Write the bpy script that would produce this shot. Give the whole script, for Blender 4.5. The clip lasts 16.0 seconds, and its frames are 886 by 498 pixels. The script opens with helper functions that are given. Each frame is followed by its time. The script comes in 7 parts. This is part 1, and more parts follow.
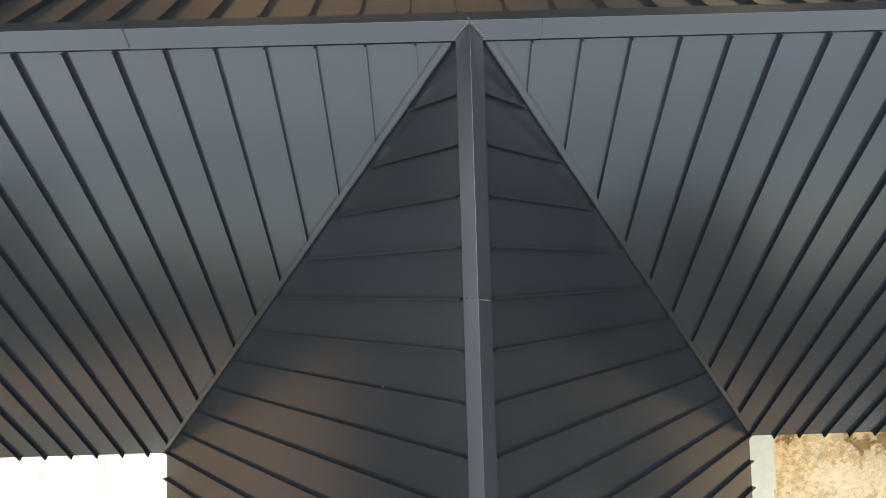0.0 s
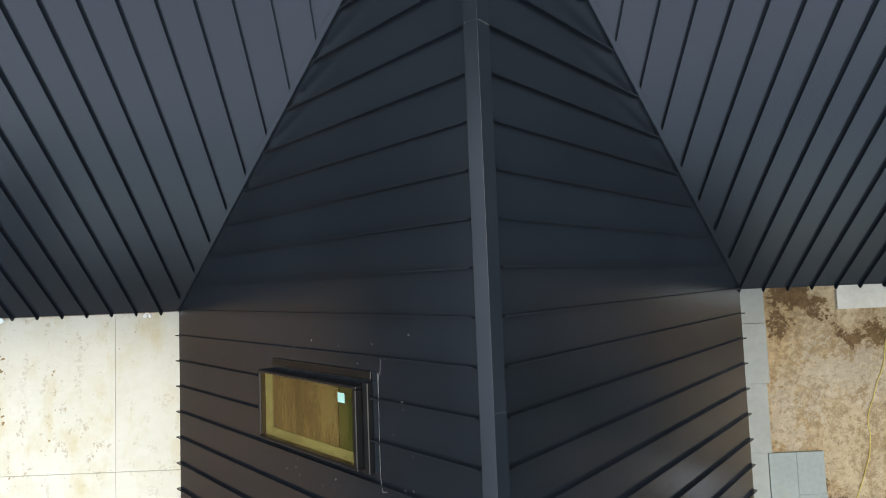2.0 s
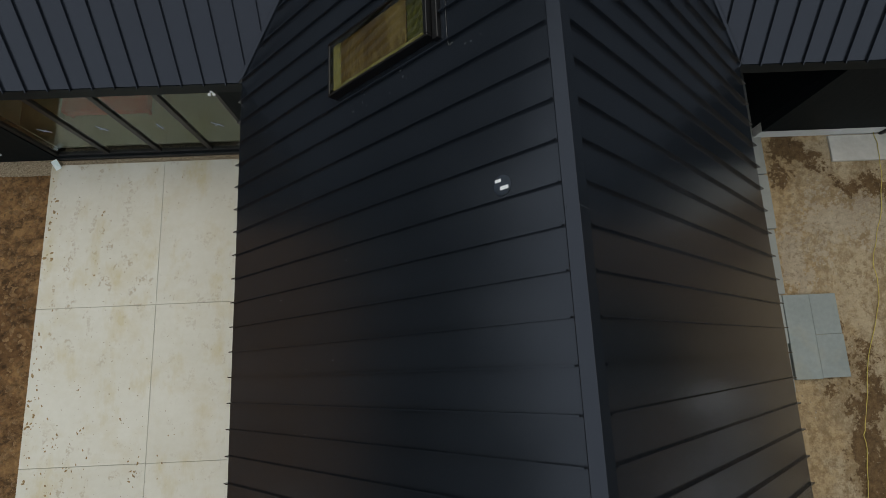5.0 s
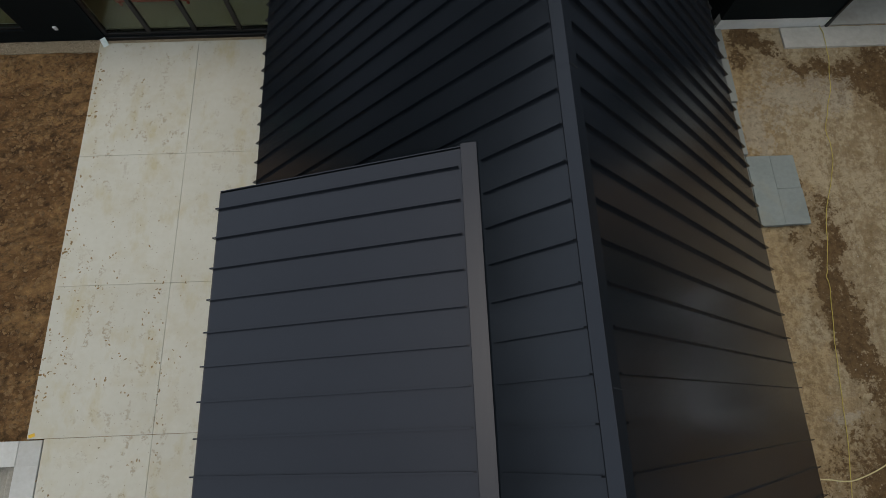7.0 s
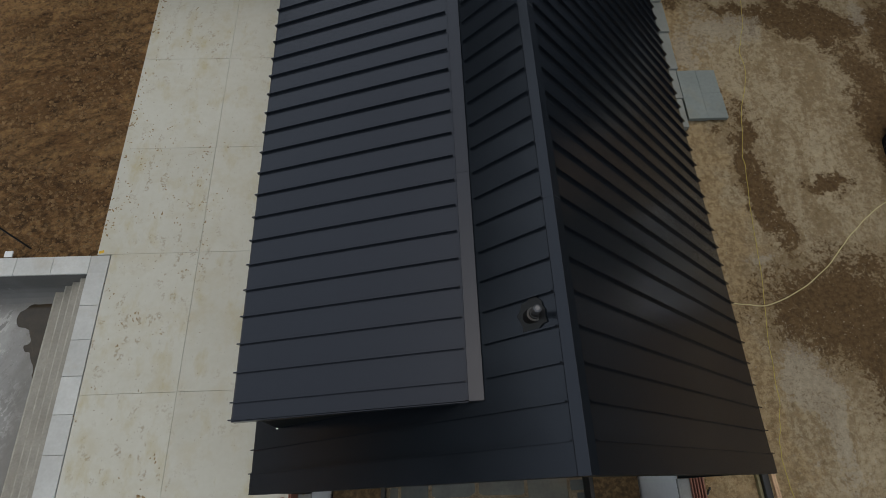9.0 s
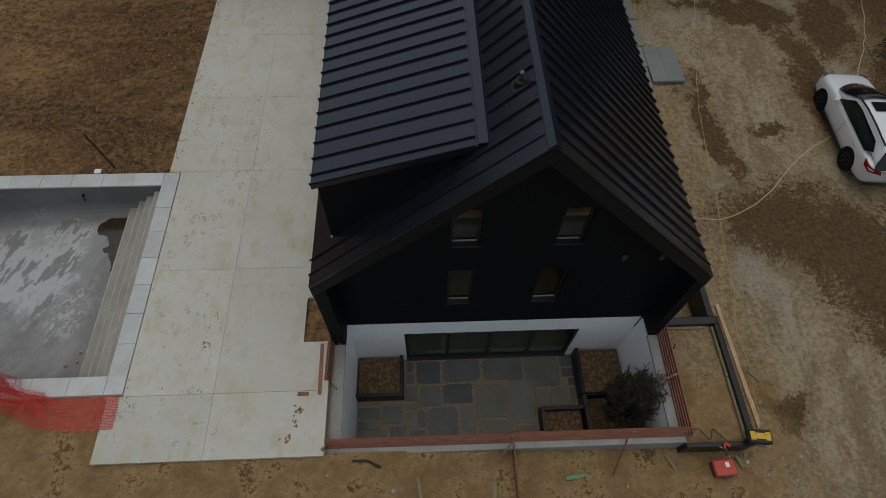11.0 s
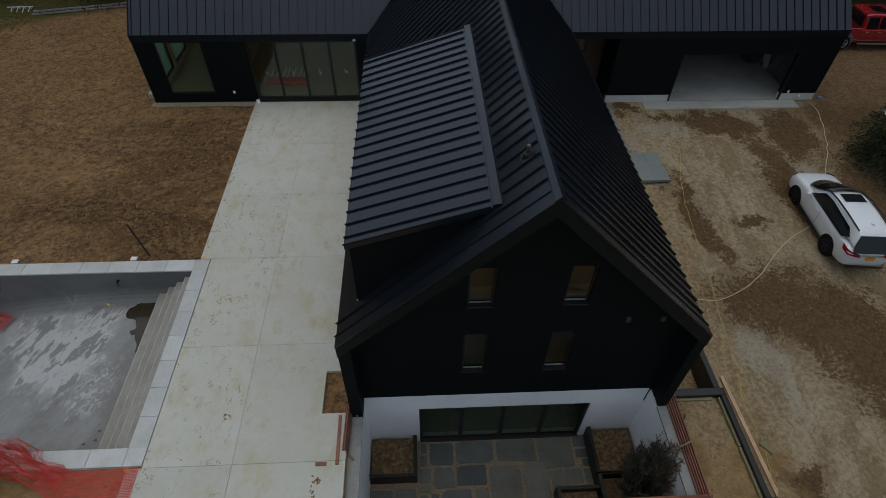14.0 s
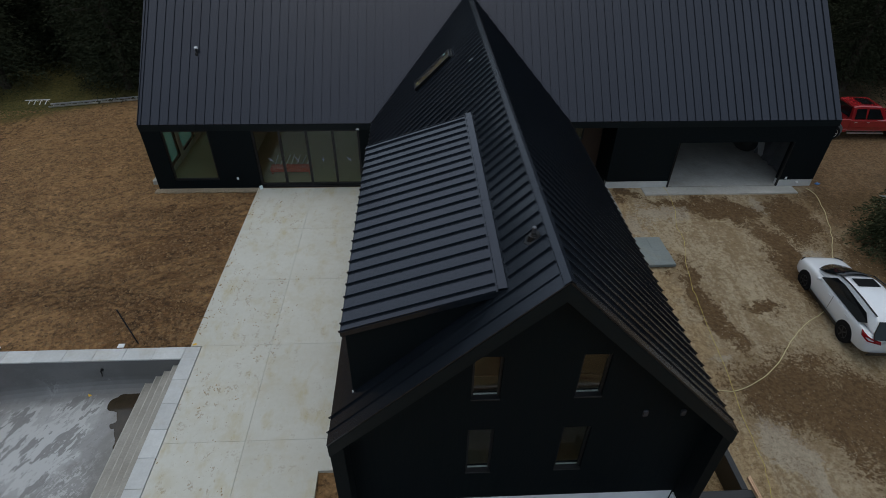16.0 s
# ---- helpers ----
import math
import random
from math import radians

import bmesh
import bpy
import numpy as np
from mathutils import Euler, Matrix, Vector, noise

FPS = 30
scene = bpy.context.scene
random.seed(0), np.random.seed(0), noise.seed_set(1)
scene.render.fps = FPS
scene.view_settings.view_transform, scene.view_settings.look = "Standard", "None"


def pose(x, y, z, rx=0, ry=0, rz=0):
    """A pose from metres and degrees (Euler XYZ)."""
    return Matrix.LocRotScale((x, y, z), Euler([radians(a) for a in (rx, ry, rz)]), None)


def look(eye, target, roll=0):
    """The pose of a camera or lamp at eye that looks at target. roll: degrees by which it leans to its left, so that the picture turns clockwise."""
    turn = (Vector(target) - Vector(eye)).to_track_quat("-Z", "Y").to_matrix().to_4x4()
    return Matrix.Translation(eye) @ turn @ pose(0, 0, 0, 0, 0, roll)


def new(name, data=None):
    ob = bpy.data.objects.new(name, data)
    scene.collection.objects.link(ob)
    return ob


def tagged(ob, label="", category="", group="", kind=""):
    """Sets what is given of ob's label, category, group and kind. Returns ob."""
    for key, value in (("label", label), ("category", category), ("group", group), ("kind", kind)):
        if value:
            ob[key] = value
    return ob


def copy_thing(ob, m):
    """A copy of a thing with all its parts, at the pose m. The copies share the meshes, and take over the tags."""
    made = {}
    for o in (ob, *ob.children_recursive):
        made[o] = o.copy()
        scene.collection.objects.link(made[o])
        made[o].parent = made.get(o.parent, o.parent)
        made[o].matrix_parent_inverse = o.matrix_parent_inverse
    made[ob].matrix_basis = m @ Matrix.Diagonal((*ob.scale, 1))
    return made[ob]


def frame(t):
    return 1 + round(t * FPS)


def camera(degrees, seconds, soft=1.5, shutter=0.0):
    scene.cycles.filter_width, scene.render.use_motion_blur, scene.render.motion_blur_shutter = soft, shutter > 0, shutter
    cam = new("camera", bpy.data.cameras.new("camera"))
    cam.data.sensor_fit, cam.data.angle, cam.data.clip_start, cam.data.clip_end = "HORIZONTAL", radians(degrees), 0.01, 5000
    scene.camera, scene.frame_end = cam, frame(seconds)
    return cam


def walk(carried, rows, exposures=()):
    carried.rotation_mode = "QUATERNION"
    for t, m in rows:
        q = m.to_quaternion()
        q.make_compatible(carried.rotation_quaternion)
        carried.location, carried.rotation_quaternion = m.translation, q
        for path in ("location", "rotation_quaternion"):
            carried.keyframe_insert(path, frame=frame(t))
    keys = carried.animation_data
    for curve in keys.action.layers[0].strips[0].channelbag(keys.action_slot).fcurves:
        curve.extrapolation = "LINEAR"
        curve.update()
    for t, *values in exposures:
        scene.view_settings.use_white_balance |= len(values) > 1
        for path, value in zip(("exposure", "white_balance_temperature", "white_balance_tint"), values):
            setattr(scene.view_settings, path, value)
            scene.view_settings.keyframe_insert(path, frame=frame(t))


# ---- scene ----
cam = camera(78.23, 16.0, 0.5)
PATH = [
    (0, -0.259, -0.091, 11.307, 3.205, -0.214, -1.592),
    (0.5, -0.290, -0.416, 11.318, 3.006, -0.174, -1.575),
    (1, -0.305, -0.930, 11.375, 3.152, -0.267, -1.990),
    (1.5, -0.307, -1.528, 11.457, 2.965, -0.075, -2.210),
    (2, -0.356, -2.234, 11.501, 3.420, -0.273, -2.226),
    (2.5, -0.449, -3.033, 11.518, 4.221, -0.207, -2.298),
    (3, -0.635, -3.867, 11.509, 5.828, -0.261, -2.395),
    (5.5, -1.230, -8.444, 11.700, 13.221, -0.379, -2.508),
    (6, -1.245, -9.623, 11.658, 14.593, -0.353, -2.432),
    (6.5, -1.299, -10.984, 11.655, 16.413, -0.358, -2.356),
    (7, -1.339, -12.368, 11.762, 18.048, -0.360, -2.269),
    (7.5, -1.334, -13.831, 11.971, 19.723, -0.425, -2.256),
    (8, -1.337, -15.311, 12.215, 21.397, -0.542, -2.198),
    (8.5, -1.391, -16.737, 12.512, 22.846, -0.820, -2.138),
    (9, -1.434, -18.116, 12.729, 24.268, -0.976, -2.155),
    (9.5, -1.478, -19.567, 12.805, 26.037, -0.861, -2.038),
    (10, -1.602, -21.005, 12.991, 27.378, -1.010, -2.077),
    (12.5, -2.354, -24.835, 13.642, 37.035, -0.800, -2.625),
    (13, -2.395, -24.944, 13.624, 39.107, -0.783, -2.688),
    (13.5, -2.403, -24.953, 13.554, 41.304, -0.747, -2.724),
    (14, -2.412, -24.864, 13.483, 43.483, -0.779, -2.641),
    (14.5, -2.437, -24.710, 13.394, 45.631, -0.779, -2.672),
    (15, -2.442, -24.602, 13.289, 47.873, -0.762, -2.641),
    (15.5, -2.450, -24.517, 13.184, 50.119, -0.761, -2.709),
    (16, -2.418, -24.478, 13.097, 52.484, -0.729, -2.592),
]
EXPOSURES = [(0.0, 2.28, 8650, 0), (1.5, 1.58, 7300, 1), (2.5, 1.00, 7300, 2), (3.0, 0.77, 7400, 2), (5.5, -0.06, 7500, 2), (8.5, -0.36, 7350, 3), (10.0, -0.55, 7250, 3), (12.5, -0.71, 7000, 3), (14.0, -0.67, 6700, 2), (16.0, -0.37, 6500, 2)]
walk(cam, [(t, pose(x, y, z, rx, ry, rz)) for t, x, y, z, rx, ry, rz in PATH], EXPOSURES)

# ---- world, sun, exposure ----
world = bpy.data.worlds.new("overcast_sky")
scene.world = world
world.use_nodes = True
wn = world.node_tree
sky = wn.nodes.new("ShaderNodeTexSky")
sky.sky_type = "NISHITA"
sky.sun_disc = False
sky.sun_elevation = radians(82)
sky.sun_rotation = radians(335)
sky.air_density, sky.dust_density, sky.ozone_density = 1.0, 2.5, 1.0
wn.nodes["Background"].inputs["Strength"].default_value = 0.15
cloud = wn.nodes.new("ShaderNodeHueSaturation")
cloud.inputs["Saturation"].default_value = 0.80
wn.links.new(sky.outputs["Color"], cloud.inputs["Color"])
wn.links.new(cloud.outputs["Color"], wn.nodes["Background"].inputs["Color"])

sun_data = bpy.data.lights.new("sun", "SUN")
sun_data.energy, sun_data.angle, sun_data.color = 1.1, radians(160), (0.93, 0.965, 1.06)
sun = new("sun", sun_data)
sun.matrix_world = look((20 * math.sin(radians(335)), 20 * math.cos(radians(335)), 20 * math.tan(radians(82))), (0, 0, 0))


# ---- materials ----
def material(name, colors, scale=3.0, rough=0.6, metal=0.0, bump=0.1, bump_scale=40.0, spread=0.12, stretch=(1, 1, 1), vary=0.0, spec=0.5, coat=0.0, gloss_tint=(1, 1, 1)):
    """Two scales of noise through a colour ramp, fine relief, and a shift per object."""
    m = bpy.data.materials.new(name)
    m.use_nodes = True
    n, l = m.node_tree.nodes, m.node_tree.links
    b = n["Principled BSDF"]
    tc = n.new("ShaderNodeNewGeometry")
    mp = n.new("ShaderNodeMapping")
    mp.inputs["Scale"].default_value = stretch
    l.new(tc.outputs["Position"], mp.inputs["Vector"])
    n1, n2, n3 = (n.new("ShaderNodeTexNoise") for _ in range(3))
    n1.inputs["Scale"].default_value, n1.inputs["Detail"].default_value = scale, 8
    n2.inputs["Scale"].default_value, n2.inputs["Detail"].default_value = scale * 9, 4
    n3.inputs["Scale"].default_value, n3.inputs["Detail"].default_value = bump_scale, 3
    for k in (n1, n2, n3):
        l.new(mp.outputs["Vector"], k.inputs["Vector"])
    mix = n.new("ShaderNodeMix")
    mix.inputs[0].default_value = 0.35
    l.new(n1.outputs["Fac"], mix.inputs[2])
    l.new(n2.outputs["Fac"], mix.inputs[3])
    ramp = n.new("ShaderNodeValToRGB")
    ramp.color_ramp.elements[0].position, ramp.color_ramp.elements[1].position = 0.5 - spread, 0.5 + spread
    ramp.color_ramp.elements[0].color, ramp.color_ramp.elements[1].color = (*colors[0], 1), (*colors[-1], 1)
    if len(colors) == 3:
        e = ramp.color_ramp.elements.new(0.5)
        e.color = (*colors[1], 1)
    l.new(mix.outputs[0], ramp.inputs["Fac"])
    out = ramp.outputs["Color"]
    if vary:
        info = n.new("ShaderNodeObjectInfo")
        hsv = n.new("ShaderNodeHueSaturation")
        mr = n.new("ShaderNodeMapRange")
        mr.inputs["To Min"].default_value, mr.inputs["To Max"].default_value = 1 - vary, 1 + vary
        l.new(info.outputs["Random"], mr.inputs["Value"])
        l.new(mr.outputs["Result"], hsv.inputs["Value"])
        l.new(out, hsv.inputs["Color"])
        out = hsv.outputs["Color"]
    l.new(out, b.inputs["Base Color"])
    rr = n.new("ShaderNodeMapRange")
    rr.inputs["To Min"].default_value, rr.inputs["To Max"].default_value = rough * 0.85, min(1, rough * 1.15)
    l.new(n1.outputs["Fac"], rr.inputs["Value"])
    l.new(rr.outputs["Result"], b.inputs["Roughness"])
    b.inputs["Metallic"].default_value = metal
    b.inputs["Specular IOR Level"].default_value = spec
    b.inputs["Specular Tint"].default_value = (*gloss_tint, 1)
    b.inputs["Coat Weight"].default_value = coat
    b.inputs["Coat Roughness"].default_value = 0.05
    if bump:
        bp = n.new("ShaderNodeBump")
        bp.inputs["Strength"].default_value, bp.inputs["Distance"].default_value = bump, 0.02
        l.new(n3.outputs["Fac"], bp.inputs["Height"])
        l.new(bp.outputs["Normal"], b.inputs["Normal"])
    return m


def glass_material(name, tint, facing=0.05):
    """Clear glass: see-through, with a mirror share that grows towards grazing views."""
    m = bpy.data.materials.new(name)
    m.use_nodes = True
    n, l = m.node_tree.nodes, m.node_tree.links
    n.remove(n["Principled BSDF"])
    tr, gl, lw, mx = (n.new(k) for k in ("ShaderNodeBsdfTransparent", "ShaderNodeBsdfGlossy", "ShaderNodeLayerWeight", "ShaderNodeMixShader"))
    tr.inputs["Color"].default_value = (*tint, 1)
    gl.inputs["Roughness"].default_value = 0.015
    lw.inputs["Blend"].default_value = 0.5
    power, share = n.new("ShaderNodeMath"), n.new("ShaderNodeMath")
    power.operation, share.operation = "POWER", "MULTIPLY_ADD"
    power.inputs[1].default_value = 5
    share.inputs[1].default_value, share.inputs[2].default_value = 1 - facing, facing
    l.new(lw.outputs["Facing"], power.inputs[0])
    l.new(power.outputs[0], share.inputs[0])
    l.new(share.outputs[0], mx.inputs["Fac"])
    l.new(tr.outputs[0], mx.inputs[1])
    l.new(gl.outputs[0], mx.inputs[2])
    l.new(mx.outputs[0], n["Material Output"].inputs["Surface"])
    return m


def ground_material():
    """Bare building-site soil: brown field, tan sandy drive with wet patches and pale gravel, grass at the wood's edge."""
    m = bpy.data.materials.new("site_soil")
    m.use_nodes = True
    n, l = m.node_tree.nodes, m.node_tree.links
    b = n["Principled BSDF"]
    geo = n.new("ShaderNodeNewGeometry")
    sep = n.new("ShaderNodeSeparateXYZ")
    l.new(geo.outputs["Position"], sep.inputs[0])

    def noise_of(scale, detail=8, rough=0.6, stretch=None, dist=0.0, out="Fac"):
        k = n.new("ShaderNodeTexNoise")
        k.inputs["Scale"].default_value, k.inputs["Detail"].default_value, k.inputs["Roughness"].default_value = scale, detail, rough
        k.inputs["Distortion"].default_value = dist
        if stretch:
            mp = n.new("ShaderNodeMapping")
            mp.vector_type = "TEXTURE"
            mp.inputs["Scale"].default_value, mp.inputs["Rotation"].default_value = tuple(1 / v for v in stretch[0]), (0, 0, radians(stretch[1]))
            l.new(geo.outputs["Position"], mp.inputs["Vector"])
            l.new(mp.outputs["Vector"], k.inputs["Vector"])
        else:
            l.new(geo.outputs["Position"], k.inputs["Vector"])
        return k.outputs[out]

    def calc(op, a, c, clamp=False):
        k = n.new("ShaderNodeMath")
        k.operation, k.use_clamp = op, clamp
        for i, v in enumerate((a, c)):
            if isinstance(v, (int, float)):
                k.inputs[i].default_value = v
            else:
                l.new(v, k.inputs[i])
        return k.outputs[0]

    def step(v, lo, hi):
        k = n.new("ShaderNodeMapRange")
        k.interpolation_type = "SMOOTHSTEP"
        k.inputs["From Min"].default_value, k.inputs["From Max"].default_value = lo, hi
        l.new(v, k.inputs["Value"])
        return k.outputs["Result"]

    def blend(f, a, c):
        k = n.new("ShaderNodeMix")
        k.data_type = "RGBA"
        l.new(f, k.inputs[0])
        for i, v in ((6, a), (7, c)):
            if isinstance(v, tuple):
                k.inputs[i].default_value = (*v, 1)
            else:
                l.new(v, k.inputs[i])
        return k.outputs[2]

    def vec(op, a, c):
        k = n.new("ShaderNodeVectorMath")
        k.operation = op
        for i, v in enumerate((a, c)):
            if isinstance(v, tuple):
                k.inputs[i].default_value = v
            else:
                l.new(v, k.inputs[i])
        return k.outputs["Vector"]

    # ragged plan coordinates for the edges of patches
    rag = vec("ADD", geo.outputs["Position"], vec("MULTIPLY", vec("SUBTRACT", noise_of(0.7, 10, 0.68, out="Color"), (0.5, 0.5, 0.5)), (3.4, 3.4, 0)))
    rag = vec("MULTIPLY", rag, (1, 1, 0))

    def patches(*items):
        """How far inside any of the ragged ovals (x, y, half width, half length, turn): 1 deep inside, 0 outside."""
        total = None
        for cx, cy, rx, ry, turn in items:
            mp = n.new("ShaderNodeMapping")
            mp.vector_type = "TEXTURE"
            mp.inputs["Location"].default_value, mp.inputs["Rotation"].default_value, mp.inputs["Scale"].default_value = (cx, cy, 0), (0, 0, radians(turn)), (rx, ry, 1)
            l.new(rag, mp.inputs["Vector"])
            ln = n.new("ShaderNodeVectorMath")
            ln.operation = "LENGTH"
            l.new(mp.outputs["Vector"], ln.inputs[0])
            v = calc("SUBTRACT", 1.5, ln.outputs["Value"])
            total = v if total is None else calc("MAXIMUM", total, v)
        return total

    big, mid, fine, grit = noise_of(0.28), noise_of(1.3, 9, 0.66), noise_of(7, 8, 0.68), noise_of(30, 5, 0.7)
    tracks = noise_of(0.9, 9, 0.68, ((1.35, 0.50, 1), -8), 0.5)
    rut = noise_of(1.3, 8, 0.66, ((0.8, 1.0, 1), 30), 0.9)
    clods = noise_of(9, 8, 0.78)
    x, y = sep.outputs[0], sep.outputs[1]
    xw = calc("ADD", x, calc("MULTIPLY", calc("SUBTRACT", mid, 0.5), 5.0))
    yw = calc("ADD", y, calc("MULTIPLY", calc("SUBTRACT", mid, 0.5), 4.0))
    # brown soil of the field: damp by the deck, dry and golden farther out, raked into crumbs and short ridges
    dry = (0.262, 0.151, 0.067)
    damp = (0.120, 0.064, 0.026)
    field = patches((-11.3, -8.2, 2.0, 2.9, -8), (-13.5, -9.9, 2.6, 0.6, -12), (-12.6, -4.5, 1.8, 0.5, 0))
    lumps = noise_of(3.4, 9, 0.74, ((1.1, 0.8, 1), 15), 0.8)
    heaps = noise_of(1.1, 10, 0.74, ((0.7, 1.5, 1), 9), 0.9)
    raked = noise_of(2.4, 8, 0.64, ((0.75, 1.5, 1), 16), 0.5)
    crumbs = noise_of(6.2, 5, 0.62, ((0.9, 1.2, 1), 20), 0.2)
    field = calc("ADD", calc("MULTIPLY", calc("MAXIMUM", field, -0.6), 0.24), calc("ADD", calc("MULTIPLY", rut, 0.8), calc("ADD", calc("MULTIPLY", lumps, 0.9), calc("MULTIPLY", raked, 0.7))))
    soil = blend(step(field, 1.00, 1.36), dry, damp)
    soil = blend(calc("MULTIPLY", step(calc("ADD", calc("MULTIPLY", heaps, 0.6), calc("MULTIPLY", big, 0.4)), 0.50, 0.58), 0.42), soil, (0.300, 0.182, 0.080))
    # lit crests and shaded hollows of the crumbs are put into the colour
    rough = calc("ADD", calc("MULTIPLY", crumbs, 0.42), calc("ADD", calc("MULTIPLY", raked, 0.34), calc("MULTIPLY", clods, 0.24)))
    shade = n.new("ShaderNodeValToRGB")
    stops = ((0.415, 0.40), (0.455, 0.72), (0.485, 0.98), (0.52, 1.08), (0.555, 1.26), (0.60, 1.62))
    for i, (at, v) in enumerate(stops):
        e = shade.color_ramp.elements[i] if i < 2 else shade.color_ramp.elements.new(at)
        e.position, e.color = at, (v, v, v, 1)
    l.new(rough, shade.inputs["Fac"])
    soil = vec("MULTIPLY", soil, shade.outputs["Color"])
    # tyre tracks: arcs of trodden ridges where a machine turned by the pool, and a straighter pass along the house
    rings = None
    for cx, cy, r0, r1, gap in ((-14.1, -12.9, 2.3, 4.5, 0.34), (-14.5, 4.5, 9.2, 11.2, 0.40)):
        far = n.new("ShaderNodeVectorMath")
        far.operation = "DISTANCE"
        l.new(geo.outputs["Position"], far.inputs[0])
        far.inputs[1].default_value = (cx, cy, 0)
        dist = calc("ADD", far.outputs["Value"], calc("MULTIPLY", calc("SUBTRACT", mid, 0.5), 1.1))
        wave = calc("SINE", calc("MULTIPLY", dist, 6.283 / gap), 0)
        band = calc("MULTIPLY", step(dist, r0, r0 + 0.3), calc("SUBTRACT", 1.0, step(dist, r1 - 0.3, r1)))
        ridge = calc("MULTIPLY", calc("MULTIPLY", wave, band), step(heaps, 0.32, 0.46))
        rings = ridge if rings is None else calc("ADD", rings, ridge)
    lug = calc("ADD", rings, calc("MULTIPLY", calc("SUBTRACT", crumbs, 0.5), 3.0))
    # track furrows get painted shade, their crests a painted lighter tone
    soil = blend(calc("MULTIPLY", step(calc("MULTIPLY", lug, -1), 0.40, 0.85), 0.50), soil, (0.060, 0.034, 0.015))
    soil = blend(calc("MULTIPLY", step(lug, 0.60, 1.10), 0.32), soil, (0.300, 0.180, 0.082))
    # drive: golden sand by the wing, pale trodden crust broken into flakes, wet brown patches, grey gravel
    flakes = noise_of(2.3, 12, 0.74, ((1.3, 0.9, 1), 20), 0.5)
    gold = blend(step(fine, 0.36, 0.64), (0.255, 0.172, 0.086), (0.445, 0.332, 0.192))
    gold = blend(calc("MULTIPLY", step(flakes, 0.515, 0.545), 0.6), gold, (0.440, 0.325, 0.185))
    pale = blend(step(calc("ADD", calc("MULTIPLY", tracks, 0.6), calc("MULTIPLY", fine, 0.4)), 0.42, 0.58), (0.270, 0.196, 0.110), (0.450, 0.362, 0.238))
    pale = blend(calc("MULTIPLY", step(flakes, 0.56, 0.59), 0.45), pale, (0.205, 0.136, 0.066))
    tan = blend(step(xw, 6.8, 8.0), gold, pale)
    wet = patches((11.3, -4.35, 2.9, 0.62, -9), (14.3, -4.9, 1.1, 1.9, 0), (12.9, -8.6, 0.9, 3.6, 8), (10.9, -14.7, 3.3, 1.8, -18), (12.3, -16.9, 2.6, 1.6, -32), (10.25, -10.4, 0.55, 0.28, 0), (8.35, -10.2, 0.42, 2.7, 5), (7.45, -3.15, 0.5, 0.32, 0), (8.65, -3.65, 0.65, 0.34, -6), (7.45, -19.7, 0.75, 0.35, -40), (15.5, -11, 1.6, 4.5, 0), (19, -4, 3.5, 1.2, 0))
    edge = calc("ADD", calc("MULTIPLY", calc("SUBTRACT", clods, 0.5), 2.4), calc("ADD", calc("MULTIPLY", calc("SUBTRACT", tracks, 0.5), 1.4), calc("MULTIPLY", calc("SUBTRACT", crumbs, 0.5), 0.9)))
    wetness = step(calc("ADD", wet, edge), 0.44, 0.66)
    moist = calc("MULTIPLY", step(calc("ADD", wet, edge), -0.10, 0.58), 0.32)
    tan = blend(moist, tan, (0.150, 0.094, 0.043))
    tan = blend(calc("MULTIPLY", step(xw, 14.5, 17.0), 0.85), tan, blend(step(fine, 0.35, 0.65), (0.105, 0.058, 0.025), (0.205, 0.118, 0.053)))
    tan = blend(wetness, tan, blend(step(fine, 0.35, 0.65), (0.092, 0.054, 0.023), (0.160, 0.099, 0.045)))
    grey = patches((8.3, -4.6, 1.1, 0.7, 0), (7.0, -5.5, 0.5, 0.9, 10), (7.6, -12.75, 0.35, 0.2, 0), (13.2, -4.2, 0.5, 0.9, 10), (8.3, -16.6, 0.5, 1.6, 8), (14.2, -8.0, 0.8, 0.6, 0))
    tan = blend(calc("MULTIPLY", step(calc("ADD", grey, calc("MULTIPLY", edge, 1.5)), 0.50, 0.66), 0.6), tan, (0.425, 0.368, 0.285))
    spots = calc("MULTIPLY", step(mid, 0.50, 0.56), step(clods, 0.53, 0.56))
    tan = blend(calc("MULTIPLY", spots, 0.40), tan, (0.150, 0.094, 0.041))
    grain = n.new("ShaderNodeMapRange")
    for k, v in (("From Min", 0.36), ("From Max", 0.64), ("To Min", 0.70), ("To Max", 1.08)):
        grain.inputs[k].default_value = v
    l.new(calc("ADD", calc("MULTIPLY", grit, 0.5), calc("MULTIPLY", crumbs, 0.5)), grain.inputs["Value"])
    tan = vec("MULTIPLY", tan, grain.outputs["Result"])
    # sandy front
    sand = blend(step(mid, 0.38, 0.62), (0.262, 0.164, 0.072), (0.372, 0.252, 0.122))
    sand = blend(step(calc("ADD", calc("MULTIPLY", mid, 0.5), calc("MULTIPLY", clods, 0.5)), 0.545, 0.575), sand, (0.155, 0.086, 0.036))
    sand = blend(step(crumbs, 0.40, 0.62), vec("MULTIPLY", sand, (0.90, 0.90, 0.90)), vec("MULTIPLY", sand, (1.08, 1.08, 1.08)))
    col = blend(step(xw, 3.5, 5.5), soil, tan)
    front = calc("MULTIPLY", step(calc("MULTIPLY", yw, -1), 18.2, 19.6), calc("SUBTRACT", 1.0, step(xw, 6.0, 8.5)))
    col = blend(front, col, sand)
    grass = calc("MULTIPLY", step(calc("ADD", yw, calc("MULTIPLY", xw, -0.55)), 18.2, 19.8), step(calc("MULTIPLY", xw, -1), 15.5, 18.5))
    col = blend(grass, col, blend(step(fine, 0.35, 0.65), (0.050, 0.050, 0.012), (0.130, 0.105, 0.030)))
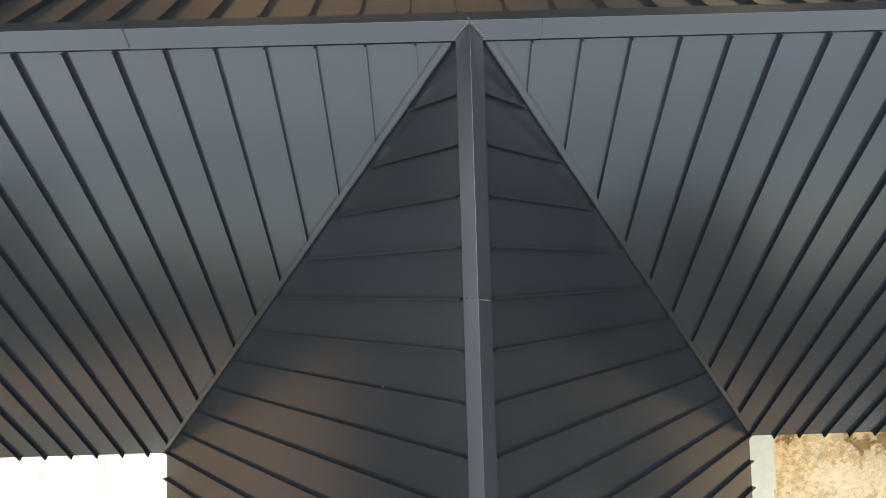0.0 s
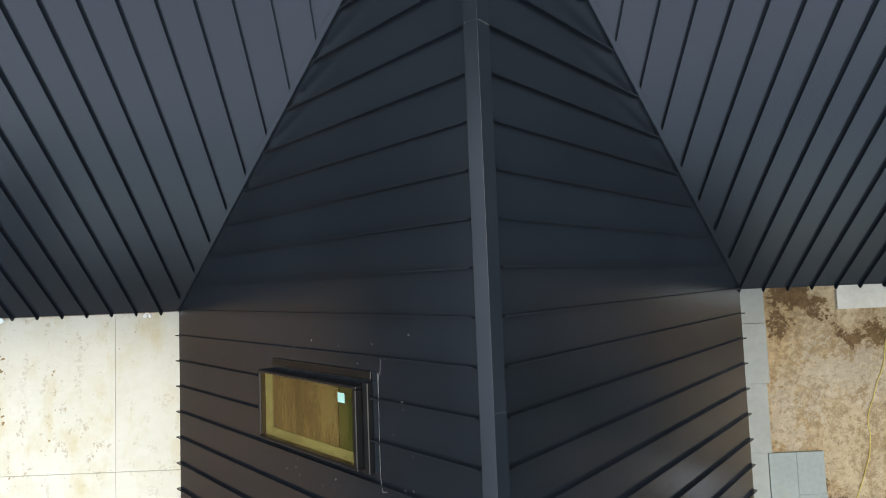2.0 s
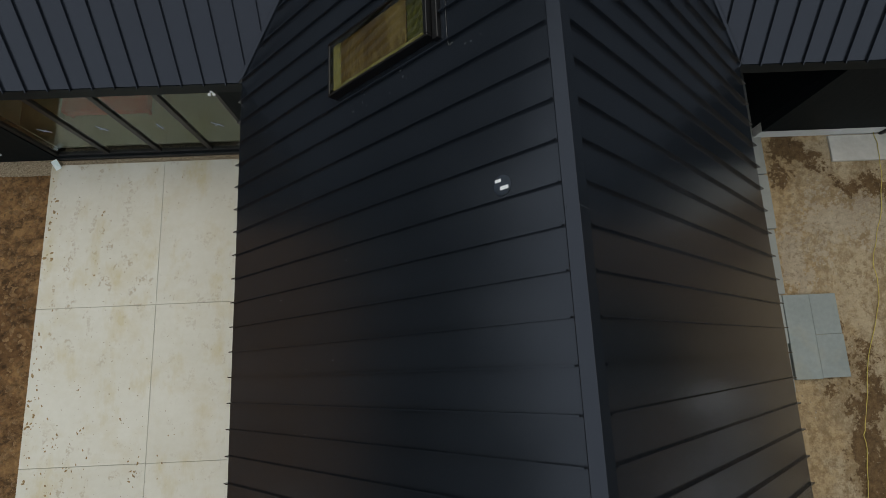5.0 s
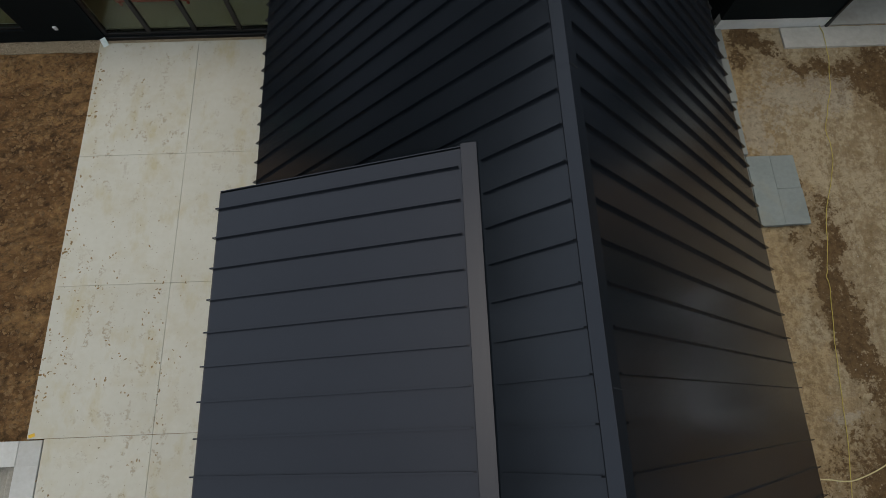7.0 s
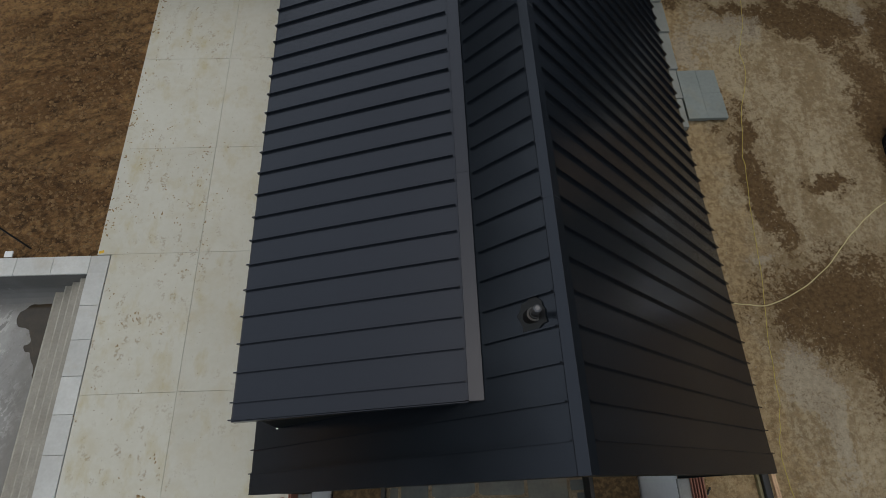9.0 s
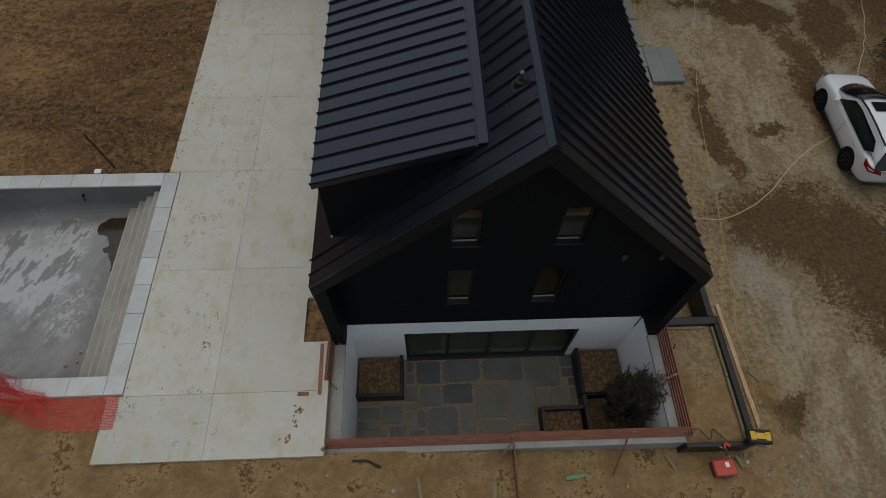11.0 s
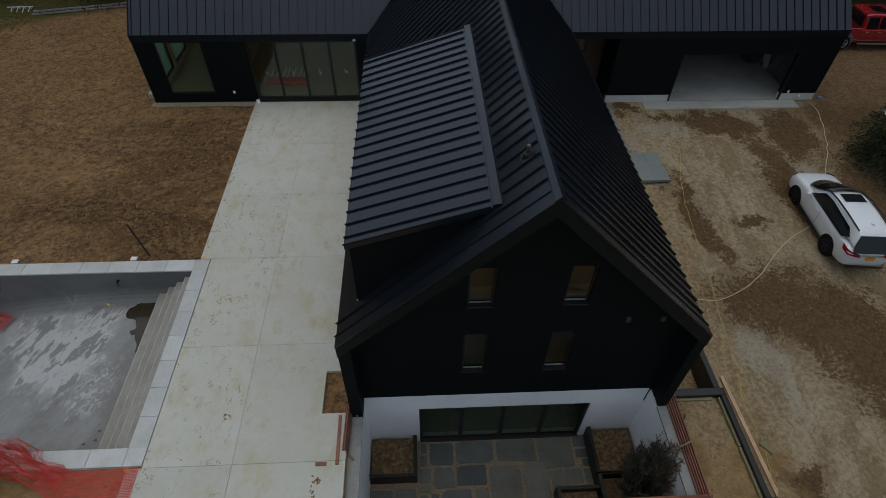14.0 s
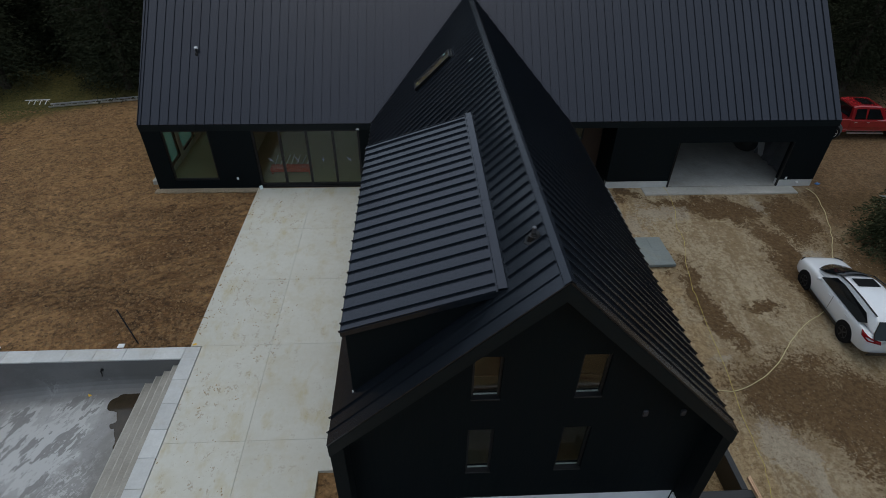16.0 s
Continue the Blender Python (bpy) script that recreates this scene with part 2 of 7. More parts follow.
    col = blend(calc("MULTIPLY", step(grit, 0.665, 0.70), step(xw, 4.5, 6.5)), col, (0.420, 0.365, 0.285))
    # leaf litter under the north-east trees; unseen eastern part added to darken roof reflections
    floor = calc("MAXIMUM", calc("MULTIPLY", step(calc("ADD", x, calc("MULTIPLY", calc("SUBTRACT", mid, 0.5), 2.0)), 19.5, 21.0), calc("SUBTRACT", 1.0, step(yw, -3.0, -1.0))), calc("MULTIPLY", step(xw, 14.0, 17.0), step(yw, 6.5, 8.5)))
    litter = blend(step(clods, 0.40, 0.60), (0.030, 0.022, 0.012), (0.085, 0.058, 0.030))
    col = blend(floor, col, litter)
    l.new(col, b.inputs["Base Color"])
    b.inputs["Roughness"].default_value = 0.9
    b.inputs["Specular IOR Level"].default_value = 0.25
    bp = n.new("ShaderNodeBump")
    bp.inputs["Strength"].default_value, bp.inputs["Distance"].default_value = 1.0, 0.10
    h = calc("ADD", calc("MULTIPLY", clods, 0.6), calc("ADD", calc("MULTIPLY", raked, 0.7), calc("ADD", calc("MULTIPLY", crumbs, 0.7), calc("MULTIPLY", rings, 0.22))))
    l.new(h, bp.inputs["Height"])
    l.new(bp.outputs["Normal"], b.inputs["Normal"])
    return m


def concrete_material(name, light, dark, stain, stain_amount=0.3, scale=0.8, rough=0.75, vary=0.04):
    m = material(name, (dark, light), scale, rough, 0, 0.12, 60, 0.16, vary=vary)
    n, l = m.node_tree.nodes, m.node_tree.links
    b = n["Principled BSDF"]
    src = b.inputs["Base Color"].links[0].from_socket
    geo = n.new("ShaderNodeNewGeometry")
    s = n.new("ShaderNodeTexNoise")
    s.inputs["Scale"].default_value, s.inputs["Detail"].default_value, s.inputs["Roughness"].default_value = 1.1, 10, 0.65
    l.new(geo.outputs["Position"], s.inputs["Vector"])
    r = n.new("ShaderNodeMapRange")
    r.inputs["From Min"].default_value, r.inputs["From Max"].default_value, r.inputs["To Max"].default_value = 0.5, 0.72, stain_amount
    l.new(s.outputs["Fac"], r.inputs["Value"])
    mx = n.new("ShaderNodeMix")
    mx.data_type = "RGBA"
    l.new(r.outputs["Result"], mx.inputs[0])
    l.new(src, mx.inputs[6])
    mx.inputs[7].default_value = (*stain, 1)
    out = mx.outputs[2]
    l.new(out, b.inputs["Base Color"])
    return m


def deck_material():
    """Pale broomed concrete with soft yellow stains, muddy footprints and specks."""
    m = concrete_material("pale_broom_finished_concrete", (0.545, 0.540, 0.485), (0.495, 0.485, 0.422), (0.44, 0.385, 0.255), 0.50, 0.8, 0.8)
    n, l = m.node_tree.nodes, m.node_tree.links
    b = n["Principled BSDF"]
    src = b.inputs["Base Color"].links[0].from_socket
    geo = n.new("ShaderNodeNewGeometry")
    sep = n.new("ShaderNodeSeparateXYZ")
    l.new(geo.outputs["Position"], sep.inputs[0])

    def field(scale, detail, rough, lo, hi, stretch=(1, 1, 1)):
        mp, k, r = n.new("ShaderNodeMapping"), n.new("ShaderNodeTexNoise"), n.new("ShaderNodeMapRange")
        mp.inputs["Scale"].default_value = stretch
        k.inputs["Scale"].default_value, k.inputs["Detail"].default_value, k.inputs["Roughness"].default_value = scale, detail, rough
        r.inputs["From Min"].default_value, r.inputs["From Max"].default_value = lo, hi
        l.new(geo.outputs["Position"], mp.inputs["Vector"])
        l.new(mp.outputs["Vector"], k.inputs["Vector"])
        l.new(k.outputs["Fac"], r.inputs["Value"])
        return r.outputs["Result"]

    def mul(a, c, op="MULTIPLY"):
        k = n.new("ShaderNodeMath")
        k.operation = op
        for i, v in enumerate((a, c)):
            if isinstance(v, float):
                k.inputs[i].default_value = v
            else:
                l.new(v, k.inputs[i])
        return k.outputs[0]

    west = n.new("ShaderNodeMapRange")
    west.inputs["From Min"].default_value, west.inputs["From Max"].default_value, west.inputs["To Min"].default_value, west.inputs["To Max"].default_value = -6.6, -7.6, 0.45, 1.0
    l.new(sep.outputs[0], west.inputs["Value"])
    walked = field(0.45, 4, 0.6, 0.42, 0.58)
    prints = mul(mul(field(2.9, 2, 0.5, 0.575, 0.615, (1.5, 0.8, 1)), field(13, 4, 0.65, 0.47, 0.56)), mul(walked, west.outputs["Result"]))
    specks = mul(field(15, 3, 0.6, 0.675, 0.71), mul(west.outputs["Result"], 0.8))
    out = src
    for f, c in ((mul(field(1.5, 6, 0.62, 0.53, 0.70, (1.2, 0.6, 1)), 0.62), (0.43, 0.365, 0.20)), (mul(prints, 0.48), (0.205, 0.128, 0.052)), (specks, (0.13, 0.088, 0.040))):
        k = n.new("ShaderNodeMix")
        k.data_type = "RGBA"
        l.new(f, k.inputs[0])
        l.new(out, k.inputs[6])
        k.inputs[7].default_value = (*c, 1)
        out = k.outputs[2]
    l.new(out, b.inputs["Base Color"])
    return m


def plaster_material():
    """Bare pool plaster: smooth grey, a field of pale scum with dark flecks, white chips and a damp strip by the steps."""
    m = concrete_material("wet_grey_pool_plaster", (0.245, 0.242, 0.236), (0.165, 0.163, 0.158), (0.17, 0.150, 0.118), 0.45, 0.7, 0.55)
    n, l = m.node_tree.nodes, m.node_tree.links
    b = n["Principled BSDF"]
    out = b.inputs["Base Color"].links[0].from_socket
    geo = n.new("ShaderNodeNewGeometry")

    def grain(scale, turn, long, detail=10, rough=0.66):
        mp, k = n.new("ShaderNodeMapping"), n.new("ShaderNodeTexNoise")
        mp.vector_type = "TEXTURE"
        mp.inputs["Scale"].default_value, mp.inputs["Rotation"].default_value = (1, long, 1), (0, 0, radians(turn))
        k.inputs["Scale"].default_value, k.inputs["Detail"].default_value, k.inputs["Roughness"].default_value = scale, detail, rough
        l.new(geo.outputs["Position"], mp.inputs["Vector"])
        l.new(mp.outputs["Vector"], k.inputs["Vector"])
        return k.outputs["Fac"]

    def calc(op, a, c):
        k = n.new("ShaderNodeMath")
        k.operation = op
        for i, v in enumerate((a, c)):
            if isinstance(v, (int, float)):
                k.inputs[i].default_value = v
            else:
                l.new(v, k.inputs[i])
        return k.outputs[0]

    def step(v, lo, hi, most=1.0):
        k = n.new("ShaderNodeMapRange")
        k.interpolation_type = "SMOOTHSTEP"
        k.inputs["From Min"].default_value, k.inputs["From Max"].default_value, k.inputs["To Max"].default_value = lo, hi, most
        l.new(v, k.inputs["Value"])
        return k.outputs["Result"]

    def oval(cx, cy, rx, ry, turn):
        mp, ln = n.new("ShaderNodeMapping"), n.new("ShaderNodeVectorMath")
        mp.vector_type, ln.operation = "TEXTURE", "LENGTH"
        mp.inputs["Location"].default_value, mp.inputs["Rotation"].default_value, mp.inputs["Scale"].default_value = (cx, cy, -1.25), (0, 0, radians(turn)), (rx, ry, 1.2)
        l.new(geo.outputs["Position"], mp.inputs["Vector"])
        l.new(mp.outputs["Vector"], ln.inputs[0])
        return calc("SUBTRACT", 1.0, ln.outputs["Value"])

    def lay(f, c):
        nonlocal out
        mx = n.new("ShaderNodeMix")
        mx.data_type = "RGBA"
        l.new(f, mx.inputs[0])
        l.new(out, mx.inputs[6])
        mx.inputs[7].default_value = (*c, 1)
        out = mx.outputs[2]

    coarse, fleck, chip, drift = grain(0.9, -30, 1.6), grain(2.6, -26, 2.4, 9, 0.62), grain(7, -30, 1.5, 8, 0.7), grain(0.45, -40, 2.2, 6)
    lay(step(drift, 0.40, 0.60, 0.65), (0.325, 0.325, 0.320))
    zone = calc("ADD", oval(-14.0, -14.5, 2.9, 2.0, -24), calc("MULTIPLY", calc("SUBTRACT", coarse, 0.5), 2.6))
    lay(step(zone, 0.02, 0.50, 0.72), (0.390, 0.392, 0.390))
    scum = step(calc("ADD", zone, calc("MULTIPLY", calc("SUBTRACT", fleck, 0.5), 3.0)), 0.34, 0.42, 0.62)
    lay(scum, (0.490, 0.495, 0.490))
    lay(calc("MULTIPLY", step(zone, 0.0, 0.3), step(fleck, 0.545, 0.57, 0.85)), (0.175, 0.173, 0.168))
    white = calc("ADD", oval(-12.1, -16.3, 0.9, 1.2, 0), calc("MULTIPLY", calc("SUBTRACT", coarse, 0.5), 2.0))
    lay(calc("MULTIPLY", step(white, 0.0, 0.5), step(chip, 0.50, 0.58, 0.8)), (0.50, 0.50, 0.495))
    lay(step(chip, 0.575, 0.64, 0.45), (0.150, 0.146, 0.138))
    lay(step(grain(16, 0, 1.2, 6, 0.7), 0.56, 0.68, 0.35), (0.42, 0.42, 0.415))
    sep = n.new("ShaderNodeSeparateXYZ")
    l.new(geo.outputs["Position"], sep.inputs[0])
    damp = calc("ADD", sep.outputs[0], calc("MULTIPLY", calc("SUBTRACT", coarse, 0.5), 1.8))
    lay(step(damp, -12.2, -11.5, 0.62), (0.150, 0.143, 0.130))
    # darker colour along the side walls, partly standing in for their shade
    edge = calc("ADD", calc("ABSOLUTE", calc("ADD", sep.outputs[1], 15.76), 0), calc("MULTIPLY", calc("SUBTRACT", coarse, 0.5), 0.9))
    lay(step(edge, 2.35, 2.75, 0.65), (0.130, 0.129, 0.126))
    l.new(out, b.inputs["Base Color"])
    return m


SOIL = ground_material()
# blue gloss tint stands in for a bluer sky mirrored in the roof
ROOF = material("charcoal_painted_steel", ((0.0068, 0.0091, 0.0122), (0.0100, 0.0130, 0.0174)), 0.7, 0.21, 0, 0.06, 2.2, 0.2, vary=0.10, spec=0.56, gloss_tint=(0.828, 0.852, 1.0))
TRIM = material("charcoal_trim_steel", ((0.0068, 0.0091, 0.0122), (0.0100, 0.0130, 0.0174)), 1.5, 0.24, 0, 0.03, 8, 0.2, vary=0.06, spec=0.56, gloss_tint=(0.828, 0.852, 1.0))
FASCIA = material("charcoal_fascia_board", ((0.0045, 0.0076, 0.0087), (0.0068, 0.0109, 0.0122)), 2.0, 0.6, 0, 0.05, 20, 0.2, spec=0.2)
CLAD = material("black_stained_cladding", ((0.0019, 0.0042, 0.0052), (0.0040, 0.0074, 0.0088)), 2.0, 0.7, 0, 0.15, 30, 0.2, (9, 9, 0.5), spec=0.15)
BLACK = material("black_powder_coat", ((0.006, 0.006, 0.0065), (0.010, 0.010, 0.011)), 3, 0.4, 0, 0.03, 60, 0.2)
PANE = glass_material("window_glass", (0.82, 0.88, 0.82), 0.045)
STUCCO = material("white_rendered_wall", ((0.76, 0.77, 0.78), (0.86, 0.87, 0.88)), 0.9, 0.8, 0, 0.15, 90, 0.2)
DECK = deck_material()
CONC = concrete_material("grey_concrete", (0.45, 0.44, 0.40), (0.33, 0.325, 0.295), (0.25, 0.225, 0.185), 0.45)
FOUND = concrete_material("pale_foundation_concrete", (0.62, 0.62, 0.60), (0.52, 0.52, 0.50), (0.42, 0.40, 0.36), 0.3)
COPE = concrete_material("pale_limestone_coping", (0.56, 0.57, 0.56), (0.46, 0.465, 0.455), (0.38, 0.34, 0.26), 0.55, 1.6, 0.75, 0.10)
PAVER = concrete_material("blue_grey_bluestone_paver", (0.215, 0.24, 0.23), (0.155, 0.178, 0.172), (0.24, 0.215, 0.15), 0.45, 1.2)
GUNITE = plaster_material()
STEPC = concrete_material("pool_step_plaster", (0.37, 0.355, 0.315), (0.24, 0.228, 0.200), (0.16, 0.140, 0.110), 0.6, 2.2)
FLAG = concrete_material("bluestone_flag", (0.128, 0.148, 0.146), (0.070, 0.087, 0.088), (0.17, 0.150, 0.108), 0.5, 1.6, 0.5, 0.36)
fn, fl = FLAG.node_tree.nodes, FLAG.node_tree.links
tone, info, pick = fn.new("ShaderNodeMix"), fn.new("ShaderNodeObjectInfo"), fn.new("ShaderNodeMapRange")
tone.data_type, tone.blend_type = "RGBA", "MULTIPLY"
pick.inputs["From Min"].default_value, pick.inputs["From Max"].default_value = 0.45, 0.75
fl.new(info.outputs["Random"], pick.inputs["Value"])
fl.new(pick.outputs["Result"], tone.inputs[0])
fl.new(fn["Principled BSDF"].inputs["Base Color"].links[0].from_socket, tone.inputs[6])
tone.inputs[7].default_value = (1.12, 0.94, 0.78, 1)
fl.new(tone.outputs[2], fn["Principled BSDF"].inputs["Base Color"])
GRAVEL = material("tan_pea_gravel", ((0.10, 0.073, 0.043), (0.28, 0.22, 0.145), (0.50, 0.42, 0.31)), 20, 0.85, 0, 0.8, 55, 0.16)
PLANTSOIL = material("damp_planting_soil", ((0.065, 0.039, 0.017), (0.130, 0.080, 0.036), (0.235, 0.155, 0.075)), 9, 0.9, 0, 0.8, 40, 0.11)
CEDAR = material("red_cedar_board", ((0.155, 0.055, 0.035), (0.275, 0.112, 0.072)), 3, 0.6, 0, 0.15, 60, 0.18, (1, 1, 6), vary=0.15)
PINE = material("pale_pine_lumber", ((0.42, 0.25, 0.14), (0.60, 0.40, 0.25)), 4, 0.65, 0, 0.12, 60, 0.18, vary=0.12)
TREATED = material("greenish_treated_lumber", ((0.16, 0.140, 0.070), (0.25, 0.215, 0.115)), 4, 0.7, 0, 0.12, 60, 0.18, vary=0.15)
OAK = material("oak_floor", ((0.26, 0.22, 0.14), (0.38, 0.33, 0.22)), 3, 0.35, 0, 0.08, 40, 0.2, (6, 0.8, 1))
WALLIN = material("unpainted_plasterboard", ((0.46, 0.46, 0.44), (0.55, 0.55, 0.53)), 1.0, 0.85, 0, 0.05, 60, 0.2)
WHITE = material("white_paint", ((0.72, 0.73, 0.74), (0.80, 0.81, 0.82)), 3, 0.4, 0, 0.02, 60, 0.2)
ALU = material("aluminium", ((0.55, 0.56, 0.58), (0.70, 0.71, 0.73)), 4, 0.35, 0.9, 0.03, 60, 0.2)
WALK = concrete_material("grey_green_walkway_concrete", (0.24, 0.25, 0.235), (0.18, 0.19, 0.18), (0.19, 0.17, 0.13), 0.4)
GARAGEIN = material("bare_stud_lining", ((0.14, 0.12, 0.10), (0.24, 0.21, 0.18)), 2.0, 0.85, 0, 0.1, 40, 0.2, (1, 1, 0.4))
RETAIN = concrete_material("weathered_cast_concrete", (0.34, 0.34, 0.325), (0.235, 0.235, 0.225), (0.19, 0.175, 0.15), 0.5, 1.4)


# ---- building helpers ----
def part(name, bm, mat, parent=None, label="", smooth=False):
    """Links a bmesh as one mesh object, under a thing or a part."""
    me = bpy.data.meshes.new(name)
    bmesh.ops.recalc_face_normals(bm, faces=bm.faces)
    if smooth:
        for f in bm.faces:
            f.smooth = True
    bm.to_mesh(me)
    bm.free()
    me.materials.append(mat)
    ob = new(name, me)
    if parent:
        ob.parent = parent
    if label:
        ob["label"] = label
    return ob


def thing(name, label, category, at=(0, 0, 0), group="", kind=""):
    ob = new(name)
    ob.empty_display_size = 0.2
    ob.location = at
    return tagged(ob, label, category, group, kind)


def box(bm, x0, x1, y0, y1, z0, z1, m=None, bevel=0.0):
    vs = [bm.verts.new(((x0, x1)[i & 1], (y0, y1)[i >> 1 & 1], (z0, z1)[i >> 2])) for i in range(8)]
    fs = [bm.faces.new([vs[k] for k in q]) for q in ((0, 2, 3, 1), (4, 5, 7, 6), (0, 1, 5, 4), (1, 3, 7, 5), (3, 2, 6, 7), (2, 0, 4, 6))]
    if m is not None:
        bmesh.ops.transform(bm, matrix=m, verts=vs)
    if bevel:
        es = list({e for f in fs for e in f.edges})
        bmesh.ops.bevel(bm, geom=es, offset=bevel, segments=1, affect="EDGES")
    return vs


def boxes(*items, bevel=0.0):
    bm = bmesh.new()
    for it in items:
        box(bm, *it, bevel=bevel)
    return bm


def prism(bm, pts, vec):
    """A polygon of 3D points pushed along vec."""
    vec = Vector(vec)
    a = [bm.verts.new(p) for p in pts]
    c = [bm.verts.new(Vector(p) + vec) for p in pts]
    bm.faces.new(a)
    bm.faces.new(c[::-1])
    for i in range(len(a)):
        j = (i + 1) % len(a)
        bm.faces.new((a[j], a[i], c[i], c[j]))


def tube(bm, pts, r, sides=6):
    """A round cord through points."""
    rings = []
    for i, p in enumerate(pts):
        p = Vector(p)
        d = (Vector(pts[min(i + 1, len(pts) - 1)]) - Vector(pts[max(i - 1, 0)])).normalized()
        s = d.cross(Vector((0, 0, 1)))
        s = s.normalized() if s.length > 1e-3 else Vector((1, 0, 0))
        u = s.cross(d)
        rings.append([bm.verts.new(p + r * (math.cos(a) * s + math.sin(a) * u)) for a in (2 * math.pi * k / sides for k in range(sides))])
    for a, c in zip(rings, rings[1:]):
        for k in range(sides):
            bm.faces.new((a[k], a[(k + 1) % sides], c[(k + 1) % sides], c[k]))
    bm.faces.new(rings[0][::-1])
    bm.faces.new(rings[-1])


def disc_stack(bm, levels, sides=16, m=None):
    """A turned shape: (radius, z) levels."""
    rings = []
    for r, z in levels:
        rings.append([bm.verts.new((r * math.cos(2 * math.pi * k / sides), r * math.sin(2 * math.pi * k / sides), z)) for k in range(sides)])
    for a, c in zip(rings, rings[1:]):
        for k in range(sides):
            bm.faces.new((a[k], a[(k + 1) % sides], c[(k + 1) % sides], c[k]))
    bm.faces.new(rings[0][::-1])
    bm.faces.new(rings[-1])
    if m is not None:
        bmesh.ops.transform(bm, matrix=m, verts=[v for r in rings for v in r])


def smoothed(pts, n=6):
    """A Catmull-Rom line through points."""
    p = [Vector(q) for q in pts]
    p = [2 * p[0] - p[1]] + p + [2 * p[-1] - p[-2]]
    out = []
    for i in range(1, len(p) - 2):
        for k in range(n):
            t = k / n
            out.append(0.5 * (2 * p[i] + (p[i + 1] - p[i - 1]) * t + (2 * p[i - 1] - 5 * p[i] + 4 * p[i + 1] - p[i + 2]) * t * t + (3 * p[i] - p[i - 1] - 3 * p[i + 1] + p[i + 2]) * t ** 3))
    return out + [p[-2]]


def wall(bm, axis, at, thick, a0, a1, z0, z1, holes=()):
    """A wall along x or y with real openings (a0, a1, z0, z1), built of the blocks round them."""
    cuts = sorted({a0, a1, *(h[0] for h in holes), *(h[1] for h in holes)})
    for u0, u1 in zip(cuts, cuts[1:]):
        mine = sorted((h[2], h[3]) for h in holes if h[0] < (u0 + u1) / 2 < h[1])
        z = z0
        for h0, h1 in mine + [(z1, z1)]:
            if h0 > z + 1e-4:
                if axis == "x":
                    box(bm, u0, u1, at, at + thick, z, h0)
                else:
                    box(bm, at, at + thick, u0, u1, z, h0)
            z = h1
    bmesh.ops.remove_doubles(bm, verts=bm.verts, dist=1e-4)


def ease(t):
    t = min(1.0, max(0.0, t))
    return t * t * (3 - 2 * t)


def ground_z(x, y):
    """The site falls gently to the south-east."""
    knots = ((-60, -1.2), (-24, -1.15), (-16, -1.12), (-14, -1.05), (-8, -0.68), (-3, -0.34), (8, -0.3), (60, -0.3))
    zr = knots[-1][1] if y > 60 else knots[0][1]
    for (ya, za), (yb, zb) in zip(knots, knots[1:]):
        if ya <= y <= yb:
            zr = za + (zb - za) * (y - ya) / (yb - ya)
    w = ease((x + 5) / 12.8)
    bank = 0.28 * math.exp(-((x - 5.3) / 1.3) ** 2 - ((y + 21.5) / 0.7) ** 2)
    return -0.11 * (1 - w) + w * zr + bank


# ---- plan of the house ----
ZR, ZE = 7.384, 3.095                    # ridges and eaves
XL, XR, YS = -4.362, 4.235, -18.0        # wing: eaves and south verge
YE, YR = -2.522, 1.785                  # main range: south eave and ridge
YN = 2 * YR - YE
XW, XE = -14.22, 16.54                  # main range: gable ends
YG = -17.46                             # gable wall of the wing
FLOOR = -3.1                            # sunken courtyard

# ---- ground ----
POOL = (-21.6, -9.37, -19.21, -12.31)
COURT = (-4.36, 4.26, -20.72, -17.3)


def ground_lumps(x, y):
    """Height of the uneven soil over its even slope."""
    k = noise.noise((x * 0.5, y * 0.5, 0)) * 0.025 + noise.noise((x * 1.9, y * 1.9, 5)) * 0.018
    loose = ease((-9.0 - x) / 1.2) * ease((y + 13) / 1.0)
    return k + (0.3 + loose) * (0.030 * noise.noise((x * 4.1, y * 4.4, 9)) + 0.045 * abs(noise.noise((x * 2.3 + y * 0.8, y * 3.1, 3))))


def make_ground():
    def lines(lo, hi, step, extra, far):
        n = int((hi - lo) / step)
        v = {round(lo + i * (hi - lo) / n, 3) for i in range(n + 1)}
        v = {k for k in v if all(abs(k - e) > 0.05 for e in extra)} | set(extra) | set(far)
        return sorted(v)
    xs = lines(-28, 26, 0.13, (POOL[0], POOL[1], COURT[0], COURT[1]), (-900, -400, -150, -80, -50, -38, 36, 50, 80, 150, 400, 900))
    ys = lines(-27, 14, 0.13, (POOL[2], POOL[3], COURT[2], COURT[3]), (-900, -400, -150, -80, -50, -36, 20, 30, 50, 80, 150, 400, 900))
    verts, faces, nx = [], [], len(xs)
    for y in ys:
        for x in xs:
            k = ground_lumps(x, y)
            if 4.0 < x < 6.6 and -8.5 < y < -0.6:
                k -= 0.14
            verts.append((x, y, ground_z(x, y) + k))
    for j in range(len(ys) - 1):
        for i in range(nx - 1):
            cx, cy = (xs[i] + xs[i + 1]) / 2, (ys[j] + ys[j + 1]) / 2
            if any(r[0] < cx < r[1] and r[2] < cy < r[3] for r in (POOL, COURT)):
                continue
            a = j * nx + i
            faces.append((a, a + 1, a + nx + 1, a + nx))
    me = bpy.data.meshes.new("ground")
    me.from_pydata(verts, [], faces)
    me.polygons.foreach_set("use_smooth", [True] * len(faces))
    me.materials.append(SOIL)
    tagged(new("ground", me), "bare brown and tan building-site soil with ruts", "ground", kind="structure")


make_ground()

# ---- house ----
house = thing("house", "long black gabled house with standing-seam metal roof", "house")


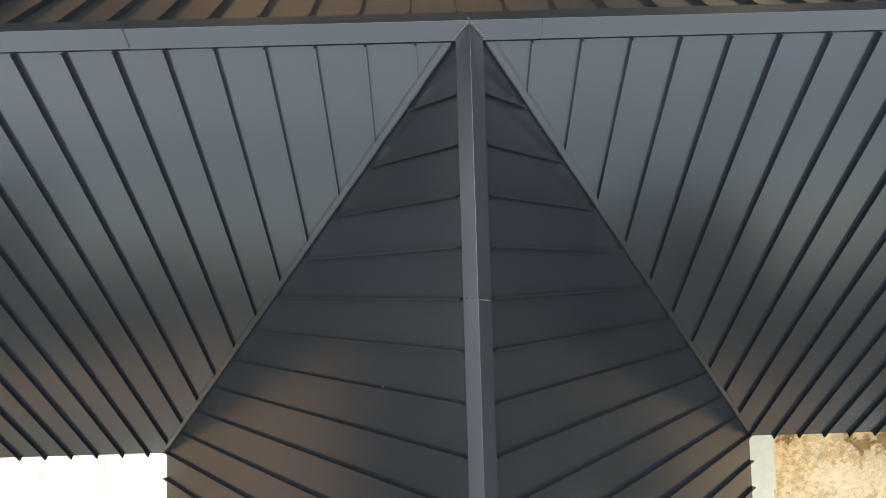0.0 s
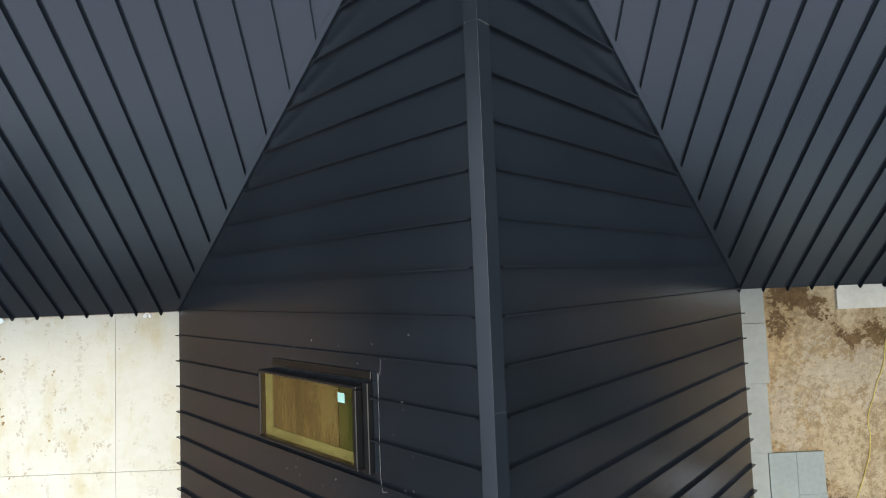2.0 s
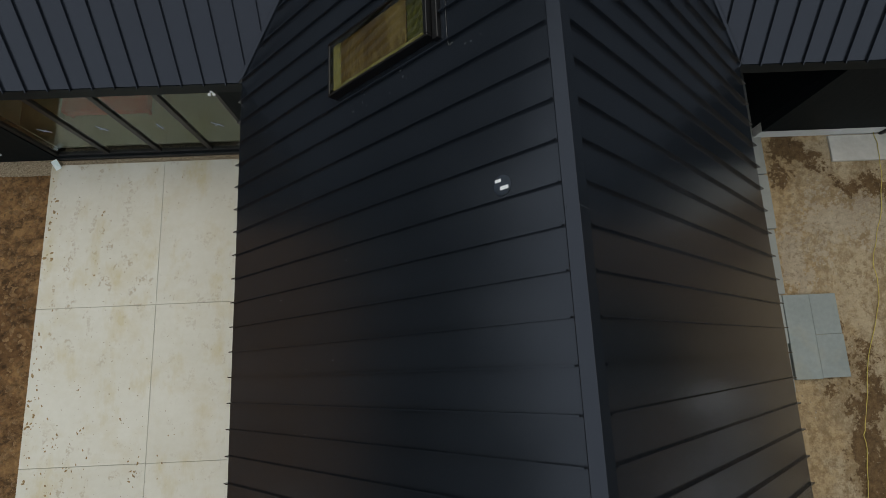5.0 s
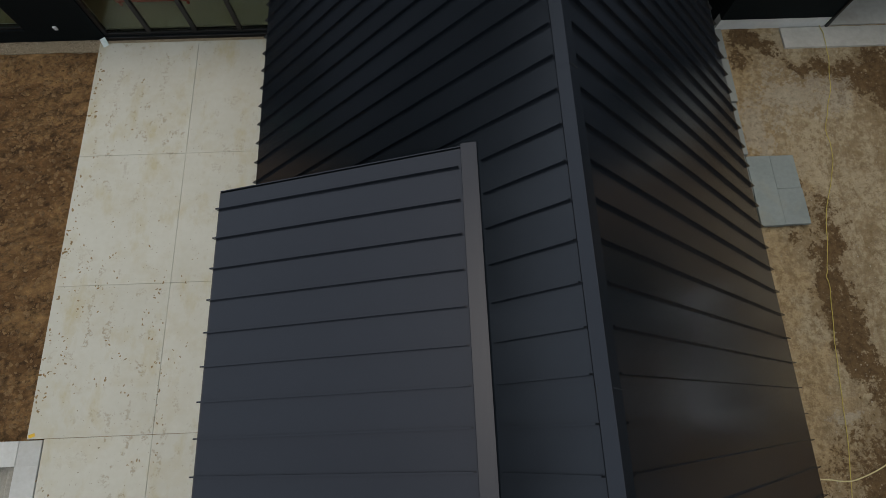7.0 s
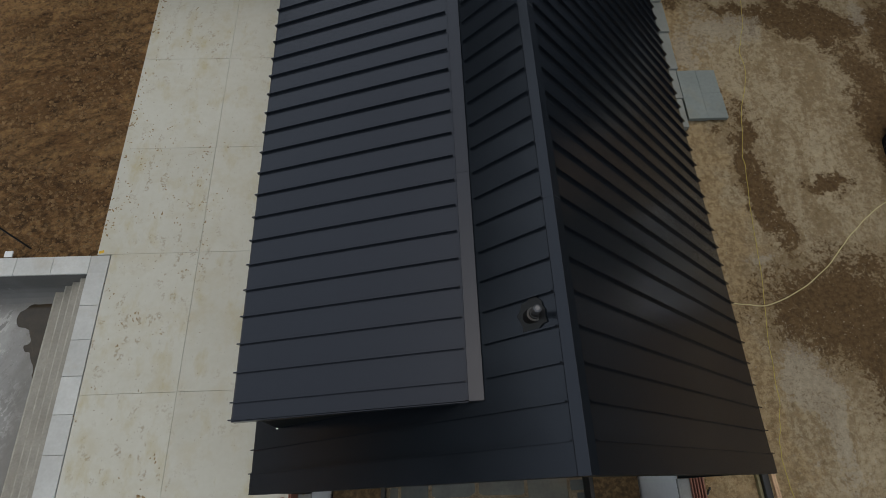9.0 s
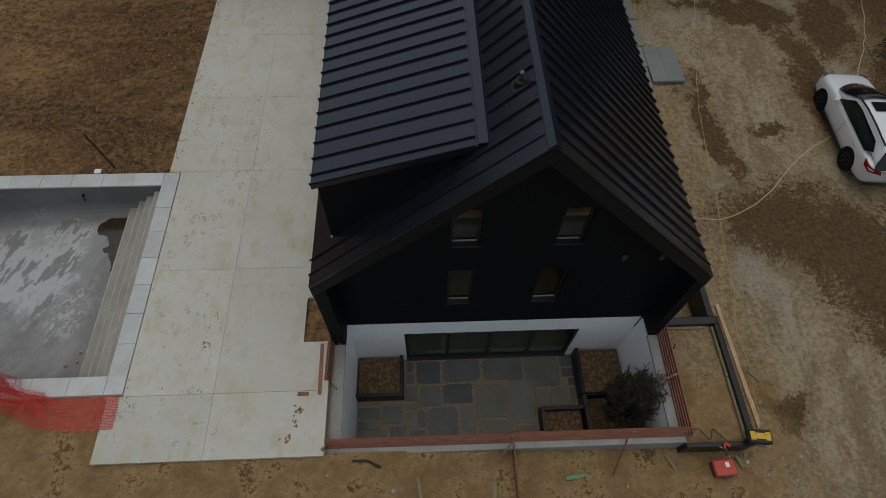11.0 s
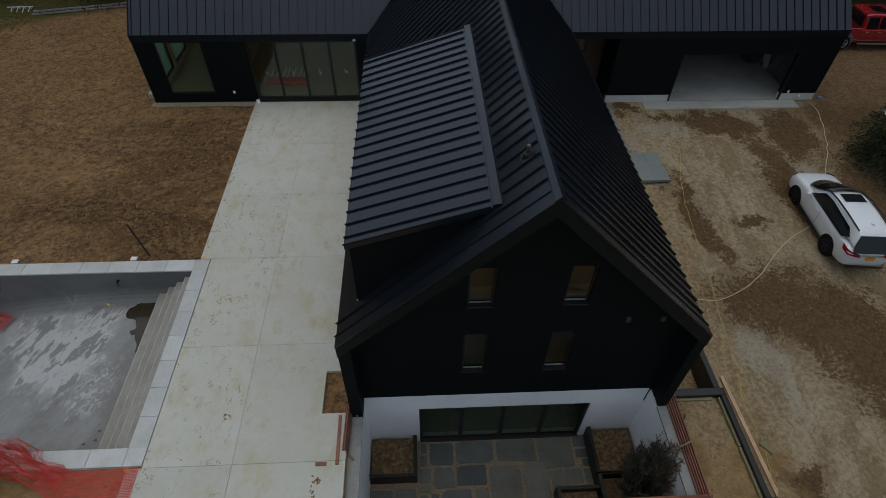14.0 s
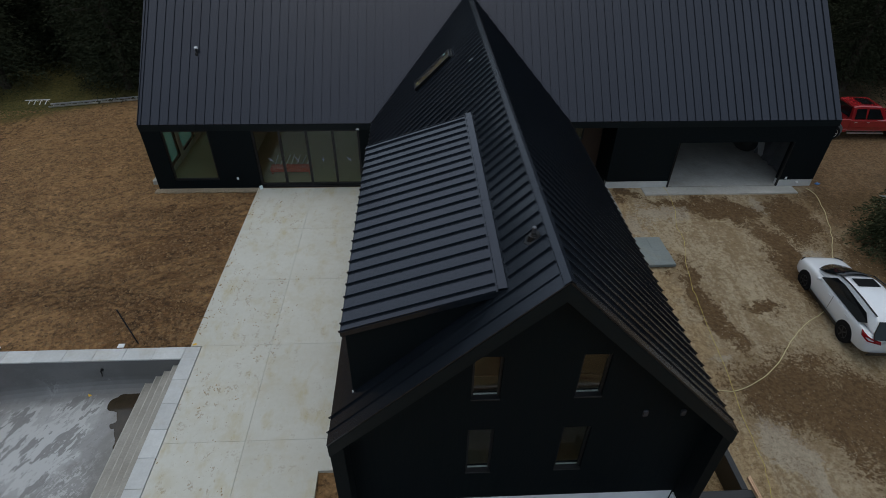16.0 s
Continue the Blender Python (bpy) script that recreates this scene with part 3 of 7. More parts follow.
rib_ends = []                           # folded seam ends beside the valleys


def slope_panels(parent, origin, u, v, cuts, low, high, rib=0.056, valley=0.15, rib_from=None):
    """Standing-seam trays on one slope. low(u), high(u): where a tray begins and ends up the slope; cuts: seam places along the eave."""
    origin, u, v = Vector(origin), Vector(u).normalized(), Vector(v).normalized()
    n = u.cross(v).normalized()
    if n.z < 0:
        n = -n
    at = lambda a, c, h=0.0: origin + a * u + c * v + h * n
    for i, (u0, u1) in enumerate(zip(cuts, cuts[1:])):
        marks = [u0] + [k for k in low.kinks if u0 + 0.01 < k < u1 - 0.01] + [u1]
        base = [(k, low(k)) for k in marks]
        top = [(u1, high(u1)), (u0, high(u0))]
        if all(high(k) - low(k) < 0.03 for k in marks):
            continue
        bm = bmesh.new()
        wob = 0.003 * noise.noise((i * 3.7, origin.x, origin.y))
        prism(bm, [at(a, min(c, high(a) - 0.002), 0.002) for a, c in base] + [at(a, c, 0.002) for a, c in top], n * (0.010 + wob))
        lo = low(u0)
        if high(u0) - lo > valley + 0.1:
            out = 0.035 if lo < 0.01 else -valley
            hi = high(u0) - 0.13
            if rib_from and rib_from(u0):
                out = lo - rib_from(u0)
            p = [at(u0 - 0.008, lo - out), at(u0 + 0.008, lo - out), at(u0 + 0.008, hi), at(u0 - 0.008, hi)]
            prism(bm, p, n * rib)
            if lo > 0.01 and i % 3:
                rib_ends.append((at(u0, lo + valley - 0.004, rib * 0.5), n))
        part("panel", bm, ROOF, parent)


class Line:
    """A broken straight line v(u)."""

    def __init__(self, *pts):
        self.pts = pts
        self.kinks = [p[0] for p in pts]

    def __call__(self, a):
        p = self.pts
        if a <= p[0][0]:
            return p[0][1]
        for (a0, c0), (a1, c1) in zip(p, p[1:]):
            if a <= a1:
                return c0 + (c1 - c0) * (a - a0) / (a1 - a0) if a1 > a0 else c1
        return p[-1][1]


def seams(first, step, lo, hi):
    k = math.ceil((lo - first) / step)
    out = [lo]
    while first + k * step < hi - 0.02:
        if first + k * step > lo + 0.02:
            out.append(first + k * step)
        k += 1
    return out + [hi]


LM = math.hypot(YR - YE, ZR - ZE)       # slope lengths
LL, LR = math.hypot(XL, ZR - ZE), math.hypot(XR, ZR - ZE)
# shed dormer on the west slope: eave, head and ends
DX0, DX1, DZ0, DZ1, DN, DS = -3.935, -0.850, 5.52, 6.525, -9.505, -17.18

# main range, south slope in two halves beside the wing
deck = bmesh.new()
prism(deck, [(XW, YE, ZE), (XL, YE, ZE), (0, YR, ZR), (XW, YR, ZR)], (0, 0, -0.28))
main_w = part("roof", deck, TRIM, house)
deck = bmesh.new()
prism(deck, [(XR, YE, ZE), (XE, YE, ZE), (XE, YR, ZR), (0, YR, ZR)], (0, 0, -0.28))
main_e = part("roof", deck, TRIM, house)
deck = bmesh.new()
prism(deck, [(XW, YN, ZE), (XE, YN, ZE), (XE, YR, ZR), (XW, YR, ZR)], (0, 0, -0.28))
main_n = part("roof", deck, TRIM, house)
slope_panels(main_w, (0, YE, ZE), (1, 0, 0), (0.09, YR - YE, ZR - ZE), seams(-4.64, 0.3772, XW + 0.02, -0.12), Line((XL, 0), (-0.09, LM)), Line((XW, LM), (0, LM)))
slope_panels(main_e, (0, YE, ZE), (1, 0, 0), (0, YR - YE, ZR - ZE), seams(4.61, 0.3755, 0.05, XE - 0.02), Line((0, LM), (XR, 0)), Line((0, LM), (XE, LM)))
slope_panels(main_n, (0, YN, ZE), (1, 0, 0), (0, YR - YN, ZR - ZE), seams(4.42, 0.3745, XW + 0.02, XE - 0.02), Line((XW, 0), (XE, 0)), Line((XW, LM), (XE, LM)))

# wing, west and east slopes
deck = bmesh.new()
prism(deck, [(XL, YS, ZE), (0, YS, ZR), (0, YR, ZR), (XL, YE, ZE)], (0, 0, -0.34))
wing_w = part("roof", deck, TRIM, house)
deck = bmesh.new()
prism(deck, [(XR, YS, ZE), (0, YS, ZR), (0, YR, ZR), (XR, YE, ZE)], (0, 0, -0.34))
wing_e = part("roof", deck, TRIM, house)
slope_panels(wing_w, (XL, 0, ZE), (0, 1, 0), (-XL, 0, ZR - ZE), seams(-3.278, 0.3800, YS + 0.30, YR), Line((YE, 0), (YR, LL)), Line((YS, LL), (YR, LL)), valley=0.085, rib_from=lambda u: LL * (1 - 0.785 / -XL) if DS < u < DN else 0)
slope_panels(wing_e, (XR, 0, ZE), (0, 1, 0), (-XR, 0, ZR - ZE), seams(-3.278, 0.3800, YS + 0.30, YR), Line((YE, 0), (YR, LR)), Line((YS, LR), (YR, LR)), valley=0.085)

# verge flashings of the wing
for parent, x, ll in ((wing_w, XL, LL), (wing_e, XR, LR)):
    bm = bmesh.new()
    n = Vector((-(ZR - ZE) if x < 0 else ZR - ZE, 0, abs(x))).normalized()
    e, r = Vector((x, 0, ZE)), Vector((0, 0, ZR))
    prism(bm, [e + Vector((0, YS - 0.012, 0)), e + Vector((0, YS + 0.30, 0)), r + Vector((0, YS + 0.30, 0)), r + Vector((0, YS - 0.012, 0))], n * 0.03)
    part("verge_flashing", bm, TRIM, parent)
    bm = bmesh.new()
    prism(bm, [e + Vector((0, YS - 0.014, -0.02)), r + Vector((0, YS - 0.014, -0.02)), r + Vector((0, YS - 0.014, -0.40)), e + Vector((0, YS - 0.014, -0.40))], (0, 0.012, 0))
    part("fascia", bm, FASCIA, parent)

# ridge caps, lapped every ten feet
def ridge_caps(parent, a, b, half, left, right, joints):
    """Folded caps along a ridge from a to b; left and right: unit vectors down the two slopes."""
    a, b = Vector(a), Vector(b)
    d = (b - a).normalized()
    total = (b - a).length
    cuts = [0] + [j for j in joints if 0 < j < total] + [total]
    up_ = Vector((0, 0, 1))
    left, right = Vector(left).normalized(), Vector(right).normalized()
    for i, (s, e) in enumerate(zip(cuts, cuts[1:])):
        bm = bmesh.new()
        top = a + d * (s - (0.03 if i else 0)) + up_ * (0.062 + 0.004 * (i % 2))
        lip, thin = up_ * 0.026, up_ * 0.007
        ring = [top + right * 0.0012, top + right * half, top + right * half - lip, top + right * (half - 0.006) - lip, top + right * (half - 0.006) - thin, top - thin * 1.4]
        ring += [top + left * (half - 0.006) - thin, top + left * (half - 0.006) - lip, top + left * half - lip, top + left * half, top + left * 0.0012]
        prism(bm, ring, d * (e - s + (0.03 if i else 0)))
        part("ridge_cap", bm, TRIM, parent)


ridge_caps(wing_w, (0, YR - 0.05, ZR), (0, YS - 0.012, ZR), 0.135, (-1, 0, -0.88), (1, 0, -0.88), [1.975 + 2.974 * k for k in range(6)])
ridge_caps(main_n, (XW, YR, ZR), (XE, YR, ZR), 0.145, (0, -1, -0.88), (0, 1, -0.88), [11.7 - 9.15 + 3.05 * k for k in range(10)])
# smeared sealant at the ridge crossing and over the lapped caps
SEALANT = material("grey_sealant", ((0.018, 0.019, 0.019), (0.042, 0.043, 0.042), (0.085, 0.085, 0.080)), 40, 0.7, 0, 0.3, 60, 0.2)
rnd = random.Random(19)


def smear(parent, start, end, normal, width, ragged, label):
    """A ragged ribbon of dried sealant from start to end, lying on a face."""
    a, b, n = Vector(start), Vector(end), Vector(normal).normalized()
    d = b - a
    side = d.cross(n).normalized()
    steps = max(4, int(d.length / 0.008))
    bm = bmesh.new()
    rows = []
    for k in range(steps + 1):
        f = k / steps
        w = width * (0.35 + 0.9 * abs(noise.noise((f * 9, width * 40, a.y)))) * (1 if 0 < k < steps else 0.3)
        m = a + d * f + side * ragged * noise.noise((f * 7, a.x * 3, a.y))
        rows.append([bm.verts.new(m + side * w + n * 0.002), bm.verts.new(m + n * 0.007), bm.verts.new(m - side * w + n * 0.002)])
    for p, q in zip(rows, rows[1:]):
        bm.faces.new((p[0], p[1], q[1], q[0]))
        bm.faces.new((p[1], p[2], q[2], q[1]))
    return part("sealant", bm, SEALANT, parent, label)


def cap_top(x, y):
    """A point on the folded cap of the wing's ridge."""
    return Vector((x, y, ZR + 0.066 - 0.88 * abs(x)))


def front_cap(x, d):
    """A point on the south face of the long ridge cap, d out from the ridge."""
    return Vector((x, YR - d, ZR + 0.066 - 0.88 * d))


for sx in (-1, 1):
    smear(main_n, front_cap(sx * 0.004, 0.006), front_cap(sx * 0.112, 0.098), (0, -0.88, 1), 0.010, 0.006, "smeared grey sealant")
for k in range(4):
    smear(main_n, front_cap(0.045 + 0.02 * k, 0.055 + 0.012 * k), front_cap(0.085 + 0.02 * k, 0.048 + 0.014 * k), (0, -0.88, 1), 0.006, 0.004, "dabbed grey sealant")
smear(main_n, (0.004, YR - 0.004, ZR + 0.066), (-0.014, YR + 0.04, ZR + 0.031), (0, 0.88, 1), 0.005, 0.004, "smeared grey sealant")
for k in range(6):
    y = YR - 0.05 - 1.975 - 2.974 * k
    wide = 0.0075 if k == 0 else 0.0035
    smear(wing_w, cap_top(0.004, y), cap_top(0.098, y - 0.012), (0.8, 0, 1), wide, 0.008, "pale sealant smeared over the cap joint")
    if k == 0:
        smear(wing_w, cap_top(-0.004, y), cap_top(-0.07, y + 0.006), (-0.8, 0, 1), 0.004, 0.004, "pale sealant smeared over the cap joint")
    smear(wing_w, cap_top(-0.088, y + 0.02), cap_top(-0.090, y - 0.004), (-0.8, 0, 1), 0.004, 0.001, "dab of pale sealant")
for x in (-2.52, 0.53, 3.58):
    smear(main_n, front_cap(x, 0.002), front_cap(x + 0.008, 0.102), (0, -0.88, 1), 0.0022, 0.002, "thin pale sealant over the cap joint")
bm = bmesh.new()
for p, n in rib_ends:
    box(bm, -0.007, 0.007, -0.007, 0.007, -0.007, 0.010, Matrix.Translation(p) @ n.to_track_quat("Z", "Y").to_matrix().to_4x4())
part("seam_ends", bm, material("bare_folded_steel", ((0.10, 0.105, 0.11), (0.20, 0.205, 0.21)), 30, 0.5, 0.3), main_n, "bright folded seam ends")["kind"] = "stuff"

# valley flashings
for x, parent in ((XL, main_w), (XR, main_e)):
    a, b = Vector((x, YE, ZE)), Vector((0, YR, ZR))
    d = (b - a).normalized()
    nm = Vector((0, -(ZR - ZE), YR - YE)).normalized()
    side = d.cross(nm)
    if side.x * x < 0:
        side = -side
    bm = bmesh.new()
    prism(bm, [a + nm * 0.014 + side * 0.012, b + nm * 0.014 + side * 0.012, b + nm * 0.014 + side * 0.080, a + nm * 0.014 + side * 0.080], nm * 0.006)
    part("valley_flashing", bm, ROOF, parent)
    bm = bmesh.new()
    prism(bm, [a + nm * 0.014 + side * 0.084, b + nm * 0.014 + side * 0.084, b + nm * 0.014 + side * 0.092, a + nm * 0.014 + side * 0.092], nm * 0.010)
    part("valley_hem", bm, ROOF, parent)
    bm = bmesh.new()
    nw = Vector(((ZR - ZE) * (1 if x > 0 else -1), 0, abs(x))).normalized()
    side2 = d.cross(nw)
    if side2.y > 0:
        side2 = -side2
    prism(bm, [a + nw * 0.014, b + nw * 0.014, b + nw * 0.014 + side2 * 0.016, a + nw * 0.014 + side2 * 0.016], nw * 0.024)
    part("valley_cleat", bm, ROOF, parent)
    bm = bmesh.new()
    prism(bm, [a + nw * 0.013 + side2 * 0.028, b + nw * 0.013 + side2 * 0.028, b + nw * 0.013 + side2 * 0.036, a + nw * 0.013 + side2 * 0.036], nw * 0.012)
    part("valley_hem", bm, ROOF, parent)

# eave drip edges
for parent, a in ((main_w, (XW, XL - 0.02, YE - 0.010, YE + 0.03, ZE - 0.30, ZE - 0.02)), (main_e, (XR + 0.02, XE, YE - 0.010, YE + 0.03, ZE - 0.30, ZE - 0.02)), (wing_w, (XL - 0.010, XL + 0.03, YS, YE - 0.02, ZE - 0.36, ZE - 0.02)), (wing_e, (XR - 0.03, XR + 0.010, YS, YE - 0.02, ZE - 0.36, ZE - 0.02))):
    part("eave_trim", boxes(a), FASCIA, parent)

# shed dormer on the west slope
bm = bmesh.new()
prism(bm, [(DX0, DN, DZ0), (DX1, DN, DZ1), (DX1, DS, DZ1), (DX0, DS, DZ0)], (0, 0, -0.10))
prism(bm, [(DX0 + 0.06, DN - 0.12, DZ0 - 0.05), (DX1 + 0.1, DN - 0.12, DZ1 - 0.05), (DX1 + 0.1, DN - 0.12, DZ1 - 0.2), (DX0 + 0.06, DN - 0.12, 3.3)], (0, -0.12, 0))
prism(bm, [(DX0 + 0.06, DS + 0.12, DZ0 - 0.05), (DX1 + 0.1, DS + 0.12, DZ1 - 0.05), (DX1 + 0.1, DS + 0.12, DZ1 - 0.2), (DX0 + 0.06, DS + 0.12, 3.3)], (0, 0.12, 0))
box(bm, DX0 + 0.06, DX0 + 0.16, DS + 0.24, DN - 0.24, 3.3, DZ0 - 0.05)
dormer = part("dormer", bm, CLAD, house, "black-clad shed dormer on the roof slope")
LD = math.hypot(DX1 - DX0, DZ1 - DZ0)
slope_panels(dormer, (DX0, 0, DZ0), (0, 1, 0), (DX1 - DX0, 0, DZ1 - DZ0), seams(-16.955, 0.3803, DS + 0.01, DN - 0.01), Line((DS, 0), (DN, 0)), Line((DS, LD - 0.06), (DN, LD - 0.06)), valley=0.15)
for i, (s, e) in enumerate(((DS - 0.01, -14.24), (-14.24, -11.2), (-11.2, DN + 0.01))):
    bm = bmesh.new()
    k = 0.070 + 0.004 * (i % 2)
    ring = ((-0.158, k - 0.030), (0.01, k), (0.03, -0.02), (0.02, -0.03), (0.0, k - 0.010), (-0.15, k - 0.040), (-0.15, -0.035), (-0.158, -0.035))
    prism(bm, [(DX1 + x, s, DZ1 + z) for x, z in ring], (0, e - s, 0))
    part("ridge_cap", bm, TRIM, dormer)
bm = bmesh.new()
for y in (DS - 0.014, DN + 0.002):
    prism(bm, [(DX0 - 0.01, y, DZ0 + 0.03), (DX1, y, DZ1 + 0.03), (DX1, y, DZ1 - 0.10), (DX0 - 0.01, y, DZ0 - 0.10)], (0, 0.012, 0))
box(bm, DX0 - 0.02, DX0 - 0.006, DS, DN, DZ0 - 0.10, DZ0 + 0.008)
part("verge_flashing", bm, TRIM, dormer)
part("corner_flashing", boxes((DX0 + 0.045, DX0 + 0.075, DS + 0.105, DS + 0.135, 3.46, 3.64)), ALU, dormer, "short bare metal corner flashing")

# ---- walls ----
WT = 0.24
WIN_A = (-13.40, -11.40, 0.36, 2.80)
DOOR_A = (-9.58, -4.95, 0.06, 2.80)
GARAGE = (9.46, 14.80, -0.30, 2.02)
PLINTH = 0.04
bm = bmesh.new()
wall(bm, "x", YE + 0.02, WT, XW + 0.01, XL + 0.12, -0.25, ZE - 0.16, [WIN_A, (DOOR_A[0], DOOR_A[1], 0.06, 2.80)])
part("wall", bm, CLAD, house)
bm = bmesh.new()
wall(bm, "x", YE + 0.02, WT, 6.45, XE - 0.01, PLINTH, ZE - 0.16, [(GARAGE[0], GARAGE[1], PLINTH, GARAGE[3])])
part("wall", bm, CLAD, house)
for x0, x1 in ((6.45, GARAGE[0]), (GARAGE[1], XE - 0.02)):
    part("foundation", boxes((x0, x1, YE + 0.03, YE + 0.25, -0.7, PLINTH)), FOUND, house, "pale bare concrete foundation band")
bm = bmesh.new()
# unseen north openings, added to let daylight into the west rooms
ADDED_NORTH_WINS = [(-13.4, -11.0, 0.36, 2.70), (-9.8, -5.2, 0.36, 2.70)]
wall(bm, "x", YN - WT - 0.02, WT, XW + 0.01, XE - 0.01, -0.5, ZE - 0.16, ADDED_NORTH_WINS)
part("wall", bm, CLAD, house)
SIDE_WINS = [(-1.75, 0.0, 0.36, 2.70), (0.35, 2.1, 0.36, 2.70), (2.5, 4.2, 0.36, 2.70)]
for x, holes in ((XW + 0.01, SIDE_WINS), (XE - 0.01 - WT, [])):
    bm = bmesh.new()
    wall(bm, "y", x, WT, YE + 0.02 + WT, YN - 0.02 - WT, -0.5, ZE - 0.2, holes)
    prism(bm, [(x, YE + 0.1, ZE - 0.2), (x, YN - 0.1, ZE - 0.2), (x, YR, ZR - 0.3)], (WT, 0, 0))
    part("wall", bm, CLAD, house)
# wing side walls, gable wall and the deep reveal round it
bm = bmesh.new()
wall(bm, "y", XL + 0.01, 0.30, YS + 0.004, YE + 0.02, -0.3, ZE - 0.16)
part("wall", bm, CLAD, house)
bm = bmesh.new()
wall(bm, "y", XR - 0.31, 0.30, YG, -0.75, -0.9, ZE - 0.16)
part("wall", bm, CLAD, house)
bm = bmesh.new()
wall(bm, "y", XR - 0.262, 0.252, YS + 0.004, YG, -0.195, ZE - 0.16)
part("wall", bm, CLAD, house)
GWIN = [(-1.405, -0.80, 3.70, 5.05), (0.76, 1.35, 3.70, 5.05), (-1.42, -0.83, 0.94, 2.68), (0.70, 1.345, 0.94, 2.68)]
bm = bmesh.new()
za = lambda x: max(ZE - 0.09, ZR - 0.36 - abs(x) * ((ZR - ZE) / (-XL if x < 0 else XR)))
cuts = sorted({XL + 0.31, 0.0, XR - 0.31, *(w[0] for w in GWIN), *(w[1] for w in GWIN)})
for u0, u1 in zip(cuts, cuts[1:]):
    z = -0.20
    for h0, h1 in sorted((w[2], w[3]) for w in GWIN if w[0] < (u0 + u1) / 2 < w[1]):
        box(bm, u0, u1, YG, YG + WT, z, h0)
        z = h1
    prism(bm, [(u0, YG, z), (u1, YG, z), (u1, YG, za(u1)), (u0, YG, za(u0))], (0, WT, 0))
bmesh.ops.remove_doubles(bm, verts=bm.verts, dist=1e-4)
part("wall", bm, CLAD, house)
# recessed entry between wing and garage
bm = bmesh.new()
wall(bm, "x", -0.75, 0.2, XR - 0.31, 6.45 + WT, -0.6, ZE, [(5.10, 5.55, 1.35, 2.15)])
part("wall", bm, material("brown_cedar_siding", ((0.060, 0.034, 0.022), (0.10, 0.058, 0.036)), 3, 0.6, 0, 0.2, 30, 0.2, (8, 8, 0.6)), house, "brown cedar-clad entry wall")
bm = bmesh.new()
wall(bm, "y", 6.45, WT, YE + 0.27, -0.75, -0.6, ZE - 0.16)
part("wall", bm, CLAD, house)


GABLE_PANE = glass_material("coated_window_glass", (0.85, 0.88, 0.85), 0.06)


def window(at, size, depth_axis, mullions=(), frame_w=0.06, setback=0.08, transom=None, name="window", sill=False, label="", glass=None):
    """A framed window in the plane of a wall. at: lower corner; size: (width, height); depth_axis: 'y' (faces south) or 'x' (faces west)."""
    w, h = size
    bars = [(0, frame_w, 0, h), (w - frame_w, w, 0, h), (frame_w, w - frame_w, 0, frame_w), (frame_w, w - frame_w, h - frame_w, h)]
    bars += [(m - frame_w * 0.6, m + frame_w * 0.6, frame_w, h - frame_w) for m in mullions]
    turn = Matrix.Translation(at) @ (Matrix.Identity(4) if depth_axis == "y" else pose(0, 0, 0, 0, 0, 90))
    root = new(name)
    root.parent = house
    root.matrix_basis = turn
    if label:
        root["label"] = label
    for a, b, c, d in bars:
        fb = bmesh.new()
        box(fb, a, b, setback - 0.03, setback + 0.06, c, d, bevel=0.004)
        part("frame", fb, BLACK, root)
    edges = [frame_w] + list(mullions) + [w - frame_w]
    for a, b in zip(edges, edges[1:]):
        pb = bmesh.new()
        box(pb, a, b, setback, setback + 0.012, frame_w, h - frame_w)
        p = part("pane", pb, glass or PANE, root)
        p.visible_shadow = False
    if sill:
        sb = bmesh.new()
        box(sb, 0.0, w, -0.03, setback + 0.02, frame_w - 0.02, frame_w + 0.02, bevel=0.004)
        part("sill", sb, BLACK, root)
        sb = bmesh.new()
        box(sb, frame_w, w - frame_w, setback + 0.02, setback + 0.05, frame_w, frame_w + 0.035)
        part("inner_sill", sb, WHITE, root)
    return root


window((WIN_A[0], YE + 0.02, WIN_A[2]), (2.0, 2.44), "y", (), 0.07, label="large fixed corner window")
window((DOOR_A[0], YE + 0.02, DOOR_A[2]), (4.63, 2.74), "y", (1.17, 2.33, 3.48), 0.09, 0.06, name="sliding_door", label="four-panel black-framed glass sliding door")
part("threshold", boxes((DOOR_A[0], DOOR_A[1], YE - 0.012, YE + 0.06, -0.06, 0.055), bevel=0.006), BLACK, house)
for w in GWIN:
    window((w[0], YG, w[2]), (w[1] - w[0], w[3] - w[2]), "y", (), 0.05, 0.09, sill=True, glass=GABLE_PANE, label="narrow upright window in the gable")
TEALFILM = glass_material("teal_filmed_glass", (0.42, 0.66, 0.62), 0.06)
tn, tl = TEALFILM.node_tree.nodes, TEALFILM.node_tree.links
veil, hazy = tn.new("ShaderNodeBsdfTranslucent"), tn.new("ShaderNodeMixShader")
veil.inputs["Color"].default_value, hazy.inputs["Fac"].default_value = (0.22, 0.42, 0.40, 1), 0.45
tl.new(tn["Material Output"].inputs["Surface"].links[0].from_socket, hazy.inputs[1])
tl.new(veil.outputs[0], hazy.inputs[2])
tl.new(hazy.outputs[0], tn["Material Output"].inputs["Surface"])
for w in SIDE_WINS:
    window((XW + WT + 0.01, w[0], w[2]), (w[1] - w[0], w[3] - w[2]), "x", (), 0.07, 0.10, glass=TEALFILM, label="window with teal-tinted glass")
# glazing of the added north openings
for w in ADDED_NORTH_WINS:
    window((w[0], YN - 0.24, w[2]), (w[1] - w[0], w[3] - w[2]), "y", (), 0.07, 0.10)
window((5.10, -0.75, 1.35), (0.45, 0.8), "y", (), 0.05, 0.03, sill=True, label="small window by the recessed entry")

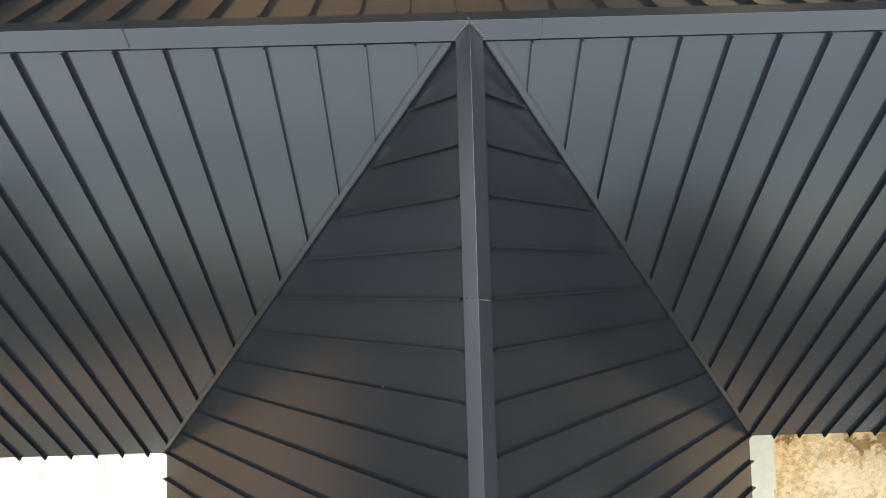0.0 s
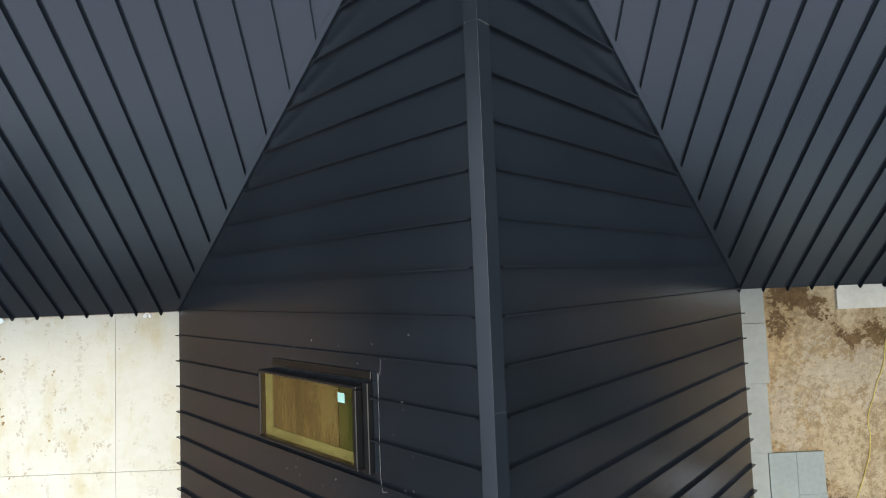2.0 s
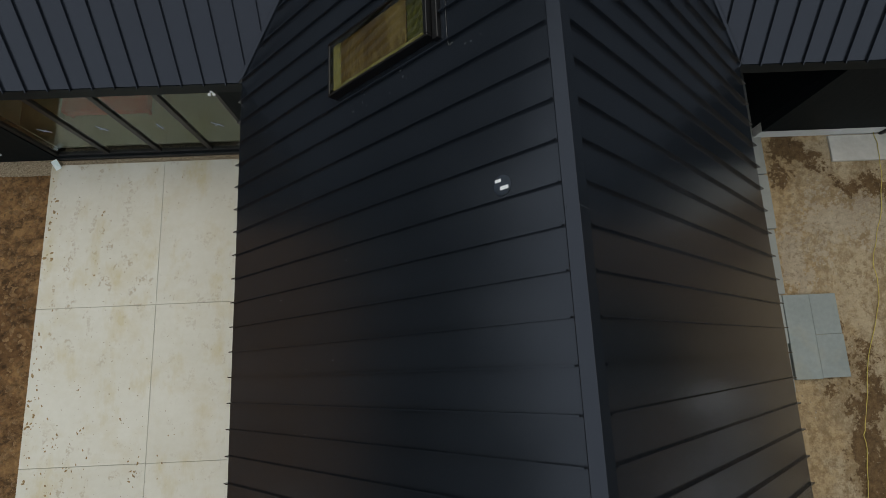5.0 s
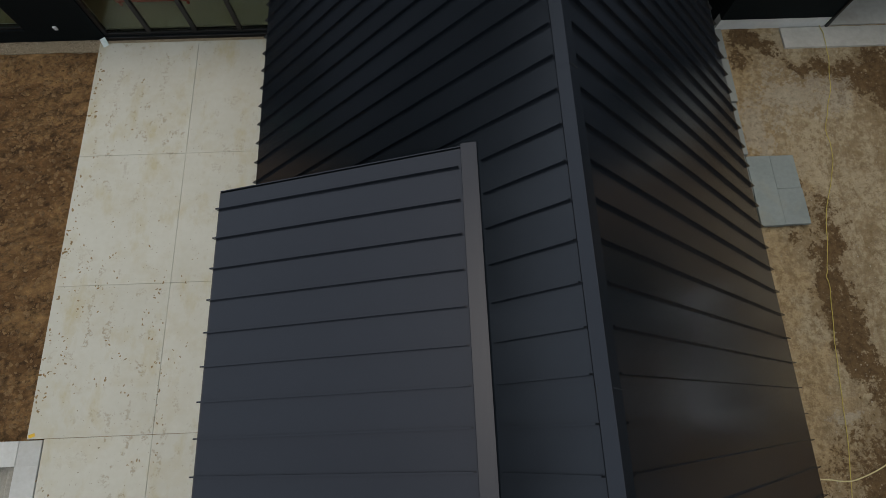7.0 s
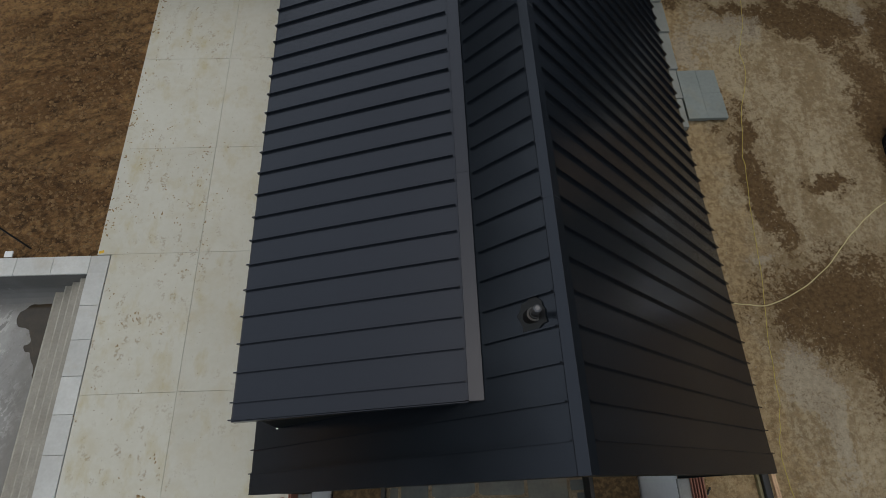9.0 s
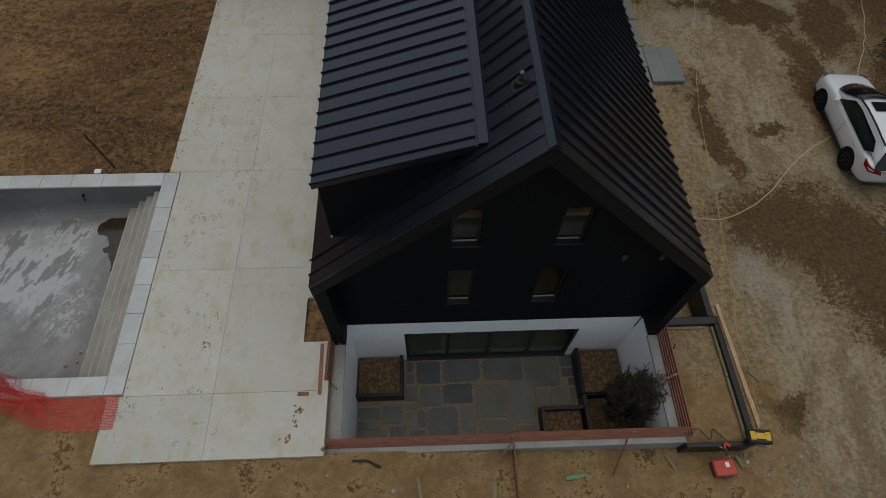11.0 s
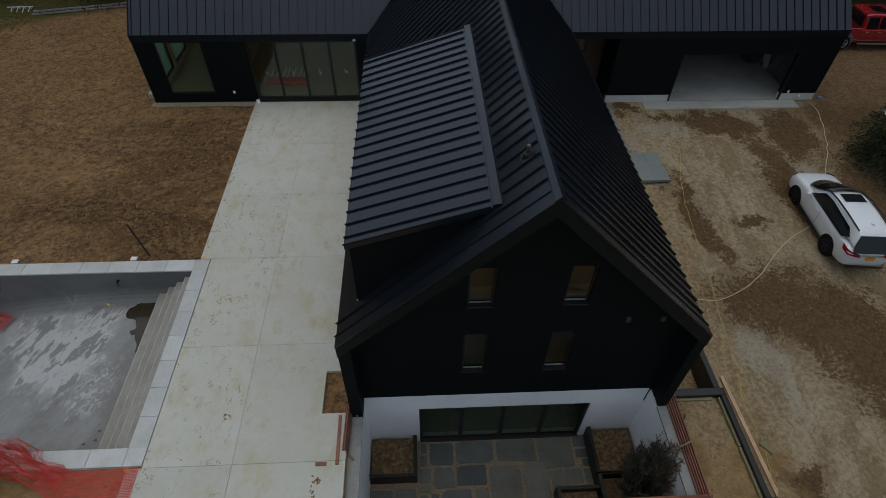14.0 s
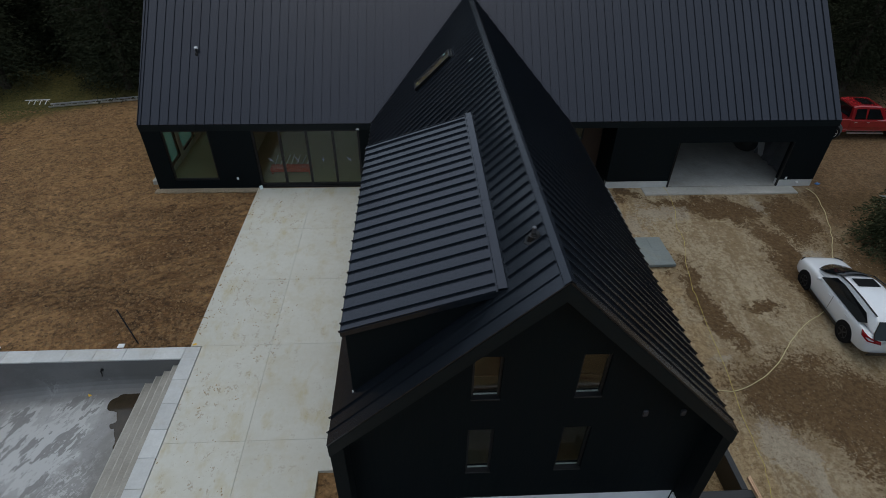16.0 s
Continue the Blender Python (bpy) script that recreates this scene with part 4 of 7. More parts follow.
# insides that show through the glass
part("floor", boxes((XW + 0.26, XL + 0.2, YE + 0.27, YN - 0.27, -0.1, 0.10)), OAK, house, "pale oak floor boards")
part("ceiling", boxes((XW + 0.26, XL + 0.31, YE + 0.27, YN - 0.27, 2.86, 2.90)), WALLIN, house)
part("ceiling", boxes((XR - 0.3, XE - 0.26, YE + 0.27, YN - 0.27, 2.87, 2.91)), GARAGEIN, house)
part("partition", boxes((-10.60, -10.48, YE + 0.27, 3.4, 0.1, 2.86)), WALLIN, house)
part("partition", boxes((XL + 0.2, XL + 0.31, YE + 0.27, YN - 0.27, -0.1, 2.86)), WALLIN, house)
part("partition", boxes((8.2, 8.3, -0.5, YN - 0.27, -0.3, 2.86)), GARAGEIN, house)
bm = bmesh.new()
wall(bm, "x", YN - 0.285, 0.02, XW + 0.29, XL + 0.19, 0.1, 2.86, ADDED_NORTH_WINS)
part("lining", bm, WALLIN, house)
part("lining", boxes((8.31, XE - 0.27, YN - 0.285, YN - 0.265, -0.3, 2.86)), GARAGEIN, house)
part("lining", boxes((XE - 0.275, XE - 0.255, YE + 0.27, YN - 0.29, -0.3, 2.86)), GARAGEIN, house)
part("floor", boxes((8.3, XE - 0.26, YE + 0.06, YN - 0.29, -0.45, -0.29)), CONC, house, "bare concrete garage floor")
part("floor", boxes((XL + 0.31, XR - 0.31, YG + WT, -3.0, 0.2, 0.4)), OAK, house)
part("floor", boxes((XL + 0.31, XR - 0.31, YG + WT, -3.0, 3.0, 3.2)), OAK, house)
# brown sheet added to give the upper gable panes their brown
part("subfloor", boxes((XL + 0.4, XR - 0.4, -16.42, -13.62, 3.202, 3.222)), material("matte_brown", ((0.13, 0.080, 0.055), (0.20, 0.125, 0.085)), 3, 0.7, 0, 0.1, 40, 0.2), house, "brown sheet on the upper floor behind the gable windows")
part("partition", boxes((XL + 0.31, XR - 0.31, -13.6, -13.5, 0.4, 3.0), (-2.4, 2.4, -13.6, -13.5, 3.2, 4.4)), WALLIN, house)
# pale linings behind the glass
bm = bmesh.new()
wall(bm, "y", XW + 0.262, 0.02, YE + 0.29, YN - 0.30, 0.1, 2.86, SIDE_WINS)
part("lining", bm, WALLIN, house)
bm = bmesh.new()
wall(bm, "x", YE + 0.265, 0.02, XW + 0.29, XL + 0.19, 0.1, 2.86, [WIN_A, (DOOR_A[0], DOOR_A[1], 0.1, 2.80)])
part("lining", bm, WALLIN, house)
for z0, z1 in ((0.4, 3.0), (3.2, 5.6)):
    for x0 in (-3.2 if z0 > 3 else XL + 0.32, 3.1 if z0 > 3 else XR - 0.34):
        part("lining", boxes((x0, x0 + 0.02, YG + WT + 0.01, -13.62, z0, z1 if z0 < 3 else 3.9)), WALLIN, house)

# ---- sunken courtyard ----
CX0, CX1, CY0 = -4.06, 3.96, -20.43
SDOOR = (-2.56, 2.42, FLOOR - 0.02, -0.97)
bm = bmesh.new()
wall(bm, "x", YG + 0.004, 0.3, CX0 - 0.3, CX1 + 0.3, FLOOR - 0.2, -0.205, [SDOOR])
tagged(part("wall_courtyard", bm, STUCCO), "smooth white rendered basement wall", "wall", kind="structure")
window((SDOOR[0], YG + 0.004, SDOOR[2]), (4.98, 2.15), "y", (1.25, 2.49, 3.73), 0.09, 0.07, name="sliding_door", label="black-framed basement sliding door", glass=glass_material("dark_window_glass", (0.55, 0.62, 0.56), 0.05))
part("threshold", boxes((SDOOR[0], SDOOR[1], YG - 0.03, YG + 0.045, FLOOR - 0.019, FLOOR + 0.03), bevel=0.004), BLACK, house)
part("floor", boxes((-3.9, 3.8, YG + 0.31, -12.5, FLOOR - 0.1, FLOOR + 0.0)), CONC, house)
part("lining", boxes((-3.9, 3.8, -12.5, -12.4, FLOOR, -0.2), (-4.0, -3.9, YG + 0.31, -12.5, FLOOR, -0.2), (3.8, 3.9, YG + 0.31, -12.5, FLOOR, -0.2), (-3.9, 3.8, YG + 0.31, -12.5, -0.3, -0.2)), GARAGEIN, house)
bm = bmesh.new()
box(bm, CX0 - 0.04, CX0, CY0, YG, FLOOR - 0.2, -0.30)
box(bm, CX1, CX1 + 0.04, CY0, YG, FLOOR - 0.2, -0.30)
box(bm, CX0 - 0.04, CX1 + 0.04, CY0 - 0.04, CY0, FLOOR - 0.2, -0.30)
tagged(part("wall_courtyard_lining", bm, STUCCO), "white rendered retaining wall face round the courtyard", "wall", kind="structure")
bm = bmesh.new()
box(bm, CX0 - 0.33, CX0 - 0.04, CY0 - 0.33, YS, FLOOR - 0.3, -0.22, bevel=0.008)
box(bm, CX1 + 0.04, CX1 + 0.33, CY0 - 0.33, YS, FLOOR - 0.3, -0.22, bevel=0.008)
box(bm, CX0 - 0.04, CX1 + 0.04, CY0 - 0.33, CY0 - 0.04, FLOOR - 0.3, -0.22, bevel=0.008)
box(bm, CX0 - 0.041, CX0 + 0.003, CY0 - 0.041, YS, -0.298, -0.222)
box(bm, CX1 - 0.003, CX1 + 0.041, CY0 - 0.041, YS, -0.298, -0.222)
box(bm, CX0 + 0.003, CX1 - 0.003, CY0 - 0.041, CY0 + 0.003, -0.298, -0.222)
tagged(part("wall_retaining", bm, RETAIN), "grey cast concrete retaining wall round the courtyard", "wall", kind="structure")

patio = thing("patio", "blue-grey irregular flagstones laid in tan gravel", "patio", (0, 0, FLOOR), kind="structure")
bed = bmesh.new()
box(bed, CX0, CX1, CY0, YG, -0.15, -0.012)
part("gravel_bed", bed, GRAVEL, patio, "tan gravel between the stones")


stones = []


def flag(cx0, cy0, cx1, cy1):
    """One flagstone, from a plan drawn to 105 units a metre."""
    x0, x1 = CX0 + (cx0 - 190) / 104.0, CX0 + (cx1 - 190) / 104.0
    y0, y1 = -17.50 - (cy1 - 200) / 110.0, -17.50 - (cy0 - 200) / 110.0
    x0, x1, y0, y1 = x0 + 0.012, x1 - 0.012, y0 + 0.012, y1 - 0.012
    c = [(x0, y0), (x1, y0), (x1, y1), (x0, y1)]
    stones.append((x0, x1, y0, y1))
    pts = []
    for i, (x, y) in enumerate(c):
        px, py = c[i - 1]
        nx, ny = c[(i + 1) % 4]
        cut = random.choice((0.05, 0.07, 0.10, 0.16))
        pts += [(x + (px - x) * cut, y + (py - y) * cut), (x + (nx - x) * cut * 0.8, y + (ny - y) * cut * 0.8)]
    bm = bmesh.new()
    h = random.uniform(0.004, 0.014)
    prism(bm, [(x + random.uniform(-0.012, 0.012), y + random.uniform(-0.012, 0.012), -0.03) for x, y in pts], (0, 0, 0.03 + h))
    part("flagstone", bm, FLAG, patio)


ROW_A = ((345, 205, 368, 240), (345, 245, 368, 282), (375, 205, 452, 282), (460, 200, 582, 278), (590, 198, 718, 278), (726, 195, 838, 305), (843, 192, 905, 235), (845, 241, 910, 272))
ROW_B = ((342, 290, 378, 338), (385, 290, 452, 358), (458, 285, 552, 352), (562, 290, 660, 400), (668, 283, 745, 420), (752, 312, 795, 370), (798, 308, 855, 362), (860, 278, 915, 303), (860, 310, 918, 360))
ROW_C = ((195, 355, 260, 392), (266, 352, 332, 412), (342, 344, 376, 368), (340, 375, 370, 425), (376, 372, 402, 425), (408, 362, 502, 462), (512, 362, 556, 452), (752, 378, 790, 430), (798, 370, 850, 410))
ROW_D = ((195, 434, 285, 494), (192, 398, 256, 427), (292, 418, 340, 466), (350, 432, 400, 515), (408, 472, 464, 518), (472, 462, 566, 516), (574, 408, 670, 505), (678, 428, 746, 446), (680, 453, 748, 505), (755, 438, 800, 505), (196, 500, 284, 520), (292, 476, 342, 515))
for row in (ROW_A, ROW_B, ROW_C, ROW_D):
    for r in row:
        flag(*r)


verts, faces = [], []
rnd = random.Random(44)
for k in range(30000):
    x, y = rnd.uniform(CX0 + 0.02, 2.6), rnd.uniform(CY0 + 0.02, YG - 0.02)
    if any(a + 0.01 < x < b - 0.01 and c + 0.01 < y < d - 0.01 for a, b, c, d in stones):
        continue
    r, b = rnd.uniform(0.008, 0.018), len(verts)
    z = FLOOR - 0.008
    verts += [(x + r, y, z), (x, y + r * rnd.uniform(0.7, 1.2), z), (x - r, y, z), (x, y - r, z), (x + rnd.uniform(-0.3, 0.3) * r, y, z + r * 0.9)]
    faces += [(b, b + 1, b + 4), (b + 1, b + 2, b + 4), (b + 2, b + 3, b + 4), (b + 3, b, b + 4)]
me = bpy.data.meshes.new("pebbles")
me.from_pydata(verts, [], faces)
me.materials.append(material("joint_pebble", ((0.14, 0.10, 0.06), (0.31, 0.24, 0.155), (0.52, 0.45, 0.35)), 40, 0.85, 0, 0, 30, 0.2))
tagged(new("pebbles", me), "tan pebbles filling the joints between flagstones", "pebbles", kind="stuff")


def planter(name, label, outer, top, sides, soil_drop=0.10, t=0.11):
    """A black planter against the walls; sides: which of n, s, e, w are built."""
    x0, x1, y0, y1 = outer
    p = thing(name, label, "planter", ((x0 + x1) / 2, (y0 + y1) / 2, FLOOR))
    o = Vector(p.location)
    runs = {"s": (x0, x1, y0, y0 + t), "n": (x0, x1, y1 - t, y1), "e": (x1 - t, x1, y0 + (t if "s" in sides else 0), y1 - (t if "n" in sides else 0)), "w": (x0, x0 + t, y0 + (t if "s" in sides else 0), y1 - (t if "n" in sides else 0))}
    for s in sides:
        a, b, c, d = runs[s]
        bm = bmesh.new()
        box(bm, a - o.x, b - o.x, c - o.y, d - o.y, -0.04, top - o.z, bevel=0.008)
        part("side", bm, BLACK, p)
    bm = bmesh.new()
    n = 10
    e = t * 0.5
    g = [[bm.verts.new((x0 + e + (x1 - x0 - 2 * e) * i / n - o.x, y0 + e + (y1 - y0 - 2 * e) * j / n - o.y, top - soil_drop - o.z + 0.03 * noise.noise((i * 0.7, j * 0.7, x0)))) for i in range(n + 1)] for j in range(n + 1)]
    for j in range(n):
        for i in range(n):
            bm.faces.new((g[j][i], g[j][i + 1], g[j + 1][i + 1], g[j + 1][i]))
    part("soil", bm, PLANTSOIL, p, "brown planting soil", smooth=True)
    return p


planter("planter", "low black planter filled with bare brown soil", (CX0 + 0.004, -2.66, -18.72, YG - 0.004), -2.62, "se")
raised = planter("planter", "black planter bed filled high with bare soil", (2.60, CX1 - 0.004, -18.87, YG - 0.004), -2.48, "w")
ro = raised.location
part("retaining_board", boxes((2.711 - ro.x, CX1 - 0.006 - ro.x, -18.90 - ro.y, -18.872 - ro.y, 0, -2.56 - ro.z), bevel=0.004), BLACK, raised)
planter("planter", "deep black planter holding the conifer shrub", (2.60, CX1 - 0.004, CY0 + 0.004, -18.902), -2.48, "w", 0.30)
planter("planter", "square black planter with bare soil", (1.34, 2.596, CY0 + 0.004, -19.18), -2.58, "wn", 0.22)


def shrub(at, h, w, label, seed=3):
    """A ragged juniper: many upswept branches, each a plume of fine needles; green at heart, rust on the sunny side."""
    rnd = random.Random(seed)
    s = thing("shrub", label, "shrub", at)
    fresh = material("dark_juniper_green", ((0.020, 0.024, 0.014), (0.052, 0.054, 0.032)), 9, 0.85, 0, 0.2, 60)
    rust = material("rusty_juniper", ((0.090, 0.052, 0.030), (0.190, 0.108, 0.060)), 9, 0.85, 0, 0.2, 60)
    wood = bmesh.new()
    heart, tips = ([], []), ([], [])
    for k in range(190):
        a = k * 2.39996 + rnd.uniform(-0.4, 0.4)
        lean = rnd.random() ** 0.55
        reach = w * 0.44 * lean * rnd.uniform(0.7, 1.1)
        up = h * (1.0 - 0.62 * lean * lean) * rnd.uniform(0.72, 1.0)
        end = Vector((math.cos(a) * reach + 0.26 * up / h, math.sin(a) * reach, up))
        line = smoothed([Vector((math.cos(a), math.sin(a), 0)) * 0.08, end * 0.55 + Vector((0, 0, -0.12 * lean)), end], 5)
        tube(wood, line, 0.009, 4)
        for i in range(3, len(line)):
            for twig in range(4):
                d0 = (line[i] - line[i - 1]).normalized()
                q = d0.orthogonal().normalized()
                q.rotate(Matrix.Rotation(rnd.uniform(0, 6.28), 3, d0))
                d = (d0 * rnd.uniform(0.4, 1.0) + q * rnd.uniform(0.5, 1.0) + Vector((0, 0, 0.25))).normalized()
                size = rnd.uniform(0.10, 0.24)
                p0 = line[i].lerp(line[i - 1], rnd.random())
                if at[0] + p0.x > CX1 - 0.03 and at[2] + p0.z < -0.26:
                    continue
                red = (p0.x > 0.10 * w and p0.z > 0.4 * h and rnd.random() < 0.85) or rnd.random() < 0.12
                vs, fs = tips if red else heart
                for m in range(20):
                    f = m / 20
                    c = p0 + d * size * f
                    o = d.orthogonal().normalized()
                    o.rotate(Matrix.Rotation(m * 2.4 + rnd.uniform(-0.4, 0.4), 3, d))
                    e = (d * 0.8 + o * rnd.uniform(0.5, 0.9)).normalized()
                    ln, wd = rnd.uniform(0.035, 0.075) * (1.1 - 0.5 * f), rnd.uniform(0.0028, 0.0055)
                    z = e.orthogonal().normalized() * wd
                    b = len(vs)
                    vs += [c - z, c + z, c + e * ln, c + e * ln * 0.5 - z * 1.2]
                    fs.append((b, b + 1, b + 2, b + 3))
    part("stem", wood, material("shrub_bark", ((0.05, 0.03, 0.02), (0.10, 0.07, 0.045)), 10, 0.9), s)
    for (vs, fs), mat, lab in ((heart, fresh, "dark green needles"), (tips, rust, "rust-brown winter needles")):
        me = bpy.data.meshes.new("foliage")
        me.from_pydata([tuple(v) for v in vs], [], fs)
        me.materials.append(mat)
        ob = new("foliage", me)
        ob.parent, ob["label"] = s, lab
    return s


shrub((3.60, -19.42, -2.72), 3.15, 2.05, "ragged rust-tinged juniper shrub in a black planter")

# ---- pool deck ----
pool_deck = thing("pool_deck", "pale concrete deck slabs stained with mud", "paving", kind="structure")
YJ = (-2.65, -5.89, -9.10, -12.29, -15.77, -19.25, -20.80)
G = 0.0035
for i, (ya, yb) in enumerate(zip(YJ, YJ[1:])):
    left = -9.365 if i in (3, 4) else -9.72
    bm = bmesh.new()
    box(bm, left, -7.185 - G, yb + G, ya - G, -0.14, 0.0, bevel=0.0025)
    part("slab", bm, DECK, pool_deck)
    bm = bmesh.new()
    if i == 4:
        prism(bm, [(-7.185 + G, yb + G, -0.14), (-4.40, yb + G, -0.14), (-4.40, -17.98, -0.14), (-5.11, -17.98, -0.14), (-5.11, -16.71, -0.14), (XL + 0.0, -16.71, -0.14), (XL, ya - G, -0.14), (-7.185 + G, ya - G, -0.14)], (0, 0, 0.14))
    else:
        box(bm, -7.185 + G, XL if i < 4 else -4.40, yb + G, ya - G, -0.14, 0.0, bevel=0.0025)
    part("slab", bm, DECK, pool_deck)

# ---- pool ----
pool = thing("swimming_pool", "empty unfinished concrete pool with limestone coping", "pool", (POOL[1], POOL[2], 0))
po = Vector(pool.location)
PX0, PX1, PY0, PY1 = POOL[0] + 0.47, POOL[1] - 0.47, POOL[2] + 0.47, POOL[3] - 0.47


def pool_part(name, bm, mat, label="", smooth=False):
    bmesh.ops.translate(bm, verts=bm.verts, vec=-po)
    return part(name, bm, mat, pool, label, smooth)


def coping(x0, x1, y0, y1):
    bm = bmesh.new()
    box(bm, x0 + 0.004, x1 - 0.004, y0 + 0.004, y1 - 0.004, -0.05, 0.012 + random.uniform(-0.003, 0.003), bevel=0.008)
    pool_part("coping_stone", bm, COPE)


n = 7
for k in range(n):
    a, b = PY0 + (PY1 - PY0) * k / n, PY0 + (PY1 - PY0) * (k + 1) / n
    coping(PX1 - 0.02, POOL[1] - 0.012, a, b)
    coping(POOL[0], PX0 + 0.02, a, b)
x = POOL[1] - 0.012
k = 0
while x > POOL[0] + 0.05:
    w = 0.47 if k == 0 else 0.91
    x2 = max(POOL[0], x - w)
    coping(x2, x, POOL[2] + 0.012, PY0 + 0.02)
    coping(x2, x, PY1 - 0.02, POOL[3])
    x, k = x2, k + 1


def pool_floor(x):
    return -1.22 - 0.75 * ease((-11.5 - x) / 8.0)


bm = bmesh.new()
NX = 30
rows_ = []
for i in range(NX + 1):
    x = PX1 + (PX0 - PX1) * i / NX
    zf, r = pool_floor(x), 0.45
    line = [(PY0, -0.03), (PY0, zf + r)]
    line += [(PY0 + r * (1 - math.cos(a)), zf + r * (1 - math.sin(a))) for a in (math.pi / 2 * k / 5 for k in range(1, 6))]
    line += [(PY0 + r + (PY1 - PY0 - 2 * r) * k / 8, zf + 0.02 * noise.noise((x, k * 0.8, 2))) for k in range(1, 8)]
    line += [(PY1 - r * (1 - math.cos(a)), zf + r * (1 - math.sin(a))) for a in (math.pi / 2 * k / 5 for k in range(5, 0, -1))]
    line += [(PY1, zf + r), (PY1, -0.03)]
    rows_.append([bm.verts.new((x, y, z)) for y, z in line])
for a, b in zip(rows_, rows_[1:]):
    for k in range(len(a) - 1):
        bm.faces.new((a[k], a[k + 1], b[k + 1], b[k]))
bm.faces.new(rows_[0])
bm.faces.new(rows_[-1][::-1])
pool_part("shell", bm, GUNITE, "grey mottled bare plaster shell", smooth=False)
part("bond_beam", (lambda b: (box(b, POOL[0] - po.x, PX0 - po.x - 0.01, POOL[2] - po.y, POOL[3] - po.y, -1.2, -0.051), box(b, PX1 - po.x + 0.01, POOL[1] - po.x - 0.012, POOL[2] - po.y, POOL[3] - po.y, -0.4, -0.051), box(b, PX0 - po.x - 0.01, PX1 - po.x + 0.01, POOL[2] - po.y, PY0 - po.y - 0.01, -0.6, -0.051), box(b, PX0 - po.x - 0.01, PX1 - po.x + 0.01, PY1 - po.y + 0.01, POOL[3] - po.y, -0.6, -0.051), b)[-1])(bmesh.new()), CONC, pool)
NOSE = concrete_material("pale_step_nosing", (0.46, 0.445, 0.40), (0.30, 0.285, 0.245), (0.20, 0.17, 0.13), 0.6, 4.0)
for k, (xs, z) in enumerate(((-10.18, -0.30), (-10.52, -0.55), (-10.86, -0.80), (-11.24, -1.04))):
    bm = bmesh.new()
    back = PX1 - 0.001 if k == 0 else (-10.18, -10.52, -10.86)[k - 1] + 0.05
    box(bm, xs + 0.035, back, PY0 + 0.003, PY1 - 0.003, -1.5, z - 0.055)
    box(bm, xs, back, PY0 + 0.003, PY1 - 0.003, z - 0.056, z, bevel=0.012)
    step_ = pool_part("step", bm, STEPC)
    bm = bmesh.new()
    tube(bm, [(xs + 0.01, PY0 + 0.01, z - 0.018), (xs + 0.01, PY1 - 0.01, z - 0.018)], 0.026, 8)
    bmesh.ops.translate(bm, verts=bm.verts, vec=-po)
    part("nosing", bm, NOSE, step_, "paler rounded nosing")
bm = bmesh.new()
pts = [(-11.26 + 0.0, -12.9), (-11.26, -15.2), (-11.45, -15.0), (-11.52, -14.5), (-11.75, -14.35), (-11.72, -13.9), (-12.1, -13.7), (-12.15, -13.35), (-11.95, -13.2)]
fine = [p + 0.10 * Vector((noise.noise((p.x * 5, p.y * 5, 1)), noise.noise((p.x * 5, p.y * 5, 7)), 0)) for p in smoothed([(a, b, 0) for a, b in pts[1:]], 10)]
prism(bm, [(-11.26, -12.9, pool_floor(-11.3) + 0.012)] + [(min(-11.25, p.x), p.y, pool_floor(p.x) + 0.012) for p in fine], (0, 0, 0.006))
pool_part("puddle", bm, material("muddy_water", ((0.030, 0.022, 0.012), (0.045, 0.032, 0.018)), 4, 0.12, 0, 0.02, 8), "shallow brown puddle")
for x in (-12.4, -16.2):
    bm = bmesh.new()
    disc_stack(bm, [(0.05, 0), (0.05, 0.03), (0.025, 0.03), (0.025, 0.10)], 12, pose(x, PY1, -0.42, 90, 0, 0))
    tube(bm, [(x, PY1 - 0.08, -0.42), (x, PY1 - 0.10, -0.52), (x - 0.02, PY1 - 0.10, -0.62)], 0.02)
    pool_part("return_fitting", bm, BLACK)

# ---- gravel strip along the house ----
bm = bmesh.new()
box(bm, XW - 0.1, XL, -2.84, YE + 0.03, -0.2, -0.045)
tagged(part("gravel_strip", bm, GRAVEL), "tan pea gravel strip along the house wall", "gravel", kind="structure")
verts, faces = [], []
rnd = random.Random(8)
for k in range(9000):
    x, y = rnd.uniform(XW - 0.1, XL), rnd.uniform(-2.86, YE - 0.03)
    if x > -9.72 and y < -2.655:
        continue
    r = rnd.uniform(0.008, 0.02)
    b = len(verts)
    z = -0.04
    verts += [(x + r, y, z), (x, y + r * rnd.uniform(0.7, 1.2), z), (x - r, y, z), (x, y - r, z), (x, y, z + r * 0.9)]
    faces += [(b, b + 1, b + 4), (b + 1, b + 2, b + 4), (b + 2, b + 3, b + 4), (b + 3, b, b + 4)]
me = bpy.data.meshes.new("pebbles")
me.from_pydata(verts, [], faces)
pm = material("pebble_stone", ((0.15, 0.112, 0.070), (0.35, 0.28, 0.19), (0.58, 0.50, 0.385)), 30, 0.8, 0, 0, 30, 0.16)
me.materials.append(pm)
tagged(new("pebbles", me), "loose tan pebbles along the house wall", "pebbles", kind="stuff")

